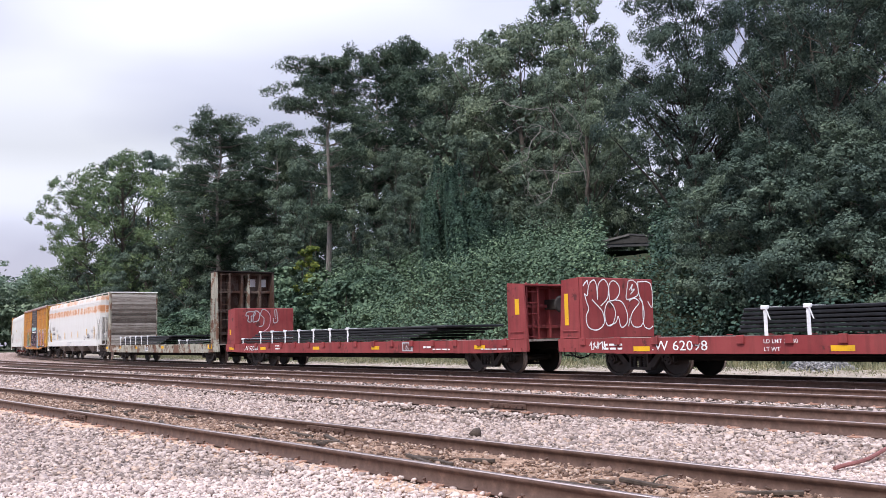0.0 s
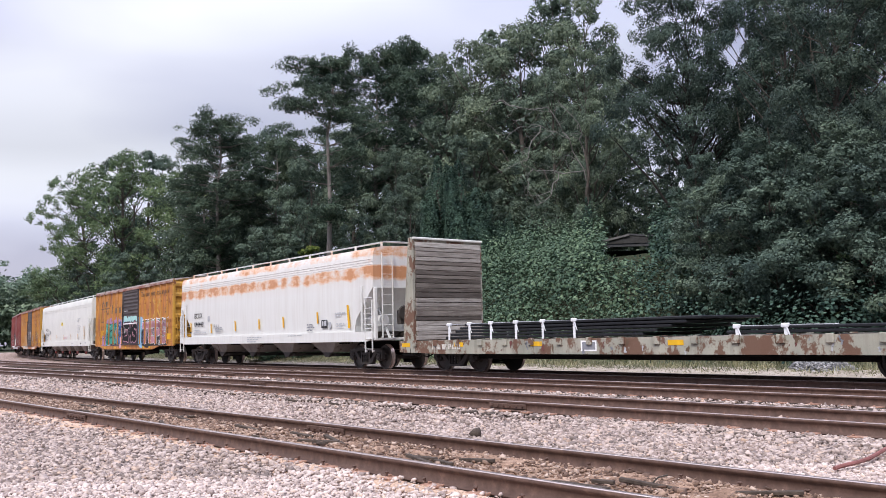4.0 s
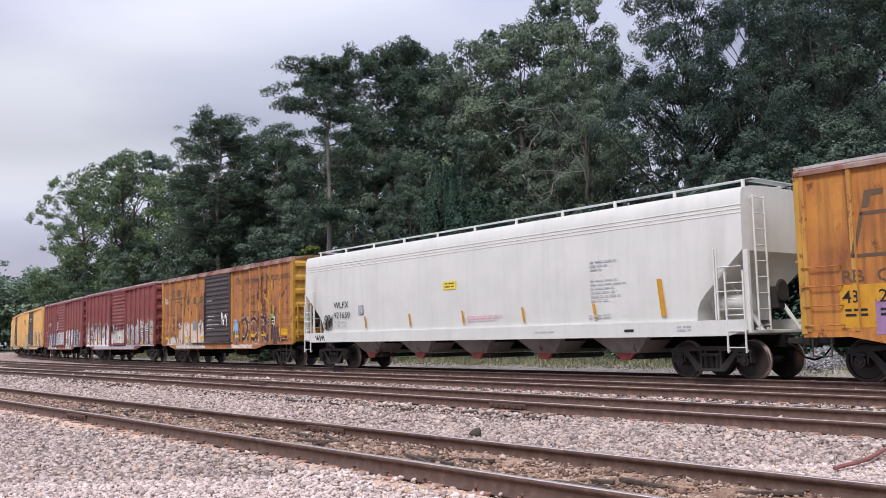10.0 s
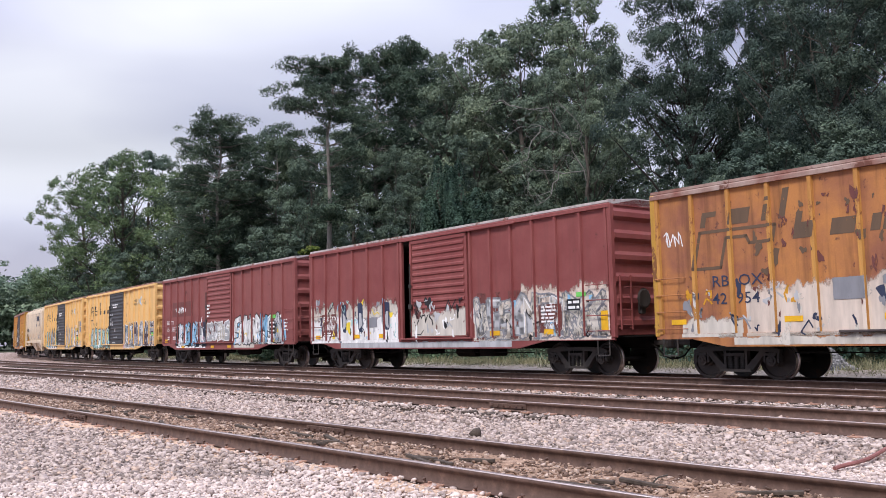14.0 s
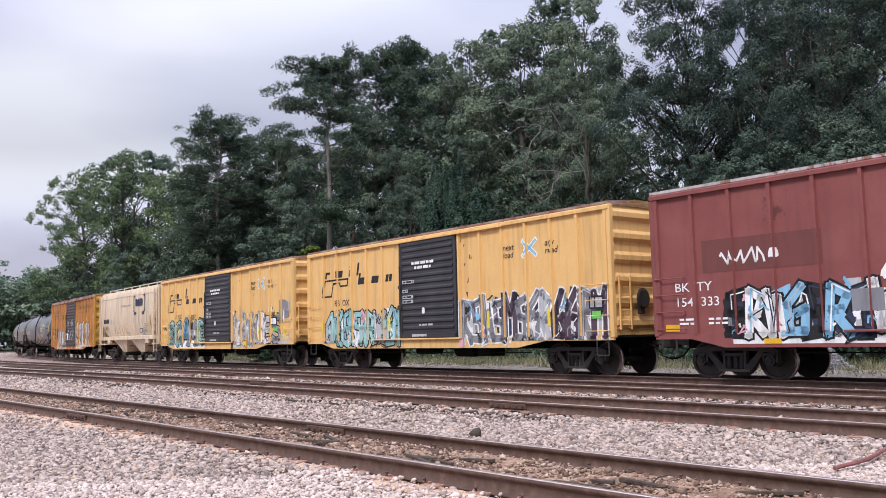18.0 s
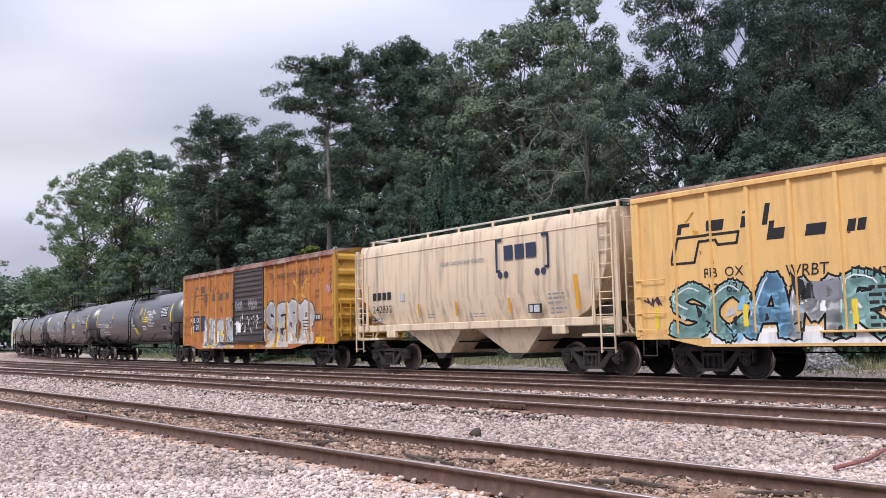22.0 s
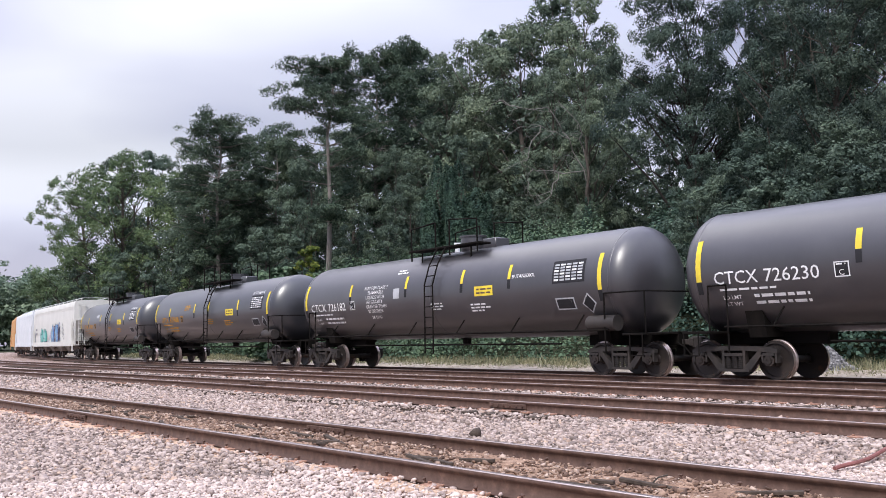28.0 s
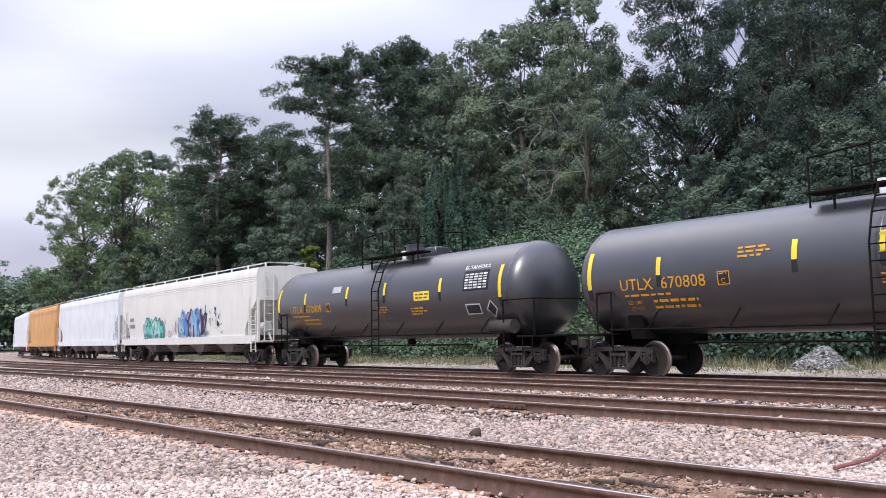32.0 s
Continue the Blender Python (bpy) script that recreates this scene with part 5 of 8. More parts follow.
def ladder(car, x, y, z0, z1, w, mat, along="x", step=0.38):
    """Two rails and rungs, set off from the wall at y by brackets."""
    b = B()
    o = -0.07 if y < 0 else 0.07
    for e in (-1, 1):
        b.cbox(-0.018 + e * w / 2, 0.018 + e * w / 2, o - 0.02, o + 0.02, z0, z1, 0.004) if along == "x" else b.cbox(-0.02, 0.02, -0.018 + e * w / 2, 0.018 + e * w / 2, z0, z1, 0.004)
        for z in (z0 + 0.05, z1 - 0.05):
            if along == "x":
                b.box(-0.015 + e * w / 2, 0.015 + e * w / 2, min(o, 0), max(o, 0), z - 0.02, z + 0.02)
            else:
                b.box(-0.09, 0.0, -0.015 + e * w / 2, 0.015 + e * w / 2, z - 0.02, z + 0.02)
    for i in range(int((z1 - z0) / step) + 1):
        z = z0 + 0.12 + i * step
        if z < z1:
            b.cyl((-w / 2, o, z), (w / 2, o, z), 0.014, n=6) if along == "x" else b.cyl((0, -w / 2, z), (0, w / 2, z), 0.014, n=6)
    ob = part("ladder", b, mat, car)
    ob.location = (x, y, 0)
    return ob


def stirrup(car, x, y, mat, z0=0.95):
    ob = part("step", B().pipe([(-0.2, 0, z0), (-0.2, 0, 0.55), (0.2, 0, 0.55), (0.2, 0, z0)], 0.018, 6), mat, car)
    ob.location = (x, y, 0)


# ---- paint on a car's near side: letters, marks and graffiti ----
LETTERS = {"S": [[(0.9, 0.85), (0.5, 1.0), (0.12, 0.78), (0.35, 0.55), (0.8, 0.42), (0.88, 0.15), (0.5, 0.0), (0.1, 0.12)]], "E": [[(0.88, 0.95), (0.2, 0.9), (0.12, 0.5), (0.7, 0.5)], [(0.12, 0.5), (0.2, 0.08), (0.88, 0.06)]],
           "R": [[(0.15, 0.0), (0.18, 0.95), (0.75, 0.92), (0.82, 0.62), (0.3, 0.5), (0.9, 0.0)]], "P": [[(0.2, 0.0), (0.2, 0.95), (0.8, 0.9), (0.85, 0.55), (0.3, 0.46)]], "A": [[(0.06, 0.0), (0.4, 0.97), (0.64, 0.97), (0.94, 0.0)], [(0.25, 0.35), (0.78, 0.35)]],
           "M": [[(0.05, 0.0), (0.15, 0.97), (0.5, 0.4), (0.85, 0.97), (0.95, 0.0)]], "C": [[(0.9, 0.8), (0.55, 1.0), (0.12, 0.7), (0.12, 0.3), (0.55, 0.0), (0.9, 0.2)]], "O": [[(0.5, 1.0), (0.1, 0.65), (0.15, 0.2), (0.55, 0.0), (0.9, 0.35), (0.85, 0.8), (0.5, 1.0)]],
           "K": [[(0.15, 0.0), (0.18, 1.0)], [(0.88, 0.97), (0.28, 0.5), (0.92, 0.0)]], "U": [[(0.15, 1.0), (0.1, 0.3), (0.45, 0.0), (0.85, 0.25), (0.88, 1.0)]], "I": [[(0.5, 0.0), (0.5, 1.0)]], "T": [[(0.05, 0.95), (0.95, 0.95)], [(0.5, 0.95), (0.5, 0.0)]], "N": [[(0.1, 0.0), (0.15, 1.0), (0.8, 0.05), (0.9, 1.0)]]}


class Side:
    """Thin paint on a side wall at y, carried over its posts."""

    def __init__(self, car, y, posts=(), out=0.07, name="graffiti"):
        self.car, self.y, self.posts, self.out, self.b, self.name = car, y, posts, out, {}, name

    def poly(self, pts, key, layer=0):
        b = self.b.setdefault(key, B())
        o = 0.004 + 0.0012 * layer

        def clip(ps, k, v, above):
            res = []
            for p, q in zip(ps, ps[1:] + ps[:1]):
                ip, iq = (p[k] >= v) == above, (q[k] >= v) == above
                if ip:
                    res.append(p)
                if ip != iq:
                    t = (v - p[k]) / (q[k] - p[k])
                    res.append((p[0] + t * (q[0] - p[0]), p[1] + t * (q[1] - p[1])))
            return res

        def lay(ps, y):
            if len(ps) > 2:
                b.add([(x, y - o, z) for x, z in ps], [tuple(range(len(ps)))])

        pts = list(pts)
        if not self.posts:
            lay(pts, self.y)
            return
        if min(p[1] for p in pts) < 1.06:
            low = clip(clip(pts, 1, 1.06, False), 1, 0.96, True)
            lay(low, self.y - 0.045)
            mid = clip(clip(clip(pts, 1, 0.96, False), 1, 0.78, True), 0, self.posts[0][0] + 2.0, True)
            if len(mid) > 2:
                lay(clip(mid, 0, self.posts[-1][1] - 3.75, False), self.y - 0.045)
            pts = clip(pts, 1, 1.062, True)
            if len(pts) < 3:
                return
        lay(pts, self.y)
        lo, hi = min(p[0] for p in pts), max(p[0] for p in pts)
        for p0, p1 in self.posts:
            if p1 > lo and p0 < hi:
                lay(clip(clip(pts, 0, p0, True), 0, p1, False), self.y - self.out)

    def rect(self, x0, x1, z0, z1, key, layer=0):
        self.poly([(x0, z0), (x1, z0), (x1, z1), (x0, z1)], key, layer)

    def stroke(self, pts, w, key, layer=0):
        for (ax, az), (bx, bz) in zip(pts, pts[1:]):
            d = math.hypot(bx - ax, bz - az) or 1
            ux, uz = (bx - ax) / d, (bz - az) / d
            e = w * 0.35
            self.poly([(ax - ux * e - uz * w / 2, az - uz * e + ux * w / 2), (ax - ux * e + uz * w / 2, az - uz * e - ux * w / 2),
                       (bx + ux * e + uz * w / 2, bz + uz * e - ux * w / 2), (bx + ux * e - uz * w / 2, bz + uz * e + ux * w / 2)], key, layer)

    def blob(self, cx, cz, w, h, rng, grow=0.0, wob=0.14, n=26, sq=0.5):
        ph = [rng.uniform(0, 6.28) for _ in range(3)]
        def at(g):
            res = []
            for i in range(n):
                a = 2 * math.pi * i / n
                c, s = math.cos(a), math.sin(a)
                r = 1 + wob * (math.sin(2 * a + ph[0]) * 0.6 + math.sin(3 * a + ph[1]) * 0.7 + math.sin(5 * a + ph[2]) * 0.35)
                x = math.copysign(abs(c) ** sq, c) * r
                z = math.copysign(abs(s) ** sq, s) * r
                res.append((cx + x * (w / 2 + g), cz + z * (h / 2 + g)))
            return res
        return at

    def throw(self, x0, x1, z0, z1, word, fills, edge, w=0.32, seed=1, halo="", shine="", lean=0.08, rim=0.10):
        """Fat rounded sprayed letters: a rim, a fill and a few lines of light."""
        rng = random.Random(seed)
        cell, H = (x1 - x0) / len(word), z1 - z0
        drawn = []
        for i, ch in enumerate(word):
            for q in LETTERS[ch]:
                dz, kx = rng.uniform(-0.03, 0.03), rng.uniform(0.92, 1.1)
                p = [(x0 + cell * (i + 0.5 + (u - 0.5) * kx * 0.92) + lean * (v - 0.5) * H, z0 + w * 0.5 + (H - w) * (v + dz)) for u, v in q]
                p = [p[0]] + p + [p[-1]]
                fine = []
                for a, c, d, e in zip(p, p[1:], p[2:], p[3:]):
                    for t in (0.0, 0.33, 0.67):
                        fine.append(tuple(0.5 * (2 * c[k] + (d[k] - a[k]) * t + (2 * a[k] - 5 * c[k] + 4 * d[k] - e[k]) * t * t + (3 * c[k] - a[k] - 3 * d[k] + e[k]) * t ** 3) for k in (0, 1)))
                drawn.append((i, fine + [p[-1]]))
        if halo:
            for i, p in drawn:
                self.brush(p, w + rim + 0.2, halo, 2)
        for i, p in drawn:
            self.brush(p, w + rim, edge, 3)
        for i, p in drawn:
            self.brush(p, w, fills[i % len(fills)], 5)
        if shine:
            for i, p in drawn:
                self.stroke([(x - w * 0.22, z + w * 0.22) for x, z in p[1:len(p) // 2]], 0.03, shine, 7)

    def brush(self, pts, w, key, layer):
        """A thick line with round joints."""
        self.stroke(pts, w, key, layer)
        for x, z in pts:
            self.poly([(x + w * 0.5 * math.cos(k * 0.785), z + w * 0.5 * math.sin(k * 0.785)) for k in range(8)], key, layer)

    def wild(self, x0, x1, z0, z1, fills, edge, seed, count=8):
        """Interlocked thick forms, each outlined and shaded, on a cloud of paint."""
        rng = random.Random(seed)
        count = int(count * 1.35)
        H, step = z1 - z0, (x1 - x0) / count
        for i in range(count * 2):
            self.poly(self.blob(x0 + (i + 0.5) * step / 2, z0 + H * rng.uniform(0.35, 0.62), step * 1.1, H * rng.uniform(0.5, 0.85), rng, wob=0.2, n=14)(0), fills[rng.randrange(len(fills))], i % 2)
        forms = []
        for i in range(count):
            cx = x0 + (i + 0.5) * step
            kind = rng.randrange(5)
            sx = step * rng.uniform(0.40, 0.58)
            base = [[(-1, 0.05), (-0.8, 0.95), (0.1, 0.55), (0.9, 0.95), (0.8, 0.05)], [(0.8, 0.9), (-0.7, 0.85), (-0.5, 0.5), (0.7, 0.45), (0.6, 0.08), (-0.9, 0.06)], [(-0.8, 0.05), (-0.6, 0.95), (0.7, 0.8), (0.3, 0.5), (-0.5, 0.45), (0.9, 0.02)],
                    [(-0.9, 0.95), (-0.3, 0.05), (0.2, 0.75), (0.9, 0.1)], [(0.7, 0.95), (-0.8, 0.6), (-0.6, 0.1), (0.7, 0.08), (0.8, 0.5), (0.1, 0.45)]][kind]
            forms.append([(cx + (u + rng.uniform(-0.15, 0.15)) * sx, z0 + H * min(0.98, max(0.03, w + rng.uniform(-0.07, 0.07)))) for u, w in base])
        wd = min(0.30, step * 0.42)
        for i, p in enumerate(forms):
            self.brush(p, wd + 0.10, edge, 3 + i % 2)
        for i, p in enumerate(forms):
            k = fills[rng.randrange(len(fills))]
            self.brush(p, wd, k, 5 + i % 2)
            self.stroke([(x + 0.04, z + 0.05) for x, z in p[:3]], 0.03, fills[rng.randrange(len(fills))], 8)
            q = p[rng.randrange(len(p))]
            self.stroke([q, (q[0] + rng.uniform(-0.25, 0.25), q[1] - 0.2), (q[0] + rng.uniform(-0.3, 0.3), max(z0, q[1] - 0.42))], 0.03, edge, 8)

    def smear(self, x0, x1, z0, z1, key, seed, step=0.09, layer=0, drip=0.5):
        """A wash of old paint, solid below and torn away in streaks towards its upper edge."""
        keep, self.b = self.b, {}
        self.rect(x0, x1, z0, z1 + 0.12 * (z1 - z0), key, layer)
        me = bpy.data.meshes.new("old_paint")
        me.from_pydata(self.b[key].v, [], self.b[key].f)
        self.b = keep
        me.materials.append(wash(key, drip))
        tagged(part("old_paint", me, None, self.car), kind="stuff")

    def flecks(self, x0, x1, z0, z1, count, keys, seed, size=0.12, layer=3):
        """Many small torn patches and scrawls."""
        rng = random.Random(seed)
        for i in range(int(count * 0.55)):
            cx, cz = rng.uniform(x0, x1), rng.uniform(z0, z1)
            s = 0.85 * size * rng.uniform(0.4, 1.8)
            k = keys[rng.randrange(len(keys))]
            if rng.random() < 0.45 or k in WORN or k == "ghost":
                self.poly(self.blob(cx, cz, s * rng.uniform(0.5, 1.3), s * rng.uniform(0.8, 2.4), rng, wob=0.4, n=11, sq=0.8)(0), k, layer + i % 3)
            else:
                p = [(cx, cz)]
                for _ in range(3):
                    p.append((p[-1][0] + rng.uniform(-1, 1) * s, min(z1, max(z0, p[-1][1] + rng.uniform(-1.3, 1.3) * s))))
                self.stroke(p, 0.03 + 0.02 * rng.random(), k, layer + i % 3)

    def tag(self, x0, x1, z0, z1, key, seed, w=0.025):
        """A quick scrawled line."""
        rng = random.Random(seed)
        n = 16
        p = [(x0 + (x1 - x0) * i / n + rng.uniform(-0.05, 0.05), (z0 + z1) / 2 + (z1 - z0) * 0.5 * math.sin(i * 1.9 + rng.uniform(-0.7, 0.7))) for i in range(n + 1)]
        self.stroke(p, w, key, 5)

    def bars(self, x, z, rows, key, h=0.05, gap=0.10, layer=6, seed=1):
        """Small writing that cannot be read: plain bars."""
        rng = random.Random(seed)
        for i, w in enumerate(rows):
            u = x
            while u < x + w - 0.02:
                d = min(rng.uniform(0.1, 0.3), x + w - u)
                self.rect(u, u + d, z - i * gap - h, z - i * gap, key, layer)
                u += d + 0.05

    def text(self, body, x, z, size, key, lean=0.0, stretch=1.0, layer=6, hgt=None):
        """Words that can be read, in the built-in face."""
        cu = bpy.data.curves.new("lettering", "FONT")
        cu.body, cu.size, cu.shear, cu.resolution_u = body, size, lean, 2
        cu.offset = size * 0.002
        ob = bpy.data.objects.new("lettering", cu)
        me = bpy.data.meshes.new_from_object(ob)
        bpy.data.objects.remove(ob)
        for f in me.polygons:
            self.poly([(x + me.vertices[i].co.x * stretch, z + me.vertices[i].co.y) for i in f.vertices], key, layer)
        bpy.data.meshes.remove(me)

    def done(self, label=""):
        for key, b in self.b.items():
            me = bpy.data.meshes.new(self.name)
            me.from_pydata(b.v, [], b.f)
            me.materials.append(paint(key))
            tagged(part(self.name, me, None, self.car, label), kind="stuff")
        self.b = {}


# ---- boxcars ----
def corrugated(x, e, mat, car, z0=1.05, z1=4.42, ribs=6, name="end_wall"):
    """A car end pressed into deep horizontal ribs, with a low gable on top."""
    prof = [(-0.04, z0)]
    h = (z1 - z0) / ribs
    for i in range(ribs):
        a = z0 + i * h
        prof += [(0.0, a + 0.02 * h), (0.0, a + 0.30 * h), (0.085, a + 0.48 * h), (0.085, a + 0.70 * h), (0.0, a + 0.88 * h)]
    prof += [(0.0, z1), (-0.04, z1)]
    prof = [(x + e * u, w) for u, w in prof]
    b = B().extrude(prof, "y", -1.44, 1.44)
    b.extrude([(-1.5, z1), (1.5, z1), (0.5, z1 + 0.2), (-0.5, z1 + 0.2)], "x", x - 0.03, x + 0.03)
    for y in (-1.5, 1.5):
        b.cbox(x - 0.06, x + 0.07, y - 0.07, y + 0.07, z0 - 0.05, z1 + 0.02, 0.015)
    return part(name, b, mat, car)


POST_MESHES = {}


def side_post(mat, z0, z1):
    key = (mat.name, round(z0, 2), round(z1, 2))
    if key not in POST_MESHES:
        b = B().extrude([(-0.058, 0.0), (-0.040, -0.07), (0.040, -0.07), (0.058, 0.0)], "z", z0, z1)
        POST_MESHES[key] = b.mesh("side_post", mat)
    return POST_MESHES[key]


def boxcar(lo, hi, side, door_mat, roof, end, label, door=(-1.53, 1.53), gap=0.0, posts=7, top=4.42, sill=0.76, rail=None, rib=None):
    """A fifty-foot boxcar; gap: how far its near door stands open at the left."""
    car, L = start_car("boxcar", lo, hi, (hi - lo) / 2 - 1.75 - 0.05, label, "boxcar")
    half = L / 2
    W = 1.50
    rail = rail or roof
    for y, d0, d1 in ((-1, door[0] - gap, door[1]), (1, -1.5, 1.5)):
        y0, y1 = sorted((y * W, y * (W - 0.05)))
        for a, c in ((-half + 0.05, d0), (d1, half - 0.05)):
            part("side_wall", B().box(a, c, y0, y1, 1.02, top), side, car)
            n = posts if y < 0 else 5
            for i in range(n):
                x = a + 0.10 + (c - a - 0.2) * i / (n - 1)
                p = part("side_post", side_post(rib or side, 1.06, top - 0.1), None, car)
                p.matrix_basis = pose(x, y * W, 0, 0, 0, 0 if y < 0 else 180)
        # sill, deep between the trucks
        part("side_sill", B().extrude([(-half, 1.06), (-half, 0.94), (-half + 1.0, 0.94), (-half + 1.9, sill), (half - 3.6, sill), (half - 2.5, 0.94), (half, 0.94), (half, 1.06)], "y", min(y * 1.47, y * 1.545), max(y * 1.47, y * 1.545)), side, car)
        part("roof_rail", B().extrude([(y * 1.46, top - 0.10), (y * 1.59, top - 0.10), (y * 1.59, top - 0.01), (y * 1.53, top + 0.03), (y * 1.46, top + 0.03)], "x", -half, half), rail, car)
    b = B().extrude([(-1.50, top), (1.50, top), (1.55, top + 0.034), (1.55, top + 0.10), (0.45, top + 0.20), (-0.45, top + 0.20), (-1.55, top + 0.10), (-1.55, top + 0.034)], "x", -half, half)
    for i in range(15):
        x = -half + 0.3 + (L - 0.6) * i / 14
        b.extrude([(-1.5, top + 0.02), (-0.45, top + 0.19), (0.45, top + 0.19), (1.5, top + 0.02), (1.40, top + 0.075), (0.45, top + 0.215), (-0.45, top + 0.215), (-1.40, top + 0.075)], "x", x - 0.05, x + 0.05)
    part("roof", b, M["roof_pale"] if "graffiti and a dark door" in label or "red boxcar" in label or side.name.startswith("brown") else roof, car)
    part("floor", B().box(-half + 0.06, half - 0.06, -1.45, 1.45, 1.0, 1.05), M["dark_gap"], car)
    # the door: a pressed leaf in its frame, with tracks above and below
    d0, d1 = door
    leaf = part("door", B().box(d0, d1, -1.565, -1.51, 1.10, top - 0.14), door_mat, car)
    f = B()
    f.cbox(d0, d0 + 0.11, -1.60, -1.56, 1.10, top - 0.14, 0.01).cbox(d1 - 0.11, d1, -1.60, -1.56, 1.10, top - 0.14, 0.01)
    f.cbox(d0, d1, -1.60, -1.56, 1.10, 1.24, 0.01).cbox(d0, d1, -1.60, -1.56, top - 0.26, top - 0.14, 0.01)
    part("door_frame", f, door_mat, leaf)
    n = 13
    for i in range(n):
        z = 1.32 + (top - 0.30 - 1.32) * (i + 0.5) / n
        part("door_rib", B().extrude([(-1.563, z - 0.07), (-1.600, z - 0.035), (-1.600, z + 0.02), (-1.563, z + 0.07)], "x", d0 + 0.16, d1 - 0.16), door_mat, leaf)
    part("lock_bar", B().cyl((d0 + 0.06, -1.63, 1.3), (d0 + 0.06, -1.63, top - 0.9), 0.02, n=6).cbox(d0 - 0.03, d0 + 0.15, -1.66, -1.60, 2.05, 2.2, 0.01).cbox(d0 - 0.02, d0 + 0.12, -1.65, -1.60, 2.75, 2.86, 0.01), M["truck"], leaf)
    part("door_track", B().cbox(d0 - 1.6 if gap == 0 else d0 - gap, d1 + 0.15, -1.64, -1.545, 1.035, 1.085, 0.01), door_mat if door_mat.name != M["door_black"].name else side, car)
    part("door_track", B().cbox(d0 - 0.3, d1 + 2.2, -1.63, -1.575, top - 0.13, top - 0.06, 0.01), rail, car)
    if gap:
        for a, c in ((d0 - gap - 0.02, d0 - gap + 0.1),):
            part("door_post", B().cbox(a, c, -1.56, -1.45, 1.06, top - 0.1, 0.01), door_mat, car)
    for e in (-1, 1):
        corrugated(e * (half - 0.03), e, end, car)
        for k in range(4):
            x, z = e * (half - 0.47), 1.18 + 0.40 * k
            part("grab_iron", B().pipe([(x - 0.40, -1.52, z), (x - 0.40, -1.60, z), (x + 0.40, -1.60, z), (x + 0.40, -1.52, z)], 0.014), side, car)
        ladder(car, e * (half + 0.10), -1.15, 1.2, 2.6, 0.42, end, "y")
        stirrup(car, e * (half - 0.38), -1.53, M["truck"])
        part("crossover_step", B().cbox(e * half - 0.12, e * half + 0.28, -1.2, 1.2, 1.0, 1.04, 0.008), M["under"], car)
    part("brake_wheel", B().lathe([(0, 0.22), (0.03, 0.27), (0.06, 0.22), (0.05, 0.05)], 16, "x", (half + 0.16, -0.55, 2.0)).cbox(half + 0.05, half + 0.16, -0.65, -0.45, 1.6, 2.1, 0.02), M["truck"], car)
    part("end_rail", B().pipe([(half + 0.2, -1.3, 2.28), (half + 0.2, 1.3, 2.28)], 0.015, 6), end, car)
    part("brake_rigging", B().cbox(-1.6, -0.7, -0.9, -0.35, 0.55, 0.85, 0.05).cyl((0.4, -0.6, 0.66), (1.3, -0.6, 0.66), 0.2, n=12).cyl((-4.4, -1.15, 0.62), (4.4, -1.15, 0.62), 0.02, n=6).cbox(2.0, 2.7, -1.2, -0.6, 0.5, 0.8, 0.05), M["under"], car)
    gear(car, L, half - 1.8)
    xs = []
    for a, c in ((-half + 0.05, d0 - gap), (d1, half - 0.05)):
        xs += [a + 0.10 + (c - a - 0.2) * i / (posts - 1) for i in range(posts)]
    return car, [(x - 0.04, x + 0.04) for x in xs], half


def corner_marks(s, half, seed, door=(-1.53, 1.53), low=0.80):
    """Yellow reflective squares and small unreadable stencils along the sill."""
    for x in (-half + 2.2, -half + 4.6, door[0] + 0.5, door[1] + 1.0, half - 4.2):
        s.rect(x, x + 0.34, low + 0.02, low + 0.13, "mark", 8)


def old_logo(s, x, z, key, kx=1.0, kz=1.0, gap=0.0):
    """The owner's sign: slanted blocks over a bent track."""
    def block(u, w, a, c):
        s.poly([(x + u * kx + a * 0.22 * kz, z + a * kz), (x + (u + w) * kx + a * 0.22 * kz, z + a * kz), (x + (u + w) * kx + c * 0.22 * kz, z + c * kz), (x + u * kx + c * 0.22 * kz, z + c * kz)], key, 1)
    for u, w, a, c in ((0.0, 0.11, 0.95, 1.3), (0.11, 0.2, 1.18, 1.3), (0.62 + gap, 0.4, 0.95, 1.3), (1.28 + gap * 2, 0.12, 0.95, 1.3), (1.28 + gap * 2, 0.12, 1.38, 1.46), (1.62 + gap * 3, 0.12, 0.95, 1.6),
                       (1.95 + gap * 2, 0.12, 0.48, 1.05), (2.07 + gap * 2, 0.26, 0.48, 0.82), (2.62 + gap * 3, 0.42, 0.48, 0.82), (3.30 + gap * 4, 0.16, 0.48, 0.82), (3.50 + gap * 4, 0.16, 0.48, 0.82)):
        block(u, w, a, c)
    p = [(0.0, 0.0), (0.16, 0.84), (1.72, 0.84), (1.66, 0.5), (1.2, 0.5), (1.14, 0.66), (0.72, 0.66), (0.58, 0.0), (0.0, 0.0)]
    s.stroke([(x + u * kx, z + w * kz) for u, w in p], 0.06 * max(kx, kz), key, 1)


def cross(s, x, z, r, key, edge="", layer=2):
    for e in (-1, 1):
        if edge:
            s.stroke([(x - r, z - e * r * 0.8), (x + r, z + e * r * 0.8)], 0.26 * r / 0.5, edge, layer)
        s.stroke([(x - r * 0.95, z - e * r * 0.76), (x + r * 0.95, z + e * r * 0.76)], 0.14 * r / 0.5, key, layer + 1)


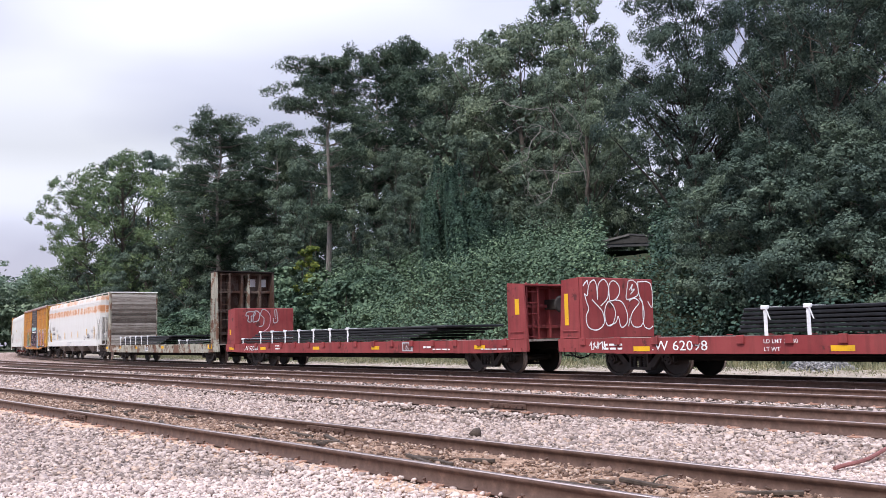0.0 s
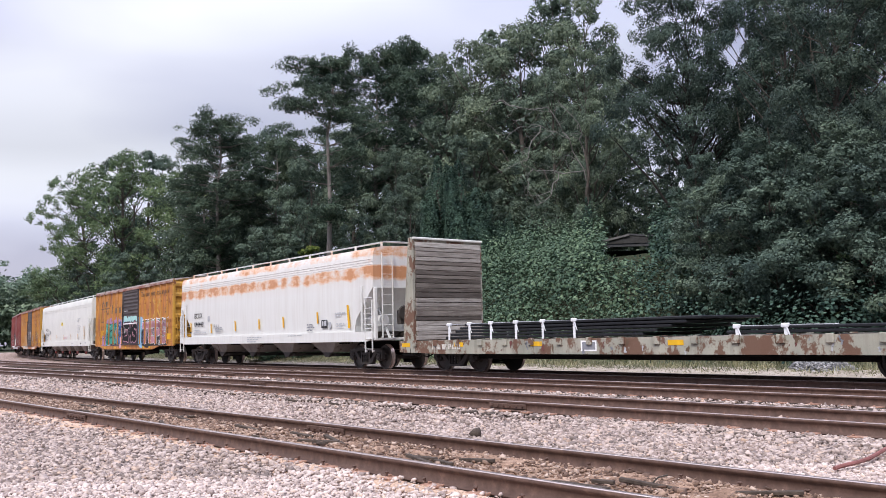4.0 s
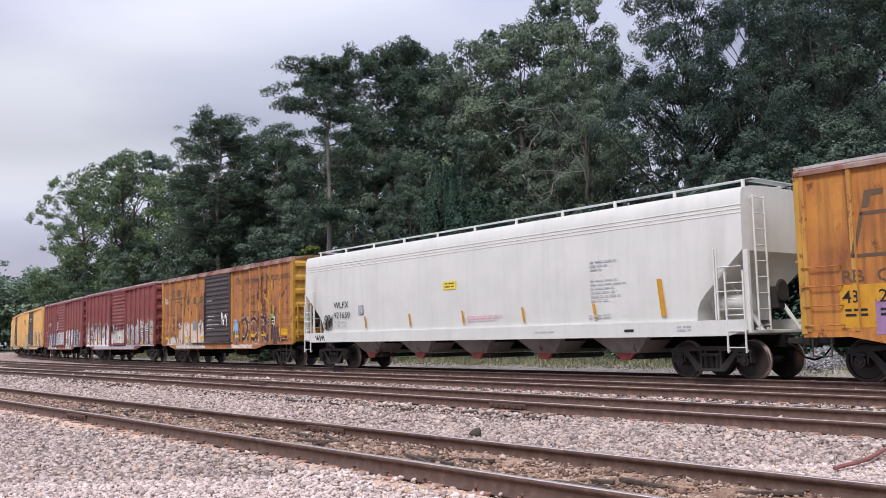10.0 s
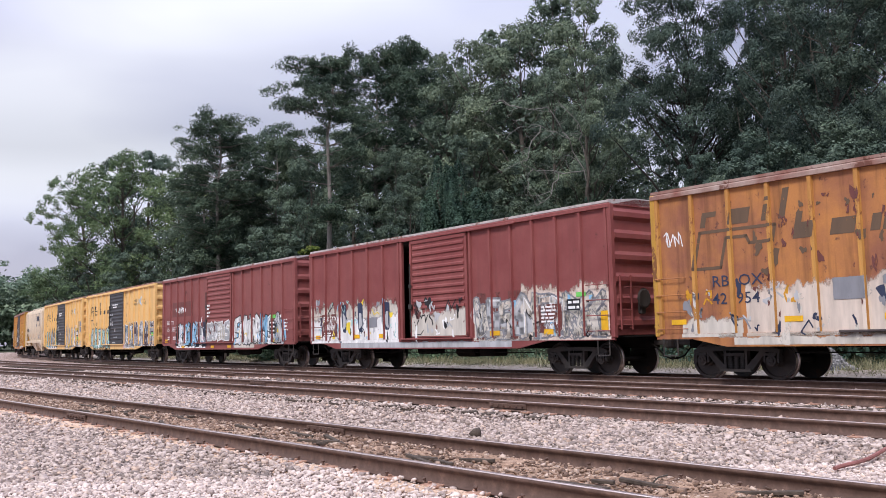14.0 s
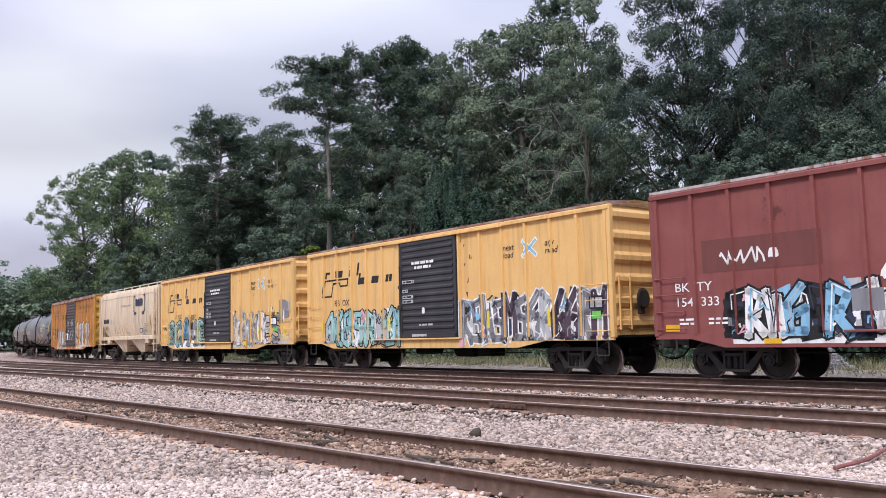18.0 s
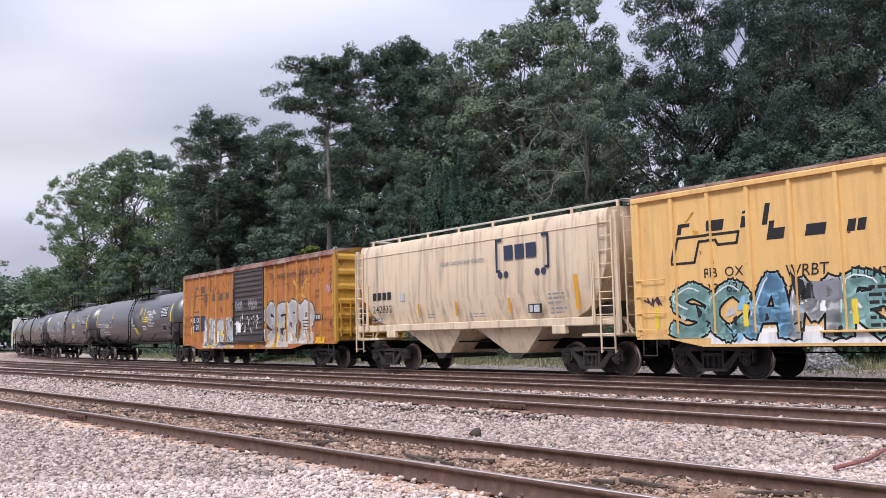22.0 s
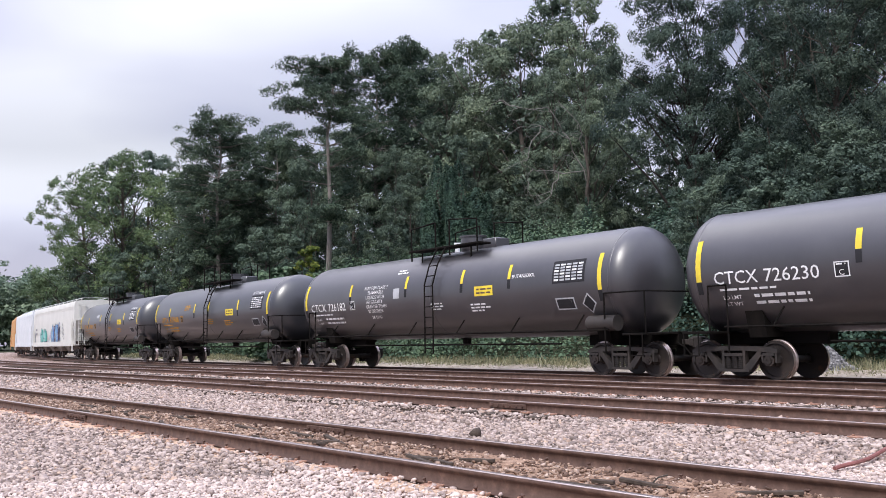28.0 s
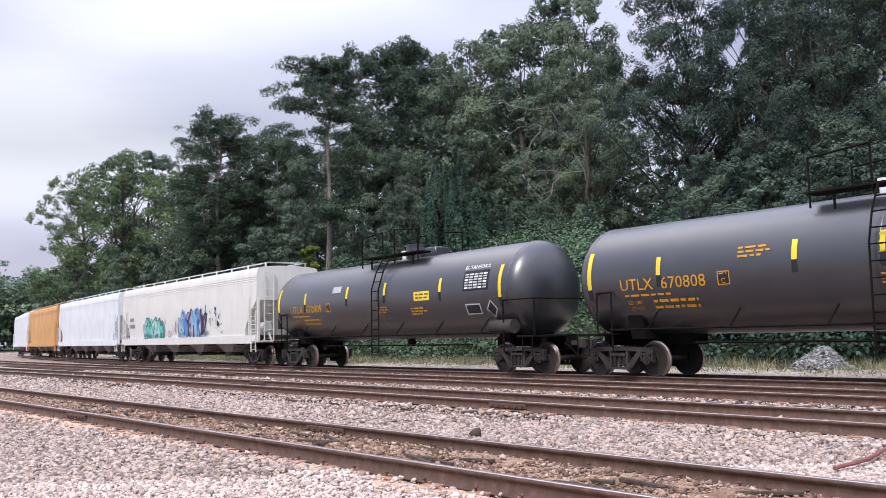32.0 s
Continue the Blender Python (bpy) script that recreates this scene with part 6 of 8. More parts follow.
# orange car with teal and pink lettering
car, pst, hf = boxcar(77.2, 93.0, M["orange_a"], M["door_dark"], M["roof_rust"], M["end_yellow"], "rust-stained orange boxcar with teal and pink graffiti and a dark door", (-1.41, 1.78), 0.22, rib=M["rib_orange"])
s = Side(car, -1.50, pst)
old_logo(s, -6.75, 2.55, "ghost", 1.22, 1.0)
s.text("RB  OX", -7.05, 2.03, 0.36, "ghost", 0, 1.15)
s.text("43   284", -7.05, 1.62, 0.36, "black", 0, 1.1)
s.rect(-7.1, -5.6, 1.12, 1.98, "amber", 0)
s.bars(-7.0, 1.5, (0.5, 0.5), "black")
s.bars(-6.3, 1.5, (0.6, 0.6), "black", seed=2)
s.smear(-6.4, -5.2, 0.98, 1.9, "lilac", 6, 0.2, 1)
s.rect(-5.5, -1.75, 0.96, 1.28, "plum", 1)
for i in range(7):
    s.poly(s.blob(-5.1 + i * 0.55, 2.42 + 0.12 * math.sin(i * 2.0), 0.6, 0.5, random.Random(i))(0), "lilac", 1)
s.throw(-5.45, -1.95, 1.05, 2.42, "UEKIS", ["teal", "teal", "teal", "aqua", "blue"], "black", 0.36, 41, "", "white")
s.rect(-3.25, -2.6, 1.72, 2.1, "grey", 9)
s.poly(s.blob(-2.05, 1.2, 0.5, 0.75, random.Random(4))(0), "pink", 6)
s.flecks(-2.2, -1.7, 1.6, 3.3, 14, ["white", "pink"], 7, 0.12)
s.tag(-5.0, -4.2, 0.98, 1.15, "white", 9)
s.text("The nationwide boxcar pool", 2.0, 3.78, 0.44, "ghost", 0.3, 1.0)
s.text("next", 3.3, 2.93, 0.26, "ghost", 0.2)
s.text("load", 3.3, 2.70, 0.26, "ghost", 0.2)
s.text("any", 6.3, 2.93, 0.26, "ghost", 0.2)
s.text("road", 6.3, 2.70, 0.26, "ghost", 0.2)
cross(s, 4.95, 3.05, 0.7, "fadeylw", "", 0)
s.poly(s.blob(2.0, 1.75, 0.9, 1.7, random.Random(5))(0), "sky", 1)
s.poly(s.blob(4.6, 1.66, 4.9, 1.55, random.Random(6), wob=0.05, sq=0.3)(0), "black", 1)
s.throw(2.35, 6.75, 1.08, 2.38, "TEPS", ["pink"], "white", 0.36, 43, "", "white", 0.05, 0.07)
for i in range(9):
    s.stroke([(2.3 + i * 0.52, 2.42 + 0.07 * (i % 2)), (2.85 + i * 0.52, 2.42 + 0.07 * ((i + 1) % 2))], 0.05, "white", 6)
s.flecks(2.4, 6.4, 1.1, 2.3, 16, ["white", "black", "teal", "grey"], 8, 0.16, 6)
s.tag(5.2, 6.3, 1.0, 1.3, "white", 10)
s.rect(6.75, 7.35, 1.3, 1.62, "mark", 8)
s.bars(6.2, 1.85, (0.4, 0.4), "white")
corner_marks(s, hf, 1)
s.done()
d = Side(car, -1.602, (), 0, "door_graffiti")
d.smear(-1.2, 1.6, 1.9, 2.75, "sky", 12, 0.3, 0, 0.5)
for i in range(3):
    d.poly(d.blob(-0.7 + i * 0.9, 2.5, 0.9, 0.5, random.Random(30 + i))(0), "aqua", 1)
d.throw(-1.2, 1.6, 1.2, 2.35, "EMS", ["black"], "pink", 0.30, 13, "plum", "", 0.1, 0.08)
d.stroke([(-1.2, 2.3), (1.6, 2.3)], 0.06, "white", 8)
d.flecks(-1.1, 1.5, 1.15, 2.2, 10, ["white", "pink", "lilac"], 14, 0.16, 8)
d.bars(-1.0, 3.1, (0.8,), "lgrey")
d.done()

# second orange car, peeling
car, pst, hf = boxcar(39.75, 55.2, M["orange_b"], M["door_dark"], M["roof_rust"], M["end_yellow"], "peeling orange boxcar with faded lettering and a dark louvred door", (-1.58, 1.5), 0.0, rib=M["rib_orange"])
s = Side(car, -1.50, pst)
old_logo(s, -6.6, 2.55, "ghost", 1.22, 1.0)
s.text("RB  OX", -6.15, 2.12, 0.36, "navy", 0, 1.1)
s.text("42  954", -6.15, 1.72, 0.36, "navy", 0, 1.1)
s.smear(-5.3, -1.7, 0.98, 2.25, "cream", 21, 0.14, 0, 0.35)
s.smear(-7.0, -5.4, 0.98, 1.55, "offwhite", 22, 0.12, 0, 0.5)
s.flecks(-6.9, -1.8, 1.0, 2.1, 90, ["grey", "brown", "lgrey", "navy", "amber", "offwhite"], 23, 0.16)
s.flecks(-5.2, -2.0, 2.1, 3.9, 60, ["brown", "ghost"], 24, 0.13)
s.tag(-7.4, -6.9, 3.1, 3.5, "white", 25)
s.rect(-3.3, -2.6, 1.7, 2.15, "grey", 8)
s.text("The nationwide boxcar pool", 1.9, 3.68, 0.46, "ghost", 0.3, 1.05)
s.text("next", 3.5, 2.98, 0.30, "ghost", 0.2)
s.text("load", 3.5, 2.72, 0.30, "ghost", 0.2)
cross(s, 5.2, 3.0, 0.75, "fadeylw", "", 0)
s.throw(2.4, 5.3, 1.12, 2.2, "OCR", ["brown"], "cream", 0.13, 26, "", "", 0.05, 0.13)
s.poly(s.blob(2.0, 1.6, 0.5, 0.8, random.Random(27))(0), "sky", 5)
s.flecks(1.7, 5.4, 1.05, 2.2, 110, ["brown", "ghost", "lgrey", "grey", "amber", "brown"], 28, 0.15, 4)
s.flecks(4.5, 7.3, 1.6, 3.9, 70, ["brown", "ghost", "brown"], 29, 0.13, 3)
s.rect(6.55, 7.2, 1.34, 1.62, "mark", 8)
s.rect(5.45, 6.05, 1.72, 2.12, "offwhite", 8)
s.bars(5.5, 2.05, (0.5, 0.5, 0.4), "black", 0.08, 0.13, 10)
s.rect(5.6, 5.9, 2.14, 2.24, "green", 9)
s.flecks(5.3, 6.4, 1.0, 1.62, 26, ["navy", "navy", "plum"], 33, 0.2, 6)
s.tag(6.4, 7.2, 1.02, 1.28, "navy", 34, 0.05)
s.flecks(4.1, 5.2, 2.6, 3.9, 26, ["brown"], 35, 0.24, 7)
s.flecks(3.6, 5.4, 1.2, 2.4, 26, ["brown", "plum"], 36, 0.22, 5)
for x in (-7.3, -4.4, -2.3, 1.9, 3.6, 4.7):
    s.rect(x, x + 0.42, 1.28 + 0.04 * (x > 4), 1.40, "mark", 9)
s.smear(1.6, 5.0, 0.80, 1.04, "cream", 30, 0.12, 0, 0.5)
s.smear(-6.0, -1.6, 0.80, 1.04, "offwhite", 31, 0.12, 0, 0.5)
s.done()
d = Side(car, -1.602, (), 0, "door_graffiti")
d.flecks(0.55, 1.25, 1.9, 2.5, 26, ["white", "offwhite"], 32, 0.13)
d.bars(-1.1, 2.35, (0.8, 0.5), "lgrey", 0.05, 0.16)
d.bars(-1.2, 1.95, (1.5, 0.9), "lgrey", 0.05, 0.18)
d.bars(-1.2, 3.1, (0.6,), "lgrey")
d.done()

# two dark red cars
car, pst, hf = boxcar(22.95, 38.45, M["brown_a"], M["brown_a"], M["roof_rust"], M["brown_a"], "dark red boxcar with torn white primer and a half-open door", (-1.0, 2.0), 0.60, 7, 4.45, 0.74, M["brown_a"])
s = Side(car, -1.50, pst)
s.smear(-7.65, -1.75, 0.96, 2.75, "offwhite", 51, 0.11, 0, 0.45)
s.smear(-7.65, -1.75, 0.96, 2.0, "white", 52, 0.13, 1, 0.4)
s.flecks(-7.5, -1.9, 1.0, 2.5, 110, ["grey", "navy", "lgrey", "aqua", "sky", "brown", "black", "ylw"], 53, 0.15)
for x in (-5.3, -4.2, -2.5):
    s.poly(s.blob(x, 1.9, 0.34, 1.0, random.Random(int(x * 10)), wob=0.1)(0), "navy", 5)
    s.poly(s.blob(x, 1.75, 0.2, 0.5, random.Random(int(x * 11)), wob=0.2)(0), "lgrey", 6)
s.rect(-6.95, -5.75, 1.2, 2.05, "brown", 7)
s.text("BK  TY", -6.7, 1.78, 0.26, "white", 0, 1.1, 8)
s.text("150991", -6.75, 1.46, 0.26, "white", 0, 1.1, 8)
s.bars(-6.7, 1.36, (0.5, 0.6), "white", 0.045, 0.09, 8)
s.rect(-3.7, -3.1, 1.5, 1.85, "grey", 8)
s.smear(2.2, 4.6, 0.96, 2.2, "offwhite", 54, 0.22, 0, 0.7)
s.smear(4.3, 7.65, 0.96, 2.6, "cream", 55, 0.2, 0, 0.3)
for a, b in ((2.35, 2.75), (3.1, 3.4), (3.75, 4.3)):
    s.rect(a, b, 1.0, 2.4, "brown", 2)
s.wild(2.3, 7.5, 1.1, 2.2, ["cream", "offwhite", "lgrey", "white"], "grey", 56, 8)
s.flecks(2.3, 7.5, 1.0, 2.1, 50, ["grey", "lgrey", "black", "sky"], 57, 0.14, 8)
s.rect(5.0, 5.9, 1.15, 1.95, "brown", 9)
s.bars(5.1, 1.9, (0.6, 0.6, 0.6, 0.5, 0.5), "white", 0.05, 0.1, 10)
s.tag(5.0, 5.9, 1.2, 1.35, "white", 58)
s.rect(6.1, 6.65, 1.75, 2.05, "black", 10)
s.bars(6.15, 2.0, (0.4, 0.4), "white", 0.07, 0.14, 11)
s.rect(6.45, 6.8, 2.1, 2.22, "green", 10)
s.rect(7.3, 7.6, 1.2, 1.7, "mark", 10)
for x in (-7.4, -4.6, -3.0, 3.0, 5.2):
    s.rect(x, x + 0.36, 1.12, 1.26, "mark", 10)
s.smear(-5.5, 5.0, 0.78, 1.0, "lgrey", 59, 0.15, 0, 0.3)
s.done()
d = Side(car, -1.602, (), 0, "door_graffiti")
d.smear(-0.9, 1.9, 1.15, 2.25, "offwhite", 60, 0.1, 0, 0.6)
d.flecks(-0.9, 1.9, 1.2, 2.3, 60, ["brown", "white", "lgrey", "black"], 61, 0.17)
d.done()

car, pst, hf = boxcar(6.15, 21.7, M["brown_b"], M["brown_b"], M["roof_rust"], M["brown_b"], "dull red boxcar with white and blue graffiti along its lower side", (-1.50, 1.5), 0.0, 7, 4.42, 0.74, M["brown_b"])
s = Side(car, -1.50, pst)
s.rect(-6.4, -3.5, 2.45, 3.2, "panel", 0)
s.tag(-5.9, -4.8, 2.62, 2.95, "white", 71, 0.05)
s.poly(s.blob(-4.6, 2.78, 0.22, 0.22, random.Random(3))(0), "white", 4)
s.text("BK  TY", -7.2, 2.05, 0.30, "white", 0, 1.15)
s.text("154  333", -7.2, 1.70, 0.30, "white", 0, 1.15)
s.bars(-7.1, 1.42, (0.5, 0.5), "white")
s.bars(-6.3, 1.42, (0.5, 0.5), "white", seed=4)
s.rect(-7.5, -7.1, 1.12, 1.28, "mark", 8)
s.smear(-5.8, -1.7, 0.82, 1.9, "white", 72, 0.16, 0, 0.45)
s.wild(-5.8, -1.6, 0.98, 2.05, ["navy", "lgrey", "white", "black", "sky", "white"], "black", 73, 7)
s.flecks(-5.8, -1.7, 1.0, 2.2, 40, ["white", "pink", "sky"], 74, 0.14, 8)
s.rect(-2.95, -2.3, 1.45, 1.9, "grey", 9)
s.smear(1.7, 6.7, 0.82, 1.85, "offwhite", 75, 0.2, 0, 0.5)
s.wild(1.8, 6.7, 1.0, 2.2, ["white", "white", "sky", "white", "lgrey", "white"], "black", 76, 7)
s.flecks(1.8, 6.8, 0.85, 1.7, 40, ["ylw", "sky", "grey"], 77, 0.12, 8)
s.rect(5.35, 5.95, 1.4, 1.95, "black", 9)
s.bars(5.4, 1.9, (0.45, 0.45, 0.45), "white", 0.07, 0.17, 10)
s.rect(5.6, 5.95, 2.05, 2.2, "green", 9)
s.bars(6.7, 2.0, (0.3, 0.35, 0.3, 0.35), "white", 0.06, 0.14)
for x in (-4.9, -1.0, 1.0, 4.2):
    s.rect(x, x + 0.4, 0.82, 0.93, "mark", 9)
s.done()
d = Side(car, -1.602, (), 0, "door_graffiti")
d.smear(-1.35, 1.35, 1.2, 2.05, "offwhite", 78, 0.15, 0, 0.3)
d.wild(-1.3, 1.3, 1.25, 2.0, ["offwhite", "lgrey", "brown"], "white", 79, 5)
d.flecks(-1.3, 1.3, 1.2, 2.0, 30, ["brown", "white"], 80, 0.14, 8)
d.bars(-1.35, 2.9, (0.35, 0.3, 0.4, 0.3), "white", 0.09, 0.17)
d.done()


def yellow_car(lo, hi, mat, number, label, seed):
    car, pst, hf = boxcar(lo, hi, mat, M["door_black"], M["roof_rust"], mat, label, (-1.50, 1.55), 0.0, 7, 4.42, 0.76, mat)
    s = Side(car, -1.50, pst)
    old_logo(s, -6.72, 2.72, "black", 1.05, 0.72, 0.17)
    s.text("RB  OX", -5.88, 2.34, 0.32, "black", 0, 1.0)
    s.text(number, -5.80, 1.98, 0.32, "black", 0, 1.0)
    s.text("next", 3.68, 3.58, 0.26, "black", 0.2, 1.0)
    s.text("load", 3.68, 3.36, 0.26, "black", 0.2, 1.0)
    s.text("any", 5.42, 3.58, 0.26, "black", 0.2, 1.0)
    s.text("road", 5.42, 3.36, 0.26, "black", 0.2, 1.0)
    cross(s, 4.80, 3.58, 0.27, "sky", "white")
    d = Side(car, -1.602, (), 0, "door_marking")
    d.bars(-0.75, 3.6, (1.2,), "white", 0.09, 0.15)
    d.bars(-0.6, 3.45, (0.9,), "white", 0.09, 0.15)
    for z, w in ((2.9, 0.65), (2.6, 0.3), (2.4, 0.6), (2.25, 0.6)):
        d.rect(-1.3, -1.3 + w, z, z + 0.11, "lgrey", 1)
        d.bars(-1.25, z + 0.085, (w - 0.1,), "black", 0.06, 0.1, 3)
    d.poly(d.blob(-0.15, 1.98, 0.16, 0.2, random.Random(2), wob=0)(0), "white", 1)
    d.bars(-0.4, 1.55, (0.8,), "lgrey", 0.06)
    d.rect(-0.8, 0.0, 1.14, 1.22, "lgrey", 1)
    d.done("white stencilled markings")
    return car, s, hf


car, s, hf = yellow_car(-10.8, 4.85, M["yellow_a"], "32  691", "bright yellow boxcar with a black door and aqua and dark graffiti", 1)
s.wild(-6.5, -1.6, 0.86, 2.15, ["aqua", "aqua", "white", "lgrey", "sky"], "black", 91, 9)
s.flecks(-6.4, -1.7, 0.9, 2.0, 50, ["white", "black", "aqua", "pink"], 92, 0.16, 8)
s.flecks(-6.0, -2.0, 0.9, 1.5, 30, ["aqua", "white"], 93, 0.2, 5)
s.wild(1.7, 7.6, 0.90, 2.3, ["grey", "plum", "grey", "lgrey", "plum", "navy"], "white", 94, 9)
s.flecks(1.7, 7.6, 0.9, 2.3, 60, ["black", "white", "pink", "sky", "grey"], 95, 0.17, 8)
for x in (-6.75, -2.3, 2.9, 5.45):
    s.rect(x, x + 0.12, 1.35, 1.85, "ylw", 11)
s.rect(7.0, 7.5, 1.75, 2.1, "black", 11)
s.bars(7.05, 2.05, (0.4,), "lgrey", 0.25, 0.1, 12)
s.rect(7.1, 7.4, 1.5, 1.7, "green", 11)
s.flecks(1.7, 2.2, 2.2, 4.1, 12, ["ghost", "brown"], 96, 0.10)
s.done()
car, s, hf = yellow_car(-27.7, -12.0, M["yellow_b"], "32  637", "bright yellow boxcar with a black door and pale blue bubble graffiti", 2)
s.smear(-6.4, -1.6, 0.82, 1.25, "white", 101, 0.2, 0, 0.3)
s.throw(-6.8, -1.7, 0.92, 2.25, "SCAMR", ["aqua", "aqua", "sky", "lgrey", "aqua"], "black", 0.33, 102, "", "white")
s.flecks(-6.6, -2.4, 0.95, 2.0, 40, ["black", "white", "lgrey", "sky"], 103, 0.16, 8)
s.text("WRBT", -3.85, 2.24, 0.36, "black", 0.1, 0.95)
s.text("LDLMT", -2.45, 2.12, 0.28, "black", 0.1, 0.9)
s.tag(-7.6, -7.1, 1.75, 1.95, "plum", 106, 0.04)
s.bars(-2.1, 1.95, (0.4, 0.4, 0.45, 0.5, 0.35, 0.5, 0.5), "black", 0.07, 0.15)
s.rect(-3.3, -2.6, 1.7, 2.1, "grey", 10)
s.smear(1.7, 7.4, 0.82, 1.6, "offwhite", 107, 0.15, 0, 0.6)
s.wild(1.8, 5.2, 0.95, 2.3, ["offwhite", "lgrey", "white", "cream"], "grey", 108, 6)
s.flecks(1.7, 7.4, 0.9, 2.5, 130, ["white", "black", "amber", "brown", "ylw", "lgrey", "grey"], 109, 0.16, 8)
s.poly(s.blob(6.9, 2.35, 0.9, 0.8, random.Random(110))(0), "grey", 8)
s.tag(6.5, 7.3, 2.1, 2.6, "black", 111, 0.04)
s.throw(4.9, 6.7, 0.95, 2.2, "ES", ["white", "lgrey"], "black", 0.24, 112)
for x in (-7.3, -4.9, -2.45, 2.2, 4.6, 6.9):
    s.rect(x, x + 0.12, 1.2, 1.7, "ylw", 11)
s.rect(5.7, 6.3, 1.75, 2.1, "black", 11)
s.bars(5.75, 2.05, (0.5,), "white", 0.25, 0.1, 12)
s.rect(5.9, 6.3, 1.5, 1.65, "green", 11)
s.flecks(-6.5, 7.0, 2.5, 4.1, 18, ["amber", "ghost"], 113, 0.09)
s.done()

# deep orange car with white letters
car, pst, hf = boxcar(-57.5, -41.95, M["orange_c"], M["door_dark"], M["roof_rust"], M["end_yellow"], "rusty orange boxcar with white bubble graffiti and a dark louvred door", (-1.45, 1.68), 0.0, rib=M["rib_orange"])
s = Side(car, -1.50, pst)
old_logo(s, -6.5, 2.6, "ghost", 1.15, 0.95)
s.rect(-6.85, -5.0, 1.62, 2.4, "navy", 1)
s.text("RB  OX", -6.75, 2.08, 0.34, "white", 0, 1.1, 7)
s.text("34  705", -6.75, 1.72, 0.34, "white", 0, 1.1, 7)
s.smear(-5.2, -1.5, 0.82, 2.35, "offwhite", 121, 0.13, 0, 0.3)
s.wild(-5.0, -1.7, 0.98, 2.1, ["white", "offwhite", "lgrey"], "grey", 122, 6)
s.flecks(-5.1, -1.6, 0.95, 2.0, 50, ["black", "grey", "ylw", "sky"], 123, 0.15, 8)
s.rect(-3.4, -2.75, 1.68, 2.1, "lgrey", 10)
s.rect(-6.7, -6.5, 1.45, 1.8, "ylw", 8)
s.flecks(-5.0, -1.6, 2.3, 3.8, 40, ["brown", "ghost"], 124, 0.1)
s.text("The nationwide boxcar pool", 2.0, 3.7, 0.40, "ghost", 0.3, 1.05)
cross(s, 4.9, 3.05, 0.6, "fadeylw", "", 0)
s.throw(1.75, 5.95, 1.0, 2.7, "SERP", ["white"], "black", 0.46, 125, "", "", 0.04)
s.smear(1.8, 6.0, 0.82, 1.5, "offwhite", 126, 0.15, 4, 0.4)
s.flecks(1.9, 5.8, 0.95, 1.8, 90, ["brown", "ghost", "black", "ylw", "amber"], 127, 0.14, 8)
s.rect(5.1, 5.85, 1.2, 1.95, "cream", 10)
s.bars(5.15, 1.9, (0.6, 0.6, 0.6, 0.5), "black", 0.05, 0.12, 11)
s.rect(6.15, 6.75, 1.85, 2.1, "black", 10)
s.bars(6.2, 2.06, (0.5,), "lgrey", 0.16, 0.1, 11)
s.rect(6.2, 6.9, 0.98, 1.22, "mark", 10)
s.text("any", 6.15, 2.95, 0.24, "ghost", 0.2)
s.text("road", 6.15, 2.74, 0.24, "ghost", 0.2)
s.tag(6.9, 7.5, 2.9, 3.2, "pink", 128)
for x in (-4.6, -2.3, 0.2, 2.4, 4.0):
    s.rect(x, x + 0.42, 0.83, 0.94, "mark", 9)
s.done()
d = Side(car, -1.602, (), 0, "door_graffiti")
for k in range(3):
    d.tag(-1.2, -0.4, 2.45 + 0.1 * k, 2.75 + 0.1 * k, "lgrey", 129 + k, 0.016)
    d.tag(0.2, 1.1, 2.45 + 0.1 * k, 2.8 + 0.1 * k, "lgrey", 139 + k, 0.016)
d.flecks(-1.2, 1.3, 1.5, 2.2, 50, ["white", "lgrey"], 131, 0.11)
d.smear(-1.1, -0.6, 1.5, 2.2, "white", 132, 0.1, 1)
d.done()


# ---- covered hopper cars ----
def loft(b, rings):
    k = len(rings[0])
    vs = [p for r in rings for p in r]
    fs = [(j * k + i, j * k + (i + 1) % k, (j + 1) * k + (i + 1) % k, (j + 1) * k + i) for j in range(len(rings) - 1) for i in range(k)]
    fs += [tuple(range(k))[::-1], tuple(range((len(rings) - 1) * k, len(rings) * k))]
    return b.add(vs, fs)


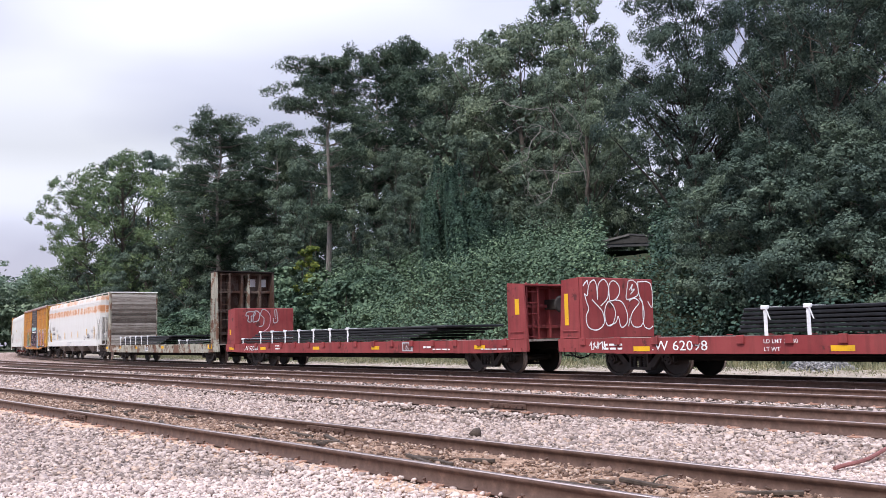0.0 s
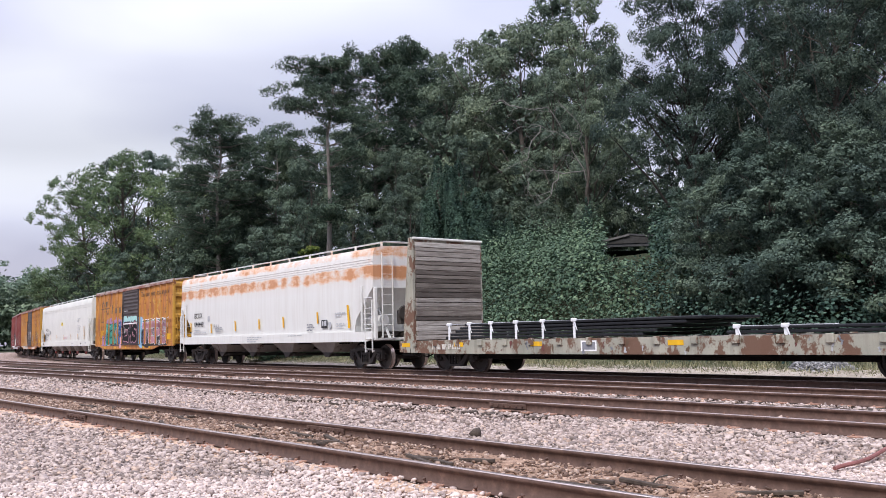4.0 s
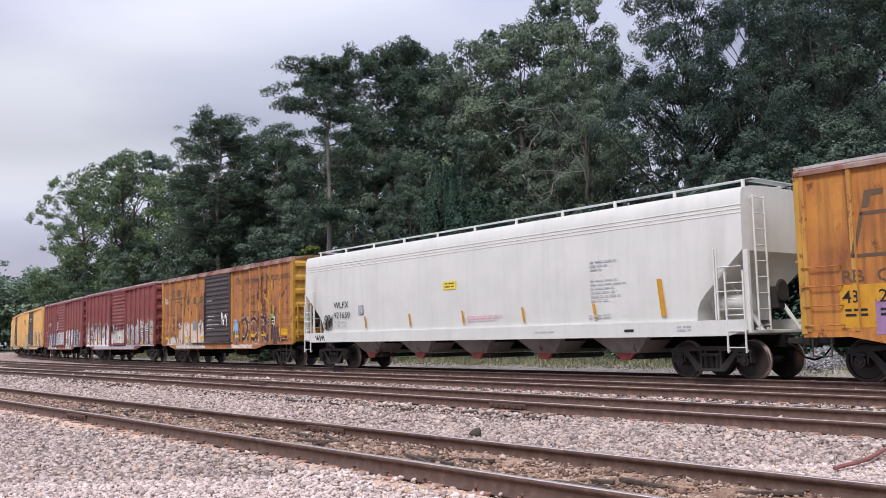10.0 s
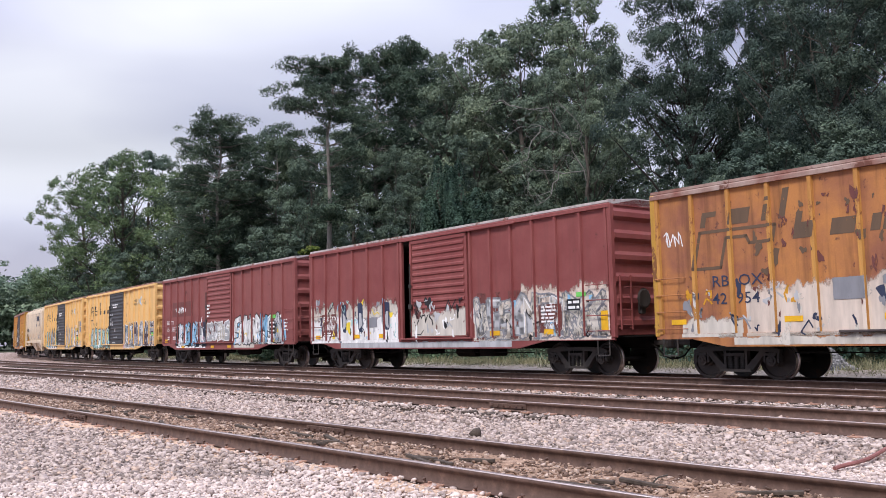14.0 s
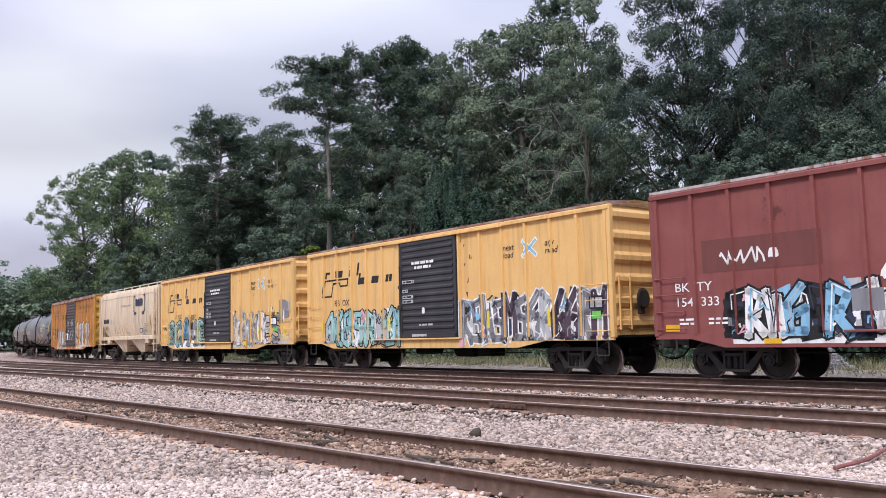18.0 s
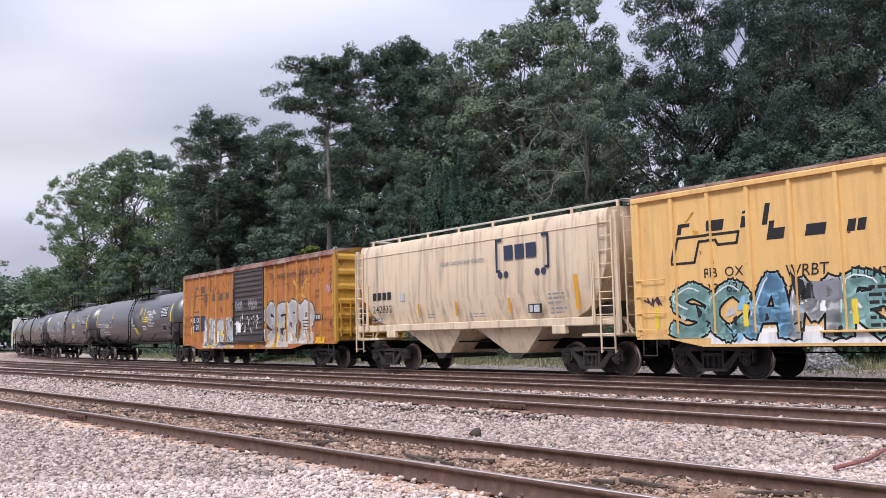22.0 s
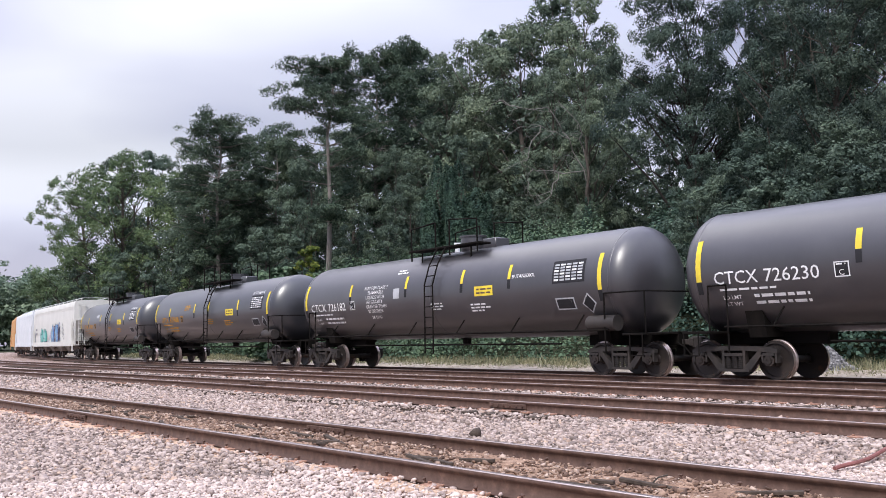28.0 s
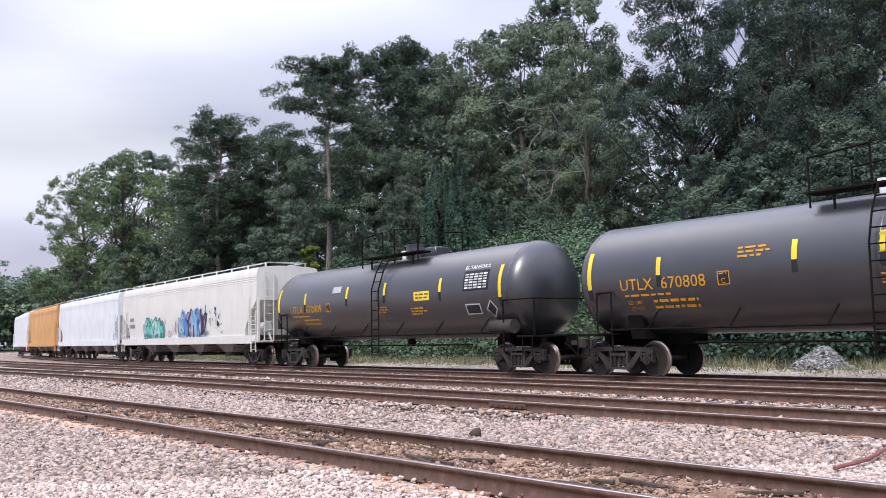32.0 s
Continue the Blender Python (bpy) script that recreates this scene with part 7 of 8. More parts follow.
def hopper(lo, hi, mat, label, bays=4, small=False, top=4.36, gatecol=None):
    """A covered hopper: a long bin with sloping ends, on bays, with a walkway on the roof."""
    car, L = start_car("covered_hopper", lo, hi, (hi - lo) / 2 - 1.35, label, "hopper car")
    half = L / 2
    end = half - (0.25 if small else 0.04)
    run_in = 1.75
    low = 1.36 if not small else 1.50
    knee = 2.9 if not small else 3.3

    def ring(x, zb):
        w0 = 1.50 if not small else 1.50 - 0.20 * max(0, (2.3 - zb) / 0.9)
        prof = [(w0, zb), (1.545, min(top - 0.6, max(zb + 0.02, 2.35))), (1.52, top - 0.42), (1.49, top - 0.16), (1.42, top - 0.03), (1.10, top + 0.03), (0.6, top + 0.06), (0.0, top + 0.07)]
        return [(x, -y, z) for y, z in prof] + [(x, y, z) for y, z in prof[-2::-1]]

    xs = []
    n_curve = 7
    for i in range(n_curve):
        u = i / (n_curve - 1)
        drop = knee - (knee - low) * (u if not small else math.sin(u * math.pi / 2))
        xs.append((end - run_in * (u if not small else 1 - math.cos(u * math.pi / 2)) - 0.001 * i, drop))
    if not small:  # a straight slope that turns down into the sill in a rounded corner
        xs = [(end - a, z) for a, z in ((0.0, 2.9), (0.35, 2.58), (0.72, 2.26), (1.02, 2.0), (1.20, 1.80), (1.29, 1.58), (1.31, low))]
    st = [(-x, z) for x, z in xs] + [(x, z) for x, z in xs[::-1]]
    part("bin", loft(B(), [ring(x, z) for x, z in st]), mat, car, smooth=True)
    # the long seam under the roof, side sills and end frames
    for y in (-1, 1):
        for z in (top - 0.44,) if small else (top - 0.62, top - 0.53, top - 0.44):
            part("roof_seam", B().cbox(-end, end, min(y * 1.50, y * (1.54 if small else 1.533)), max(y * 1.50, y * (1.54 if small else 1.533)), z, z + 0.022, 0.006), mat, car)
        z0, z1 = (1.0, 1.36) if not small else (1.33, 1.56)
        if not small:
            part("side_sill", B().extrude([(-half, z1), (-half, z0 + 0.12), (-half + 0.5, z0), (half - 0.5, z0), (half, z0 + 0.12), (half, z1)], "y", min(y * 1.50, y * 1.58), max(y * 1.50, y * 1.58)), mat, car)
        else:
            part("side_sill", B().cbox(-half, half, min(y * 1.38, y * 1.50), max(y * 1.38, y * 1.50), z0, z1, 0.02), mat, car)
            for e in (-1, 1):
                part("jack_pad", B().cbox(e * (half - 2.1) - 0.25, e * (half - 2.1) + 0.25, min(y * 1.36, y * 1.52), max(y * 1.36, y * 1.52), 1.12, 1.36, 0.02), mat, car)
    for e in (-1, 1):
        for y in (-1.47, 1.47):
            part("end_post", B().cbox(e * half - 0.06, e * half + 0.06, y - 0.06, y + 0.06, 1.05, top - 0.15 if small else knee, 0.015), mat, car)
        ladder(car, e * (half - 0.27), -1.52, 0.62, top - 0.25 if small else 2.45, 0.46, mat, "x", 0.36)
        ladder(car, e * (half - 0.75), -1.50, 1.36, 3.0, 0.06, mat, "x", 0.5)
        part("side_grab", B().pipe([(e * (half - 0.75), -1.55, 2.0), (e * (half - 0.1), -1.55, 2.0)], 0.014).pipe([(e * (half - 0.75), -1.55, 2.55), (e * (half - 0.1), -1.55, 2.55)], 0.014).pipe([(e * (half - 0.75), -1.55, 1.6), (e * (half - 0.1), -1.55, 1.6)], 0.014), mat, car)
        ladder(car, e * (half + 0.08), -1.0, 1.1, top - 0.2, 0.44, mat, "y", 0.36)
        part("end_platform", B().cbox(e * half - 1.3 if e > 0 else e * half, e * half if e > 0 else e * half + 1.3, -1.46, 1.46, 1.04, 1.12, 0.01), mat, car)
        part("slope_brace", B().cyl((e * (half - 0.1), -0.8, 1.1), (e * (half - 1.0), -0.8, 2.4), 0.05, n=6).cyl((e * (half - 0.1), 0.8, 1.1), (e * (half - 1.0), 0.8, 2.4), 0.05, n=6), mat, car)
    part("brake_cylinder", B().cyl((half - 1.25, -0.9, 1.75), (half - 0.35, -0.9, 1.75), 0.19, n=14).cyl((half - 0.3, -0.9, 1.75), (half - 0.35, -0.9, 1.75), 0.21, n=14), mat if not small else M["truck"], car, smooth=True)
    part("brake_wheel", B().lathe([(0, 0.22), (0.03, 0.27), (0.06, 0.22), (0.05, 0.05)], 16, "x", (half + 0.12, -0.35, 2.0)).cbox(half - 0.1, half + 0.12, -0.5, -0.2, 1.6, 2.1, 0.02), M["truck"], car)
    # roof walk on brackets, with a hatch trough
    zt = top + 0.20
    w = part("running_board", B().cbox(-half + 0.1, half - 0.1, -0.95, -0.78, zt, zt + 0.03, 0.005).cbox(-half + 0.1, half - 0.1, 0.78, 0.95, zt, zt + 0.03, 0.005).cbox(-half + 0.05, -half + 0.35, -0.95, 0.95, zt, zt + 0.03, 0.005).cbox(half - 0.35, half - 0.05, -0.95, 0.95, zt, zt + 0.03, 0.005), M["walkway"], car)
    n = 11 if not small else 8
    for i in range(n):
        x = -half + 0.3 + (L - 0.6) * i / (n - 1)
        for y in (-0.97, 0.97):
            part("bracket", B().cbox(x - 0.035, x + 0.035, y - 0.03, y + 0.03, top - 0.08, zt + 0.02, 0.005), mat, w)
    part("hatch_cover", B().cbox(-half + 0.9, half - 0.9, -0.33, 0.33, top - 0.02, top + 0.10, 0.04), mat, car)
    # bays under the bin
    inner = half - 2.5
    bw = 2 * inner / bays
    for i in range(bays):
        x = -inner + (i + 0.5) * bw
        a = bw * 0.47
        dark = M["under"] if not small else mat
        bay = part("bay", loft(B(), [[(x - a, -1.44, low + 0.02), (x + a, -1.44, low + 0.02), (x + a, 1.44, low + 0.02), (x - a, 1.44, low + 0.02)], [(x - 0.30, -1.08, 0.60), (x + 0.50, -1.08, 0.60), (x + 0.50, 1.08, 0.60), (x - 0.30, 1.08, 0.60)]]), mat if small else M["bay"], car)
        part("outlet_gate", B().cbox(x - 0.32, x + 0.52, -0.95, 0.95, 0.44, 0.56, 0.02), M["truck"], bay)
        part("gate_frame", B().extrude([(x - 0.22, 0.60), (x + 0.42, 0.60), (x + 0.24, 0.42), (x - 0.04, 0.42)], "y", -1.12, -1.04), gatecol or M["truck"], bay)
    part("train_line", B().cyl((-inner, -1.05, 0.95), (inner, -1.05, 0.95), 0.03, n=6), M["under"], car)
    gear(car, L, half - 1.35)
    return car, half


M["bay"] = mat_paint("grimy_hopper_bay", (0.30, 0.28, 0.26), (0.22, 0.20, 0.185), DKRUST, 0.15, 0.4, 0.7)
M["gate_red"] = mat_plain("red_oxide_gate", (0.30, 0.07, 0.06), 0.6)

# white hopper with rust along its top
car, hf = hopper(94.1, 112.65, M["white_rust"], "white covered hopper with orange rust blotches along the top", 4)
s = Side(car, -1.556, (), 0, "marking")
s.text("ECUX", -7.4, 2.28, 0.36, "black", 0, 1.1)
s.text("844448", -7.4, 1.86, 0.36, "black", 0, 1.1)
s.bars(-7.5, 1.72, (0.9, 1.6), "lgrey", 0.06, 0.13)
s.rect(-5.7, -5.45, 2.1, 2.35, "lgrey")
s.tag(-5.0, -4.3, 1.55, 1.95, "grey", 141, 0.02)
s.bars(-4.7, 1.8, (0.8, 0.8, 0.6), "lgrey", 0.05, 0.1)
for x, z in ((-7.9, 1.85), (-5.3, 1.75), (-2.5, 1.8), (0.0, 1.82), (2.3, 1.85), (5.2, 1.95)):
    s.poly([(x, z - 0.22), (x + 0.12, z - 0.22), (x + 0.09, z + 0.22), (x - 0.03, z + 0.22)], "mark", 2)
s.poly([(7.55, 1.5), (7.7, 1.5), (7.6, 2.35), (7.45, 2.35)], "mark", 2)
s.bars(4.4, 1.72, (0.5, 0.6, 0.4), "grey", 0.05, 0.11)
s.rect(5.55, 6.0, 1.55, 1.85, "black", 2)
s.bars(5.6, 1.82, (0.35,), "lgrey", 0.2, 0.1, 4)
s.bars(6.6, 2.1, (0.8, 0.5), "lgrey", 0.05, 0.1)
s.bars(6.7, 1.7, (0.6, 0.5), "lgrey", 0.05, 0.1)
s.rect(6.1, 6.3, 1.55, 1.75, "lgrey", 2)
s.done("black stencilled markings")
s = Side(car, -1.58, (), 0, "marking")
s.bars(-1.1, 1.28, (1.5, 1.1, 0.9), "lgrey", 0.045, 0.09)
s.bars(2.8, 1.3, (1.2,), "lgrey", 0.03)
s.done()

car, hf = hopper(56.2, 75.95, M["white_hop"], "clean pale grey covered hopper with amber marker strips", 5, False, 4.36, M["gate_red"])
s = Side(car, -1.556, (), 0, "marking")
s.text("WLPX", -7.65, 2.26, 0.34, "black", 0, 1.12)
s.text("921650", -7.65, 1.88, 0.34, "black", 0, 1.12)
s.text("LD LMT  218000", -7.6, 1.70, 0.115, "grey", 0, 1.05)
s.text("LT  WT   67100", -7.6, 1.55, 0.115, "grey", 0, 1.05)
s.rect(-5.95, -5.63, 1.98, 2.30, "grey", 2)
s.rect(-5.925, -5.655, 2.005, 2.275, "lgrey", 3)
s.text("C", -5.86, 2.03, 0.17, "black", 0, 1, 5)
for k in range(3):
    s.tag(-8.45 + 0.08 * k, -7.85 + 0.06 * k, 1.42 + 0.12 * k, 1.82 + 0.1 * k, "black", 151 + 7 * k, 0.035)
s.rect(-0.95, -0.3, 2.6, 2.85, "ylw", 2)
s.bars(-0.85, 2.8, (0.45, 0.45), "ghost", 0.04, 0.1, 4)
s.bars(5.3, 3.0, (0.9, 0.6, 0.4), "lgrey", 0.04, 0.1)
s.bars(5.3, 2.5, (0.9, 1.2, 0.8, 0.9, 1.0, 0.6), "lgrey", 0.03, 0.1)
for x in (-8.2, -5.5, -2.8, 0.0, 2.7, 5.4):
    s.poly([(x, 1.5), (x + 0.09, 1.5), (x + 0.02, 1.9), (x - 0.07, 1.9)], "amber", 2)
s.poly([(7.55, 1.5), (7.7, 1.5), (7.6, 2.4), (7.45, 2.4)], "amber", 2)
s.bars(0.2, 1.72, (1.6, 1.3), "pink", 0.04, 0.08)
s.bars(5.2, 1.6, (0.8,), "lgrey", 0.05, 0.1)
s.done("grey stencilled markings")
s = Side(car, -1.58, (), 0, "marking")
s.rect(6.4, 6.7, 1.13, 1.2, "black", 2)
s.tag(-9.0, -8.3, 1.06, 1.3, "black", 152, 0.04)
s.bars(3.2, 1.2, (0.8,), "lgrey", 0.04)
s.bars(8.0, 1.25, (0.4, 0.4), "lgrey", 0.04, 0.08)
s.done()

# short tan hopper
car, hf = hopper(-40.5, -28.3, M["tan_hop"], "tan two-bay covered hopper with grey stains down its side", 2, True, 4.40)
s = Side(car, -1.558, (), 0, "marking")
for k in range(4):
    s.rect(-5.0 + k * 0.30, -4.78 + k * 0.30, 2.42, 2.68, "black", 2)
s.text("242832", -5.0, 1.98, 0.36, "black", 0, 1.1)
s.bars(-5.0, 1.8, (0.6, 0.6), "grey", 0.05, 0.1)
s.rect(-3.35, -3.1, 2.35, 2.6, "lgrey")
s.text("How tomorrow moves", -1.1, 3.35, 0.225, "grey", 0.3, 1.0)
for e, x in ((1, 1.6), (-1, 3.74)):
    s.stroke([(x + e * 0.22, 3.9), (x, 3.9), (x, 3.0), (x + e * 0.12, 3.0)], 0.08, "navy", 2)
for x, w in ((1.93, 0.38), (2.40, 0.38), (2.86, 0.42)):
    s.poly([(x, 3.30), (x + w, 3.30), (x + w, 3.72), (x, 3.72)], "navy", 2)
for x in (1.75, 2.0, 3.3, 3.55):
    s.poly(s.blob(x, 2.88, 0.2, 0.2, random.Random(1), wob=0, sq=1)(0), "navy", 2)
for x in (-2.3, -0.35, 2.1):
    s.poly([(x, 1.75), (x + 0.1, 1.75), (x + 0.04, 2.2), (x - 0.06, 2.2)], "amber", 2)
s.poly([(4.75, 1.75), (4.9, 1.75), (4.8, 2.7), (4.65, 2.7)], "amber", 2)
s.rect(2.9, 3.45, 1.72, 1.98, "black", 2)
s.bars(2.95, 1.95, (0.4,), "lgrey", 0.2, 0.1, 4)
s.bars(3.7, 2.25, (0.6, 0.5, 0.5), "grey", 0.05, 0.12)
s.bars(3.8, 1.85, (0.6, 0.5), "grey", 0.05, 0.12)
s.bars(-1.8, 1.85, (0.4, 0.4), "grey", 0.04, 0.09)
s.bars(0.3, 1.8, (0.8, 0.8), "grey", 0.03, 0.08)
s.done("dark stencilled markings")

# four hoppers at the tail
car, hf = hopper(-150.3, -130.7, M["white_hop"], "white covered hopper with teal and blue graffiti", 4)
s = Side(car, -1.556, (), 0, "graffiti")
s.wild(-5.6, -2.3, 1.42, 2.4, ["teal", "aqua", "teal"], "navy", 161, 4)
s.wild(0.2, 3.8, 1.42, 2.7, ["navy", "blue", "plum", "sky"], "lgrey", 162, 5)
s.flecks(-2.2, 0.4, 1.4, 2.3, 40, ["sky", "pink", "lilac", "lgrey"], 163, 0.14)
s.flecks(3.6, 6.0, 1.45, 2.8, 50, ["navy", "blue", "lgrey"], 164, 0.13)
s.bars(-8.3, 2.6, (0.8, 0.9), "grey", 0.2, 0.38)
s.done()
hopper(-169.5, -151.3, M["pale_hop"], "pale blue-white covered hopper with faint stains", 4)
hopper(-187.1, -170.5, M["orange_hop"], "orange covered hopper with dark stains", 3)
hopper(-206.0, -188.0, M["pale_hop"], "pale white covered hopper at the tail of the train", 4)


# ---- tank cars ----
def tank_car(lo, hi, mat, label, zc=2.50, r=1.455, paint_text="white"):
    car, L = start_car("tank_car", lo, hi, (hi - lo) / 2 - 0.75, label, "tank car")
    half = L / 2
    curve = [math.pi / 2 * i / 9 for i in range(10)]
    prof = [(-half + 0.08 - 0.70 * math.cos(a), max(0.02, r * math.sin(a))) for a in curve]
    prof += [(half - 0.70 + 0.70 * math.cos(a), max(0.02, r * math.sin(a))) for a in curve[::-1]]
    part("tank", B().lathe(prof, 48, "x", (0, 0, zc)), mat, car, smooth=True)
    for x in (-half + 0.1, 0.0, half - 0.72):
        part("weld_band", B().lathe([(-0.03, r + 0.001), (-0.02, r + 0.008), (0.02, r + 0.008), (0.03, r + 0.001)], 48, "x", (x, 0, zc)), mat, car, smooth=True)
    top = zc + r
    part("manway", B().cyl((0.55, 0, top - 0.08), (0.55, 0, top + 0.42), 0.42, n=20).cyl((0.55, 0, top + 0.42), (0.55, 0, top + 0.47), 0.46, n=20).cbox(1.35, 2.0, -0.3, 0.3, top - 0.06, top + 0.28, 0.03), mat, car, smooth=True)
    part("safety_valve", B().cyl((-0.55, 0.2, top - 0.05), (-0.55, 0.2, top + 0.25), 0.09, n=10).cyl((-0.55, 0.2, top + 0.25), (-0.55, 0.2, top + 0.36), 0.12, n=10), M["strap"], car)
    pf = part("top_platform", B().cbox(-1.7, 2.0, -1.02, -0.48, top + 0.06, top + 0.12, 0.01).cbox(-1.7, 2.0, 0.48, 1.02, top + 0.06, top + 0.12, 0.01).cyl((-1.1, -0.9, top - 0.45), (-1.1, -0.9, top), 0.03, n=6).cyl((1.5, -0.9, top - 0.45), (1.5, -0.9, top), 0.03, n=6), M["under"], car)
    for y in (-0.98, 0.98):
        part("handrail", B().pipe([(-1.6, y, top - 0.25), (-1.6, y, top + 0.85), (-0.25, y, top + 0.95), (-0.25, y, top + 0.02)], 0.026), M["under"], pf)
        part("handrail", B().pipe([(0.5, y, top - 0.2), (0.5, y, top + 0.98), (1.9, y, top + 0.85), (1.9, y, top - 0.2)], 0.026), M["under"], pf)
    # ladder up the side to the platform
    b = B()
    way = [(-1.60, 0.60), (-1.58, zc + 0.30), (-1.36, zc + 0.95), (-0.99, top + 0.10)]
    for e in (-0.22, 0.22):
        b.pipe([(0.1 + e, y, z) for y, z in way], 0.024)
    for k in range(10):
        z = 0.75 + 0.335 * k
        y = float(np.interp(z, [q[1] for q in way], [q[0] for q in way]))
        b.cyl((-0.12, y, z), (0.32, y, z), 0.018, n=6)
    tagged(part("side_ladder", b, M["under"], car), kind="stuff")
    part("walkway_rail", B().pipe([(-half + 0.8, -1.42, 1.20), (half - 0.8, -1.42, 1.20)], 0.03), M["under"], car)
    for i in range(6):
        x = -half + 2.0 + (L - 4.0) * i / 5
        part("rail_bracket", B().cyl((x, -1.42, 1.20), (x + 0.14, -1.18, 1.62), 0.022, n=6), M["under"], car)
    for e in (-1, 1):
        xt = e * (half - 1.35)
        part("saddle", B().extrude([(-0.95, 0.95), (0.95, 0.95), (1.15, 1.75), (-1.15, 1.75)], "x", xt - 0.22, xt + 0.22), M["under"], car)
        part("stub_sill", B().cbox(min(e * (half - 2.6), e * (half + 0.45)), max(e * (half - 2.6), e * (half + 0.45)), -0.22, 0.22, 0.78, 1.12, 0.02), M["under"], car)
        part("end_platform", B().cbox(e * half - 0.35, e * half + 0.45, -1.45, 1.45, 1.05, 1.11, 0.01), M["under"], car)
        part("end_railing", B().pipe([(e * (half - 0.9), -1.45, 0.62), (e * (half - 0.9), -1.45, 2.15), (e * half + 0.42, -1.45, 2.15), (e * half + 0.42, -1.45, 1.08)], 0.022).pipe([(e * half + 0.42, -1.45, 2.15), (e * half + 0.42, 1.45, 2.15), (e * half + 0.42, 1.45, 1.08)], 0.022), M["under"], car)
        stirrup(car, e * (half + 0.1), -1.45, M["under"], 1.08)
    part("air_reservoir", B().cyl((half - 1.55, -1.28, 1.38), (half - 0.6, -1.28, 1.38), 0.21, n=14), M["truck"], car, smooth=True)
    part("outlet_valve", B().cyl((0.1, 0, 0.85), (0.1, 0, 1.15), 0.14, n=10).cyl((-half + 3, -0.9, 0.85), (half - 3, -0.9, 0.85), 0.03, n=6), M["under"], car)
    for e in (-1, 1):
        truck(car, e * (half - 0.75))
        for me, nm in ((COUPLER, "coupler"), (HOSE, "air_hose")):
            c = part(nm, me, None, car)
            c.matrix_basis = pose(e * (half + 0.35), 0, 0, 0, 0, 0 if e > 0 else 180)

    class Round(Side):
        """Paint that follows the tank's near side: z is measured up the wall from the tank's middle height."""

        def poly(self, pts, key, layer=0):
            b = self.b.setdefault(key, B())
            rr = r + 0.003 + 0.0012 * layer
            zs = [p[1] for p in pts]
            if max(zs) - min(zs) > 0.07 and len(pts) == 4:
                n = 6
                (ax, az), (bx, bz), (cx, cz), (dx, dz) = pts
                for i in range(n):
                    q = []
                    for u, (x0, z0, x1, z1) in ((i / n, (ax, az, dx, dz)), (i / n, (bx, bz, cx, cz)), ((i + 1) / n, (bx, bz, cx, cz)), ((i + 1) / n, (ax, az, dx, dz))):
                        x, a = x0 + (x1 - x0) * u, (z0 + (z1 - z0) * u - zc) / r
                        q.append((x, -rr * math.cos(a), zc + rr * math.sin(a)))
                    b.add(q, [(0, 1, 2, 3)])
                return
            b.add([(x, -rr * math.cos((z - zc) / r), zc + rr * math.sin((z - zc) / r)) for x, z in pts], [tuple(range(len(pts)))])

    return car, half, Round(car, -r, (), 0, "marking")


def tank_marks(s, half, mark, number, key, stripe, off):
    s.text(mark, -half + off, 2.17, 0.41, key, 0, 1.0)
    s.text(number, -half + off + 1.26, 2.17, 0.41, key, 0, 1.05)
    s.bars(-half + off + 0.12, 2.06, (1.4,), key, 0.05, 0.13)
    s.text("LD LMT", -half + off + 0.16, 1.80, 0.14, key, 0, 1.0)
    s.text("LT WT", -half + off + 0.20, 1.63, 0.14, key, 0, 1.0)
    s.bars(-half + off + 0.95, 1.90, (1.3, 1.3), key, 0.075, 0.17)
    for x in (-half + 0.12, half - 1.1):
        s.rect(x, x + 0.14, 2.25, 3.25, "ylw", 2)
        s.rect(x, x + 0.14, 1.95, 2.24, "black", 2)
    for x, z in stripe:
        s.rect(x, x + 0.13, z, z + 0.45, "ylw", 2)
        s.rect(x, x + 0.13, z - 0.28, z - 0.01, "black", 2)
    s.rect(2.25, 3.1, 2.32, 2.62, "ylw", 2)
    s.bars(2.35, 2.55, (0.7, 0.7), "ghost", 0.05, 0.11, 4)
    s.rect(half - 2.75, half - 1.55, 2.50, 3.14, "black", 2)
    for i in range(6):
        for j in range(5):
            s.rect(half - 2.68 + j * 0.22, half - 2.51 + j * 0.22, 2.57 + i * 0.085, 2.62 + i * 0.085, "lgrey" if (i + j) % 3 else "white", 4)
    s.rect(half - 2.7, half - 2.0, 1.75, 2.1, "lgrey", 2)
    s.rect(half - 2.66, half - 2.04, 1.79, 2.06, "black", 3)
    s.poly([(half - 1.75, 1.9), (half - 1.5, 1.6), (half - 1.25, 1.9), (half - 1.5, 2.2)], "lgrey", 2)
    s.poly([(half - 1.70, 1.9), (half - 1.5, 1.66), (half - 1.30, 1.9), (half - 1.5, 2.14)], "black", 3)
    s.text("BUTANEDIOL", half - 2.78, 3.2, 0.19, "white", 0, 1.05) if key == "amber" else s.text("BUTANEDIOL", half - 4.4, 2.76, 0.15, "white", 0, 1.05)
    s.bars(0.0, 2.2, (0.6, 0.7, 0.5), key, 0.04, 0.09)
    s.bars(2.0, 2.1, (0.7, 0.9, 0.6), key, 0.05, 0.1)
    s.rect(-half + off + 2.86, -half + off + 3.18, 2.16, 2.48, key, 2)
    s.rect(-half + off + 2.885, -half + off + 3.155, 2.185, 2.455, "black", 3)
    s.text("C", -half + off + 2.95, 2.20, 0.17, key, 0, 1, 5)
    s.bars(-half + off + 2.91, 2.44, (0.2,), key, 0.03, 0.1, 5)


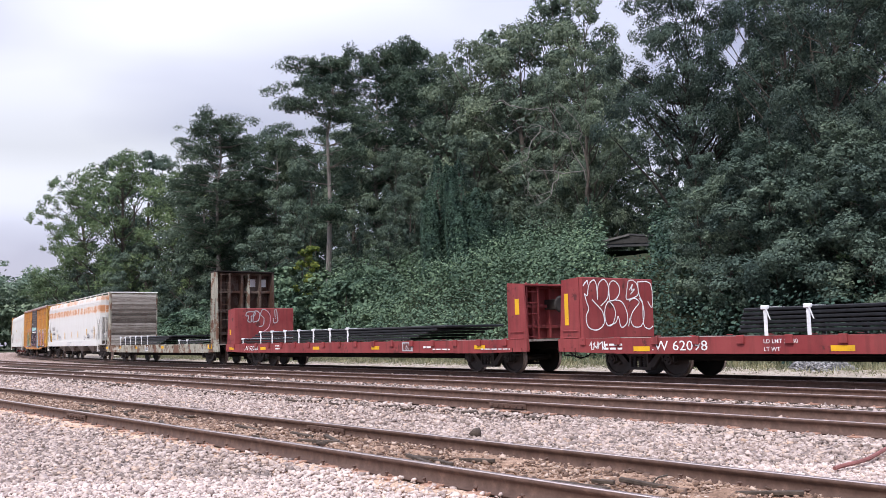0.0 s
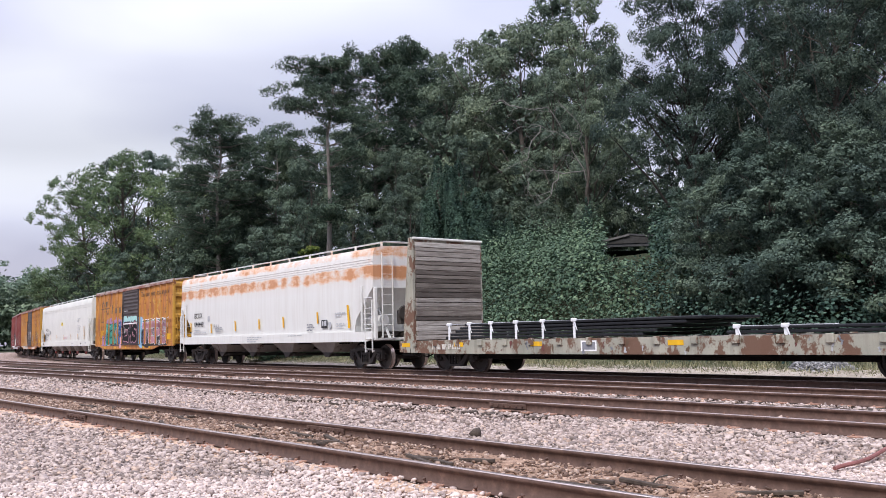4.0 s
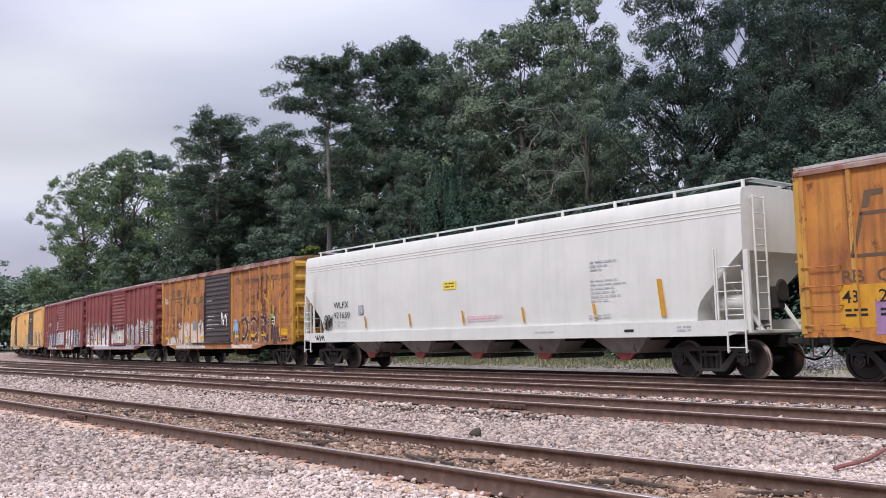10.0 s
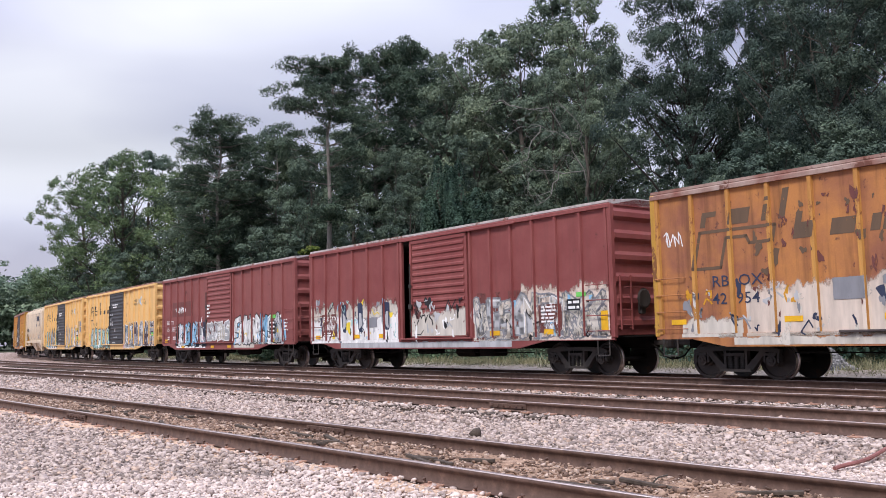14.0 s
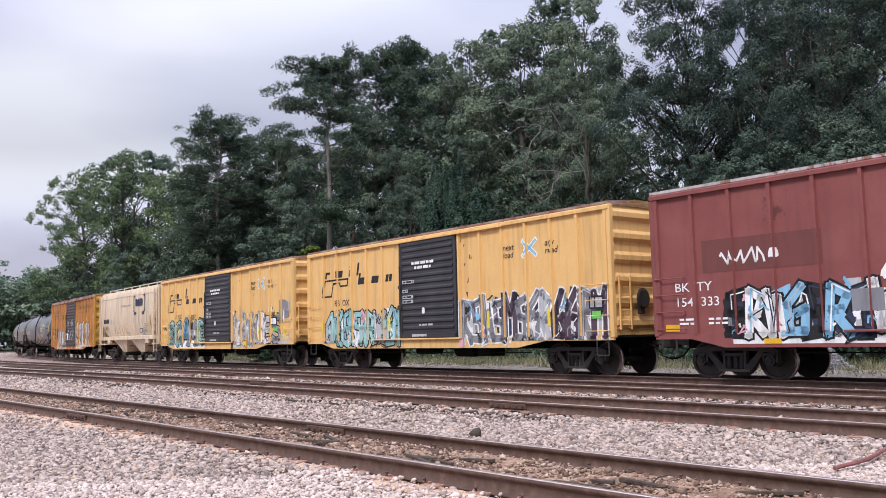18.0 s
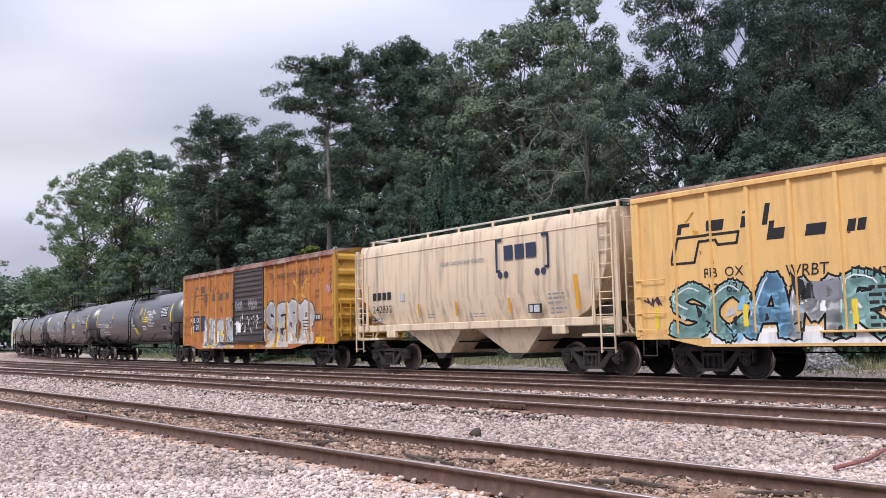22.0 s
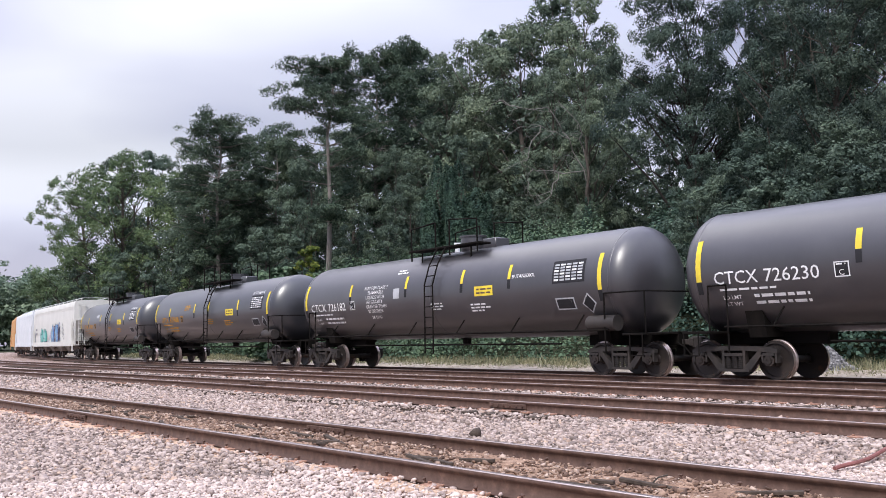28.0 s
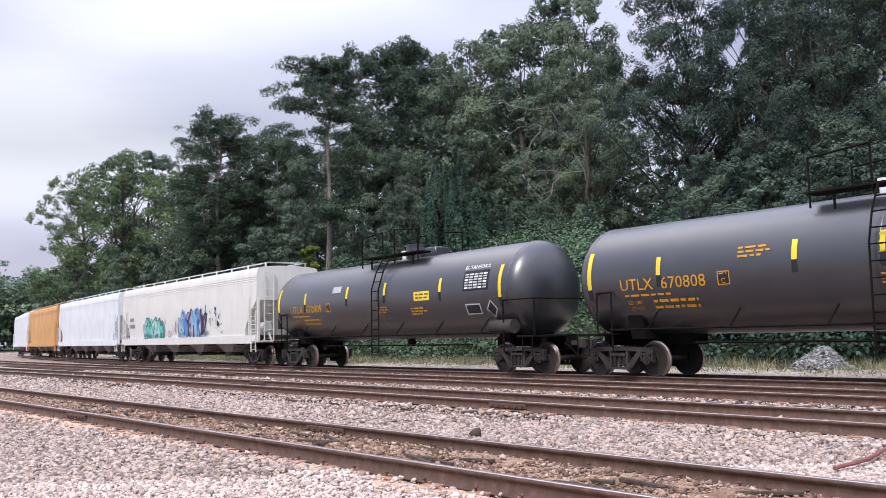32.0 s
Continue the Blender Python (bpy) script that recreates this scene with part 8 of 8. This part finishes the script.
def class_note(s, x):
    for i, row in enumerate(("NOT FOR CLASS 3", "FLAMMABLE", "LIQUIDS WITH", "API GRAVITY", "GREATER THAN", "50 DEGREES")):
        s.text(row, x + (15 - len(row)) * 0.042, 2.84 - i * 0.165, 0.17, "white", 0, 1.05)


car, hf, s = tank_car(-75.2, -58.75, M["tank_purple"], "faded black tank car with white lettering and yellow stripes")
tank_marks(s, hf, "CTCX", "726230", "white", [(-hf + 3.9, 2.7), (-hf + 9.9, 2.75), (hf - 5.8, 2.7)], 0.58)
class_note(s, 2.9)
s.rect(0.35, 0.85, 1.55, 2.0, "ylw", 2)
s.rect(-0.2, 0.25, 2.25, 2.6, "lgrey", 2)
s.done("painted lettering and stripes")
car, hf, s = tank_car(-93.7, -77.0, M["tank_purple"], "faded black tank car with a class notice and white lettering")
tank_marks(s, hf, "CTCX", "726182", "white", [(-hf + 3.4, 2.65), (-hf + 6.9, 2.75), (-hf + 9.9, 2.75), (hf - 4.6, 2.75)], 0.58)
class_note(s, -hf + 4.4)
s.text("SR 11961", -hf + 4.75, 1.78, 0.17, "white")
s.rect(-1.2 - 0.9, -1.75, 2.45, 2.8, "lgrey", 2)
s.bars(-2.1, 3.5, (0.5, 0.6), "white", 0.06, 0.11)
s.done("painted lettering and stripes")
car, hf, s = tank_car(-111.5, -96.0, M["tank_black"], "glossy black tank car with orange-yellow lettering")
tank_marks(s, hf, "UTLX", "670808", "amber", [(-hf + 2.35, 2.5), (-hf + 5.9, 2.6), (0.0, 2.6), (hf - 4.2, 2.55)], 1.2)
s.bars(-hf + 4.6, 3.0, (0.7, 0.8, 0.6), "amber", 0.05, 0.1)
s.done("painted lettering and stripes")
car, hf, s = tank_car(-129.0, -113.8, M["tank_black"], "black tank car with orange lettering beside a white hopper")
tank_marks(s, hf, "UTLX", "670809", "amber", [(-hf + 2.35, 2.5), (-hf + 5.5, 2.6), (0.4, 2.6), (hf - 4.0, 2.55)], 1.2)
s.rect(-3.1, -2.5, 2.85, 3.1, "lgrey", 2)
s.done("painted lettering and stripes")


# ---- flat cars and their loads ----
def flat_car(lo, hi, mat, label, deck=0.99, sill=0.60):
    car, L = start_car("bulkhead_flat_car", lo, hi, (hi - lo) / 2 - 2.3, label, "flat car")
    half = L / 2
    for y in (-1, 1):
        a, c = sorted((y * 1.46, y * 1.56))
        part("side_sill", B().extrude([(-half, deck), (-half, sill + 0.05), (-half + 2, sill), (half - 2, sill), (half, sill + 0.05), (half, deck)], "y", a, c), mat, car)
        a, c = sorted((y * 1.555, y * 1.62))
        for i in range(17):
            x = -half + 0.9 + (L - 1.8) * i / 16
            part("stake_pocket", B().cbox(x - 0.09, x + 0.09, a, c, deck - 0.17, deck + 0.02, 0.01), mat, car)
    b = B()
    n = 60
    for i in range(n):
        x = -half + L * i / n
        b.box(x + 0.006, x + L / n - 0.006, -1.46, 1.46, deck - 0.06, deck)
    tagged(part("deck_planks", b, M["wood"], car), kind="stuff")
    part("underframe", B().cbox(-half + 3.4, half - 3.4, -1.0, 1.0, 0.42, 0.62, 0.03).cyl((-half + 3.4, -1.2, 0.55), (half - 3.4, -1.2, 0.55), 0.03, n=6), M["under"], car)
    for e in (-1, 1):
        stirrup(car, e * (half - 0.4), -1.55, M["under"], 0.75)
    gear(car, L, half - 2.3)
    return car, half


def low_bulkhead(car, x, e, mat, top=2.62):
    """A short steel bulkhead: flat face inwards, frames and a ladder outwards, with sloping side plates."""
    bh = part("bulkhead", B().cbox(min(x, x - e * 0.10), max(x, x - e * 0.10), -1.5, 1.5, 0.98, top, 0.02), mat, car)
    for y in (-1.5, 1.44):
        part("side_plate", B().extrude([(x, 0.7), (x + e * 0.75, 0.7), (x + e * 0.62, top - 0.05), (x, top)], "y", y, y + 0.06), mat, bh)
    for y in (-0.7, 0.0, 0.7):
        part("stiffener", B().cbox(min(x, x + e * 0.16), max(x, x + e * 0.16), y - 0.05, y + 0.05, 1.0, top - 0.06, 0.01), mat, bh)
    for z in (1.35, 1.95, top - 0.1):
        part("cross_beam", B().cbox(min(x, x + e * 0.13), max(x, x + e * 0.13), -1.44, 1.44, z - 0.05, z + 0.05, 0.01), mat, bh)
    part("top_beam", B().cbox(min(x, x + e * 0.62), max(x, x + e * 0.62), -1.44, 1.44, top - 0.10, top - 0.04, 0.01), mat, bh)
    part("brake_wheel", B().lathe([(0, 0.20), (0.03, 0.25), (0.06, 0.20), (0.05, 0.04)], 14, "x", (x + e * 0.5, 0.05, 2.0)).cbox(min(x, x + e * 0.5), max(x, x + e * 0.5), -0.1, 0.2, 1.85, 2.15, 0.02), M["truck"], bh)
    for z in (1.2, 1.02):
        part("grab_iron", B().pipe([(x + e * 0.05, -1.53, z), (x + e * 0.6, -1.53, z)], 0.014), mat, bh)
    lad = ladder(car, x + e * 0.5, -1.05, 0.95, top, 0.45, mat, "y", 0.32)
    return bh


def bundle(mid_car, half_car, x0, x1, z0, layers, straps, label, shrink=0.0, width=1.25):
    """A strapped stack of long black strips, carried by a flat car."""
    root = new("strip_bundle")
    tagged(root, label, "pipe bundle", group="loads on the flat cars")
    CARS.append((root, mid_car, half_car))
    for i in range(layers):
        z = z0 + 0.04 + i * 0.095
        part("layer", B().cbox(x0 + shrink * i * 0.3, x1 - shrink * (layers - i) * 0.55, -width, width, z, z + 0.075, 0.018), M["black_pipe"], root)
    zt = z0 + 0.04 + layers * 0.095
    for x in straps:
        b = B().cbox(x - 0.045, x + 0.045, -width - 0.015, -width - 0.004, z0 - 0.12, zt + 0.008, 0.003).cbox(x - 0.045, x + 0.045, -width - 0.015, width + 0.015, zt - 0.018, zt - 0.002, 0.003).cbox(x - 0.045, x + 0.045, width + 0.004, width + 0.015, z0 - 0.12, zt + 0.008, 0.003)
        b.cbox(x - 0.10, x + 0.08, -width - 0.05, -width + 0.05, zt - 0.07, zt + 0.03, 0.02).cyl((x + 0.02, -width - 0.03, zt - 0.03), (x + 0.13, -width - 0.035, zt - 0.30), 0.022, 0.012, 6)
        part("strap", b, M["strap"], root, "white tie-down strap")
    return root


car, hf = flat_car(134.3, 154.7, M["red_flat"], "faded red flat car with short steel bulkheads")
for e in (-1, 1):
    low_bulkhead(car, e * (hf - 0.75), e, M["red_flat"])
s = Side(car, -1.56, (), 0, "marking")
s.text(".W 62030", -hf + 2.0, 0.70, 0.28, "white", 0, 1.2)
for x in (-hf + 0.4, -hf + 3.6, -hf + 8.2, -hf + 12.4, hf - 2.3):
    s.rect(x, x + 0.5, 0.72, 0.84, "mark", 2)
s.rect(hf - 6.1, hf - 5.5, 0.66, 0.96, "lgrey", 2)
s.rect(hf - 6.05, hf - 5.55, 0.70, 0.92, "brown", 3)
s.bars(hf - 4.9, 0.82, (0.4,), "white", 0.06)
s.bars(hf - 4.4, 0.74, (0.9,), "white", 0.04)
s.bars(hf - 2.0, 0.74, (1.3,), "white", 0.03)
s.bars(-hf + 5.0, 0.9, (0.5, 0.4), "white", 0.04, 0.12)
s.done("white stencils and amber markers")
s = Side(car, -1.5, (), 0, "marking")
s.rect(hf - 0.5, hf - 0.32, 1.7, 2.15, "mark", 2)
s.rect(-hf + 0.3, -hf + 0.45, 1.4, 1.65, "mark", 2)
s.done()
mid = (134.3 + 154.7) / 2
TAG_CAR, TAG_X = car, -hf + 0.858
bundle(mid, hf - 2.3, -hf + 1.6, 6.6, 0.99, 5, [-7.2, -6.1, -4.9, -3.7, -2.5, -1.2, 0.1], "strapped stack of long black plastic strips", 0.9)
bundle(mid, hf - 2.3, -hf + 0.95, -hf + 1.55, 0.99, 2, [-hf + 1.2], "small strapped stack of black strips", 0.0)

car, hf = flat_car(155.9, 176.3, M["red_flat"], "faded red flat car with a graffiti-tagged steel bulkhead")
for e in (-1, 1):
    low_bulkhead(car, e * (hf - 0.75), e, M["red_flat"])
s = Side(car, -1.56, (), 0, "marking")
s.text(".W 62098", -hf + 3.1, 0.68, 0.33, "white", 0, 1.2)
for x in (-hf + 2.55, -hf + 7.6):
    s.rect(x, x + 0.5, 0.66, 0.78, "mark", 2)
s.tag(-hf + 1.1, -hf + 1.7, 0.7, 0.9, "white", 171, 0.03)
s.bars(-hf + 1.6, 0.85, (0.6, 0.6), "white", 0.05, 0.1)
s.text("LD LMT 20530", -hf + 6.1, 0.83, 0.13, "white")
s.text("LT WT", -hf + 6.1, 0.66, 0.13, "white")
s.done("white stencils and amber markers")
s = Side(car, -1.5, (), 0, "marking")
s.rect(-hf + 0.22, -hf + 0.36, 1.35, 2.2, "mark", 2)
s.done()
mid = (155.9 + 176.3) / 2
bundle(mid, hf - 2.3, -hf + 5.3, hf - 2.0, 1.02, 6, [-hf + 6.0, -hf + 7.0, -hf + 9.5, 0.0, 3.0], "strapped stack of long black plastic strips", 0.1)


def face_tag(car, x, strokes, box, face, key, thick=0.016):
    """Sprayed outline letters on a bulkhead's inner face; strokes lie in a box (u0, u1, w0, w1) that covers the face (y0, y1, z0, z1)."""
    u0, u1, w0, w1 = box
    y0, y1, z0, z1 = face
    b = B()
    for q in strokes:
        p = [(y0 + (y1 - y0) * (u - u0) / (u1 - u0), z1 + (z0 - z1) * (w - w0) / (w1 - w0)) for u, w in q]
        p = [p[0]] + p + [p[-1]]
        fine = []
        for a, c, d, e in zip(p, p[1:], p[2:], p[3:]):
            for t in (0.0, 0.33, 0.67):
                fine.append(tuple(0.5 * (2 * c[k] + (d[k] - a[k]) * t + (2 * a[k] - 5 * c[k] + 4 * d[k] - e[k]) * t * t + (3 * c[k] - a[k] - 3 * d[k] + e[k]) * t ** 3) for k in (0, 1)))
        fine.append(p[-1])
        for (ay, az), (by, bz) in zip(fine, fine[1:]):
            if abs(ay - by) + abs(az - bz) > 0.004:
                b.cyl((x, ay, az), (x, by, bz), thick, n=4)
    b.v = [(x + 0.003 + (q[0] - x) * 0.12, q[1], q[2]) for q in b.v]  # a thin coat, not a tube
    return tagged(part("graffiti", b, paint(key), car), kind="stuff")


FACE = (-1.48, 1.48, 1.0, 2.62)
first_half = [[(475, 150), (490, 160), (500, 110), (525, 85), (540, 105), (545, 180)],
              [(475, 150), (485, 190), (495, 225), (480, 260), (490, 310), (535, 325), (575, 295), (570, 240), (540, 205), (515, 180)],
              [(545, 180), (550, 110), (580, 80), (605, 110), (600, 170), (560, 210)],
              [(610, 180), (610, 110), (635, 85), (665, 110), (665, 150), (640, 180), (600, 190), (580, 240), (590, 300), (620, 300), (640, 250), (630, 210), (605, 185)],
              [(482, 95), (470, 115), (492, 88), (494, 108)]]
second_half = [[(640, 180), (680, 190), (705, 240), (705, 290), (670, 315), (655, 260), (640, 290), (600, 305)],
               [(720, 85), (710, 130), (705, 175), (740, 170), (775, 150), (770, 100), (745, 80), (720, 85)], [(725, 130), (745, 100), (735, 130), (755, 125), (730, 150)],
               [(720, 185), (750, 170), (780, 190), (745, 230), (725, 270), (740, 310), (785, 310), (805, 260), (800, 200), (780, 170)], [(775, 85), (780, 150), (800, 190)],
               [(720, 270), (712, 310)], [(775, 88), (852, 95), (856, 215), (830, 185)], [(800, 200), (800, 300), (830, 325), (856, 310)]]
for q in (first_half, second_half):
    face_tag(car, -hf + 0.858, q, (465, 862, 72, 362), FACE, "white")
small_tag = [[(165, 275), (172, 255), (218, 255), (212, 275), (196, 275), (196, 304), (176, 300), (182, 275), (165, 275)], [(205, 303), (216, 250), (245, 262), (236, 298), (205, 305)],
             [(290, 250), (265, 240), (250, 268), (270, 285), (265, 322), (240, 328)], [(325, 285), (330, 310), (352, 303), (350, 280), (345, 245), (335, 245), (338, 290)]]
face_tag(TAG_CAR, TAG_X, small_tag, (105, 447, 235, 412), FACE, "lgrey", 0.02)
face_tag(TAG_CAR, TAG_X, [[(285, 245), (308, 275), (300, 330), (265, 355)]], (105, 447, 235, 412), FACE, "pink", 0.018)

car, hf = flat_car(114.2, 133.4, M["grey_flat"], "peeling grey-green flat car with tall bulkheads", 1.0, 0.58)
half_t = hf - 2.3
# tall steel bulkhead at its front, seen from behind
x = hf - 0.95
bh = part("bulkhead", B().cbox(x - 0.10, x, -1.42, 1.42, 0.98, 4.40, 0.02), M["brown_flat"], car)
for y in (-1.5, 1.42):
    part("side_plate", B().extrude([(x - 0.12, 0.6), (x + 0.75, 0.6), (x + 0.55, 4.45), (x - 0.12, 4.45)], "y", y, y + 0.08), M["grey_flat"] if y < 0 else M["brown_flat"], bh)
for y in (-0.75, -0.1, 0.25, 0.85):
    part("stiffener", B().cbox(x, x + 0.4, y - 0.06, y + 0.06, 1.0, 4.38, 0.012), M["brown_flat"] if y != 0.25 else M["grey_flat"], bh)
for z in (1.5, 2.6, 3.5, 4.38):
    part("cross_beam", B().cbox(x, x + 0.3, -1.42, 1.42, z - 0.06, z + 0.06, 0.012), M["brown_flat"], bh)
for y in (0.42, 0.98):
    part("notice", B().cbox(x + 0.003, x + 0.012, y, y + 0.34, 3.78, 4.16, 0.003), M["strap"], bh, "pale notice plate")
part("top_cap", B().cbox(x - 0.14, x + 0.62, -1.52, 1.52, 4.45, 4.51, 0.012), M["dark_gap"], bh)
ladder(car, x + 0.62, -1.05, 0.95, 4.4, 0.45, M["brown_flat"], "y", 0.36)
ladder(car, x + 0.3, -1.5, 1.2, 3.2, 0.4, M["grey_flat"], "x", 0.42)
# wooden lined bulkhead at its rear, faced with planks
x = -hf + 0.75
bh = part("bulkhead", B().cbox(x - 0.12, x, -1.5, 1.5, 0.98, 4.40, 0.02), M["grey_flat"], car)
for y in (-1.52, 1.44):
    part("side_plate", B().extrude([(x + 0.02, 0.6), (x - 0.62, 0.6), (x - 0.22, 4.45), (x + 0.02, 4.45)], "y", y, y + 0.08), M["grey_flat"], bh)
pr = random.Random(9)
z = 1.02
while z < 4.28:
    h = pr.uniform(0.13, 0.2)
    p = part("plank", B().cbox(x + 0.002, x + 0.06 + pr.uniform(0, 0.018), -1.43 + pr.uniform(0, 0.015), 1.43 - pr.uniform(0, 0.015), z + 0.010, min(4.34, z + h - 0.010), 0.008), M["boards"], bh)
    z += h
part("top_cap", B().cbox(x - 0.14, x + 0.09, -1.52, 1.52, 4.38, 4.46, 0.02), M["white_hop"], bh)
s = Side(car, -1.56, (), 0, "marking")
for q in (-hf + 0.15, -hf + 2.9, -hf + 6.3, -hf + 11.0):
    s.rect(q, q + 0.45, 0.80, 0.93, "mark", 2)
s.rect(hf - 1.3, hf - 0.75, 0.78, 0.98, "mark", 2)
s.bars(-hf + 1.8, 0.88, (1.4,), "offwhite", 0.16, 0.1)
s.rect(-hf + 8.2, -hf + 8.75, 0.66, 0.94, "white", 2)
s.rect(-hf + 8.25, -hf + 8.7, 0.70, 0.90, "grey", 3)
s.flecks(-hf + 2, hf - 1, 0.62, 0.98, 70, ["brown", "ghost", "grey", "lgrey"], 191, 0.07)
s.done("stencils and amber markers")
mid = (114.2 + 133.4) / 2
bundle(mid, half_t, -hf + 2.1, 2.6, 1.0, 5, [-7.3, -6.3, -5.3, -4.2, -3.1, -1.9], "strapped stack of long black plastic strips", 0.8)
bundle(mid, half_t, 2.7, hf - 2.2, 1.0, 2, [3.0, 4.2], "low strapped stack of black strips", 0.8, 1.1)


# ---- small things beside the tracks ----
hose = new("hose", B().pipe([(3.66, 8.50, -0.18), (3.76, 8.55, -0.165), (3.87, 8.62, -0.16), (4.0, 8.73, -0.16), (4.18, 8.9, -0.155), (4.4, 9.2, -0.16), (4.68, 9.55, -0.15), (5.1, 9.9, -0.15)], 0.021, 8).mesh("hose", mat_plain("faded_red_hose", (0.24, 0.10, 0.09), 0.6), True))
tagged(hose, "faded dark red rubber hose lying on the ballast", "hose")
rk = np.random.default_rng(77)
lump = stones("dark_rock", np.array([[0.39, 12.1, -0.17]]), np.array([0.10]), M["tie"], rk)
tagged(lump, "lump of dark broken tie wood on the ballast", "rock")
rock = stones("pink_rock", np.array([[8.07, 19.44, -0.12]]), np.array([0.19]), mat_plain("pink_granite", (0.55, 0.36, 0.31), 0.85, 0.0, 0.25, 9.0), rk)
tagged(rock, "rounded pink granite rock between the rails", "rock")
# broken tie wood scattered beside the second track
pieces = random.Random(8)
for i in range(26):
    ss = pieces.uniform(-16, 7)
    lt = pieces.choice([-1.15, -1.35, -1.6, 0.25, -0.2])
    x, y, h = on_line("second", ss, lt)
    q = new("wood_scrap", B().cbox(-pieces.uniform(0.06, 0.2), pieces.uniform(0.06, 0.2), -0.03, 0.03, -0.015, 0.02, 0.006).mesh("wood_scrap", M["tie"]))
    q.matrix_basis = pose(float(x), float(y), -0.19, pieces.uniform(-10, 10), pieces.uniform(-10, 10), pieces.uniform(0, 180))
    tagged(q, "dark splintered scrap of tie wood on the ballast", "wood scrap", "wood scraps")
for i in range(34):
    ss, lt = pieces.uniform(-12, 5), pieces.uniform(-0.55, 0.55)
    x, y, h = on_line("near", ss, lt)
    q = new("wood_splinter", B().cbox(-pieces.uniform(0.05, 0.45), pieces.uniform(0.05, 0.45), -0.028, 0.028, -0.012, 0.022, 0.006).mesh("wood_splinter", M["tie"]))
    q.matrix_basis = pose(float(x), float(y), -0.115, 0, pieces.uniform(-6, 6), math.degrees(float(h)) + pieces.uniform(-25, 25))
    tagged(q, "weathered wood splinter lying in the track dirt", "wood splinter", "wood splinters")
twig = new("twig", B().pipe([(1.67, 7.45, -0.13), (1.70, 7.44, -0.09), (1.74, 7.43, -0.05), (1.82, 7.44, -0.035)], 0.007, 5).mesh("twig", M["bark"]))
tagged(twig, "bent dry twig sticking out of the dirt", "twig")

# carport half hidden on top of the bank, its roof rising from a low eave
cp = new("carport")
cp.matrix_basis = pose(11.15, 53.5, 4.22, 0, 0, -8)
M["dark_metal"] = mat_plain("dark_metal_roof", (0.07, 0.07, 0.075), 0.6)
M["pale_trim"] = mat_plain("grey_trim", (0.15, 0.145, 0.14), 0.7)
part("roof", B().extrude([(-2.3, 1.98), (-2.3, 2.08), (0.1, 2.62), (2.5, 2.36), (2.5, 2.26), (0.1, 2.52)], "y", -2.4, 2.4), M["dark_metal"], cp)
part("fascia", B().extrude([(-2.34, 1.94), (-2.34, 2.07), (0.1, 2.61), (0.1, 2.49)], "y", -2.46, -2.402), M["pale_trim"], cp)
part("gable", B().extrude([(-1.7, 2.05), (2.3, 2.05), (2.3, 2.27), (0.1, 2.50), (-0.1, 2.44)], "y", -2.36, -2.28), mat_plain("grey_gable_boards", (0.055, 0.053, 0.052), 0.8), cp)
part("beam", B().cbox(-2.2, 2.4, -2.3, -2.14, 1.86, 2.05, 0.01), M["dark_metal"], cp)
for px in (-1.75, 2.32):
    part("post", B().cbox(px - 0.08, px + 0.08, -2.28, -2.12, -0.6, 1.88, 0.01), M["pale_trim"], cp)
part("back_wall", B().box(-2.2, 2.4, 2.05, 2.15, -0.6, 2.0), M["dark_metal"], cp)
part("side_wall", B().box(2.3, 2.4, -2.0, 2.05, -0.6, 2.22), M["dark_metal"], cp)
tagged(cp, "dark open carport half hidden by vines", "carport")

# bleached dead tree leaning out of the wood
dk = np.random.default_rng(41)
dead = new("dead_tree")
b = B()
limb(b, (9.4, 54.5, 5.0), (9.0, 54, 12.5), 0.15, 0.08, dk, 0.06, 5, 7)
part("trunk", b, M["bark"], dead, smooth=True)
for q in ([(9.0, 54, 10.5), (8.0, 53.6, 13.1), (6.2, 53.2, 13.9), (3.6, 52.6, 13.2)], [(8.0, 53.6, 13.1), (6.6, 53, 15.0), (4.9, 52.6, 14.9)], [(9.0, 54, 11.2), (7.2, 53.2, 10.9), (5.6, 52.8, 11.1), (5.0, 52.6, 9.8)],
          [(9.0, 54, 12.0), (8.6, 53.5, 14.0), (7.4, 53.2, 15.2)], [(6.2, 53.2, 13.9), (5.4, 52.8, 12.4), (5.2, 52.6, 11.6)], [(7.2, 53.2, 10.9), (6.6, 52.8, 9.4), (5.7, 52.6, 8.8)], [(4.9, 52.6, 14.9), (3.6, 52.4, 15.3)]):
    b = B()
    for i in range(len(q) - 1):
        pts = limb(b, q[i], q[i + 1], 0.038 - 0.009 * i, 0.029 - 0.009 * i, dk, 0.2, 4, 5)
        for j in range(3):
            e = pts[j + 2]
            limb(b, e, e + np.array([-0.9, -0.2, 0.2]) + dk.normal(0, 0.6, 3), 0.018, 0.008, dk, 0.2, 3, 4)
    part("branch", b, M["dead"], dead, smooth=True)
tagged(dead, "bleached leafless tree with crooked branches", "tree")

motions()
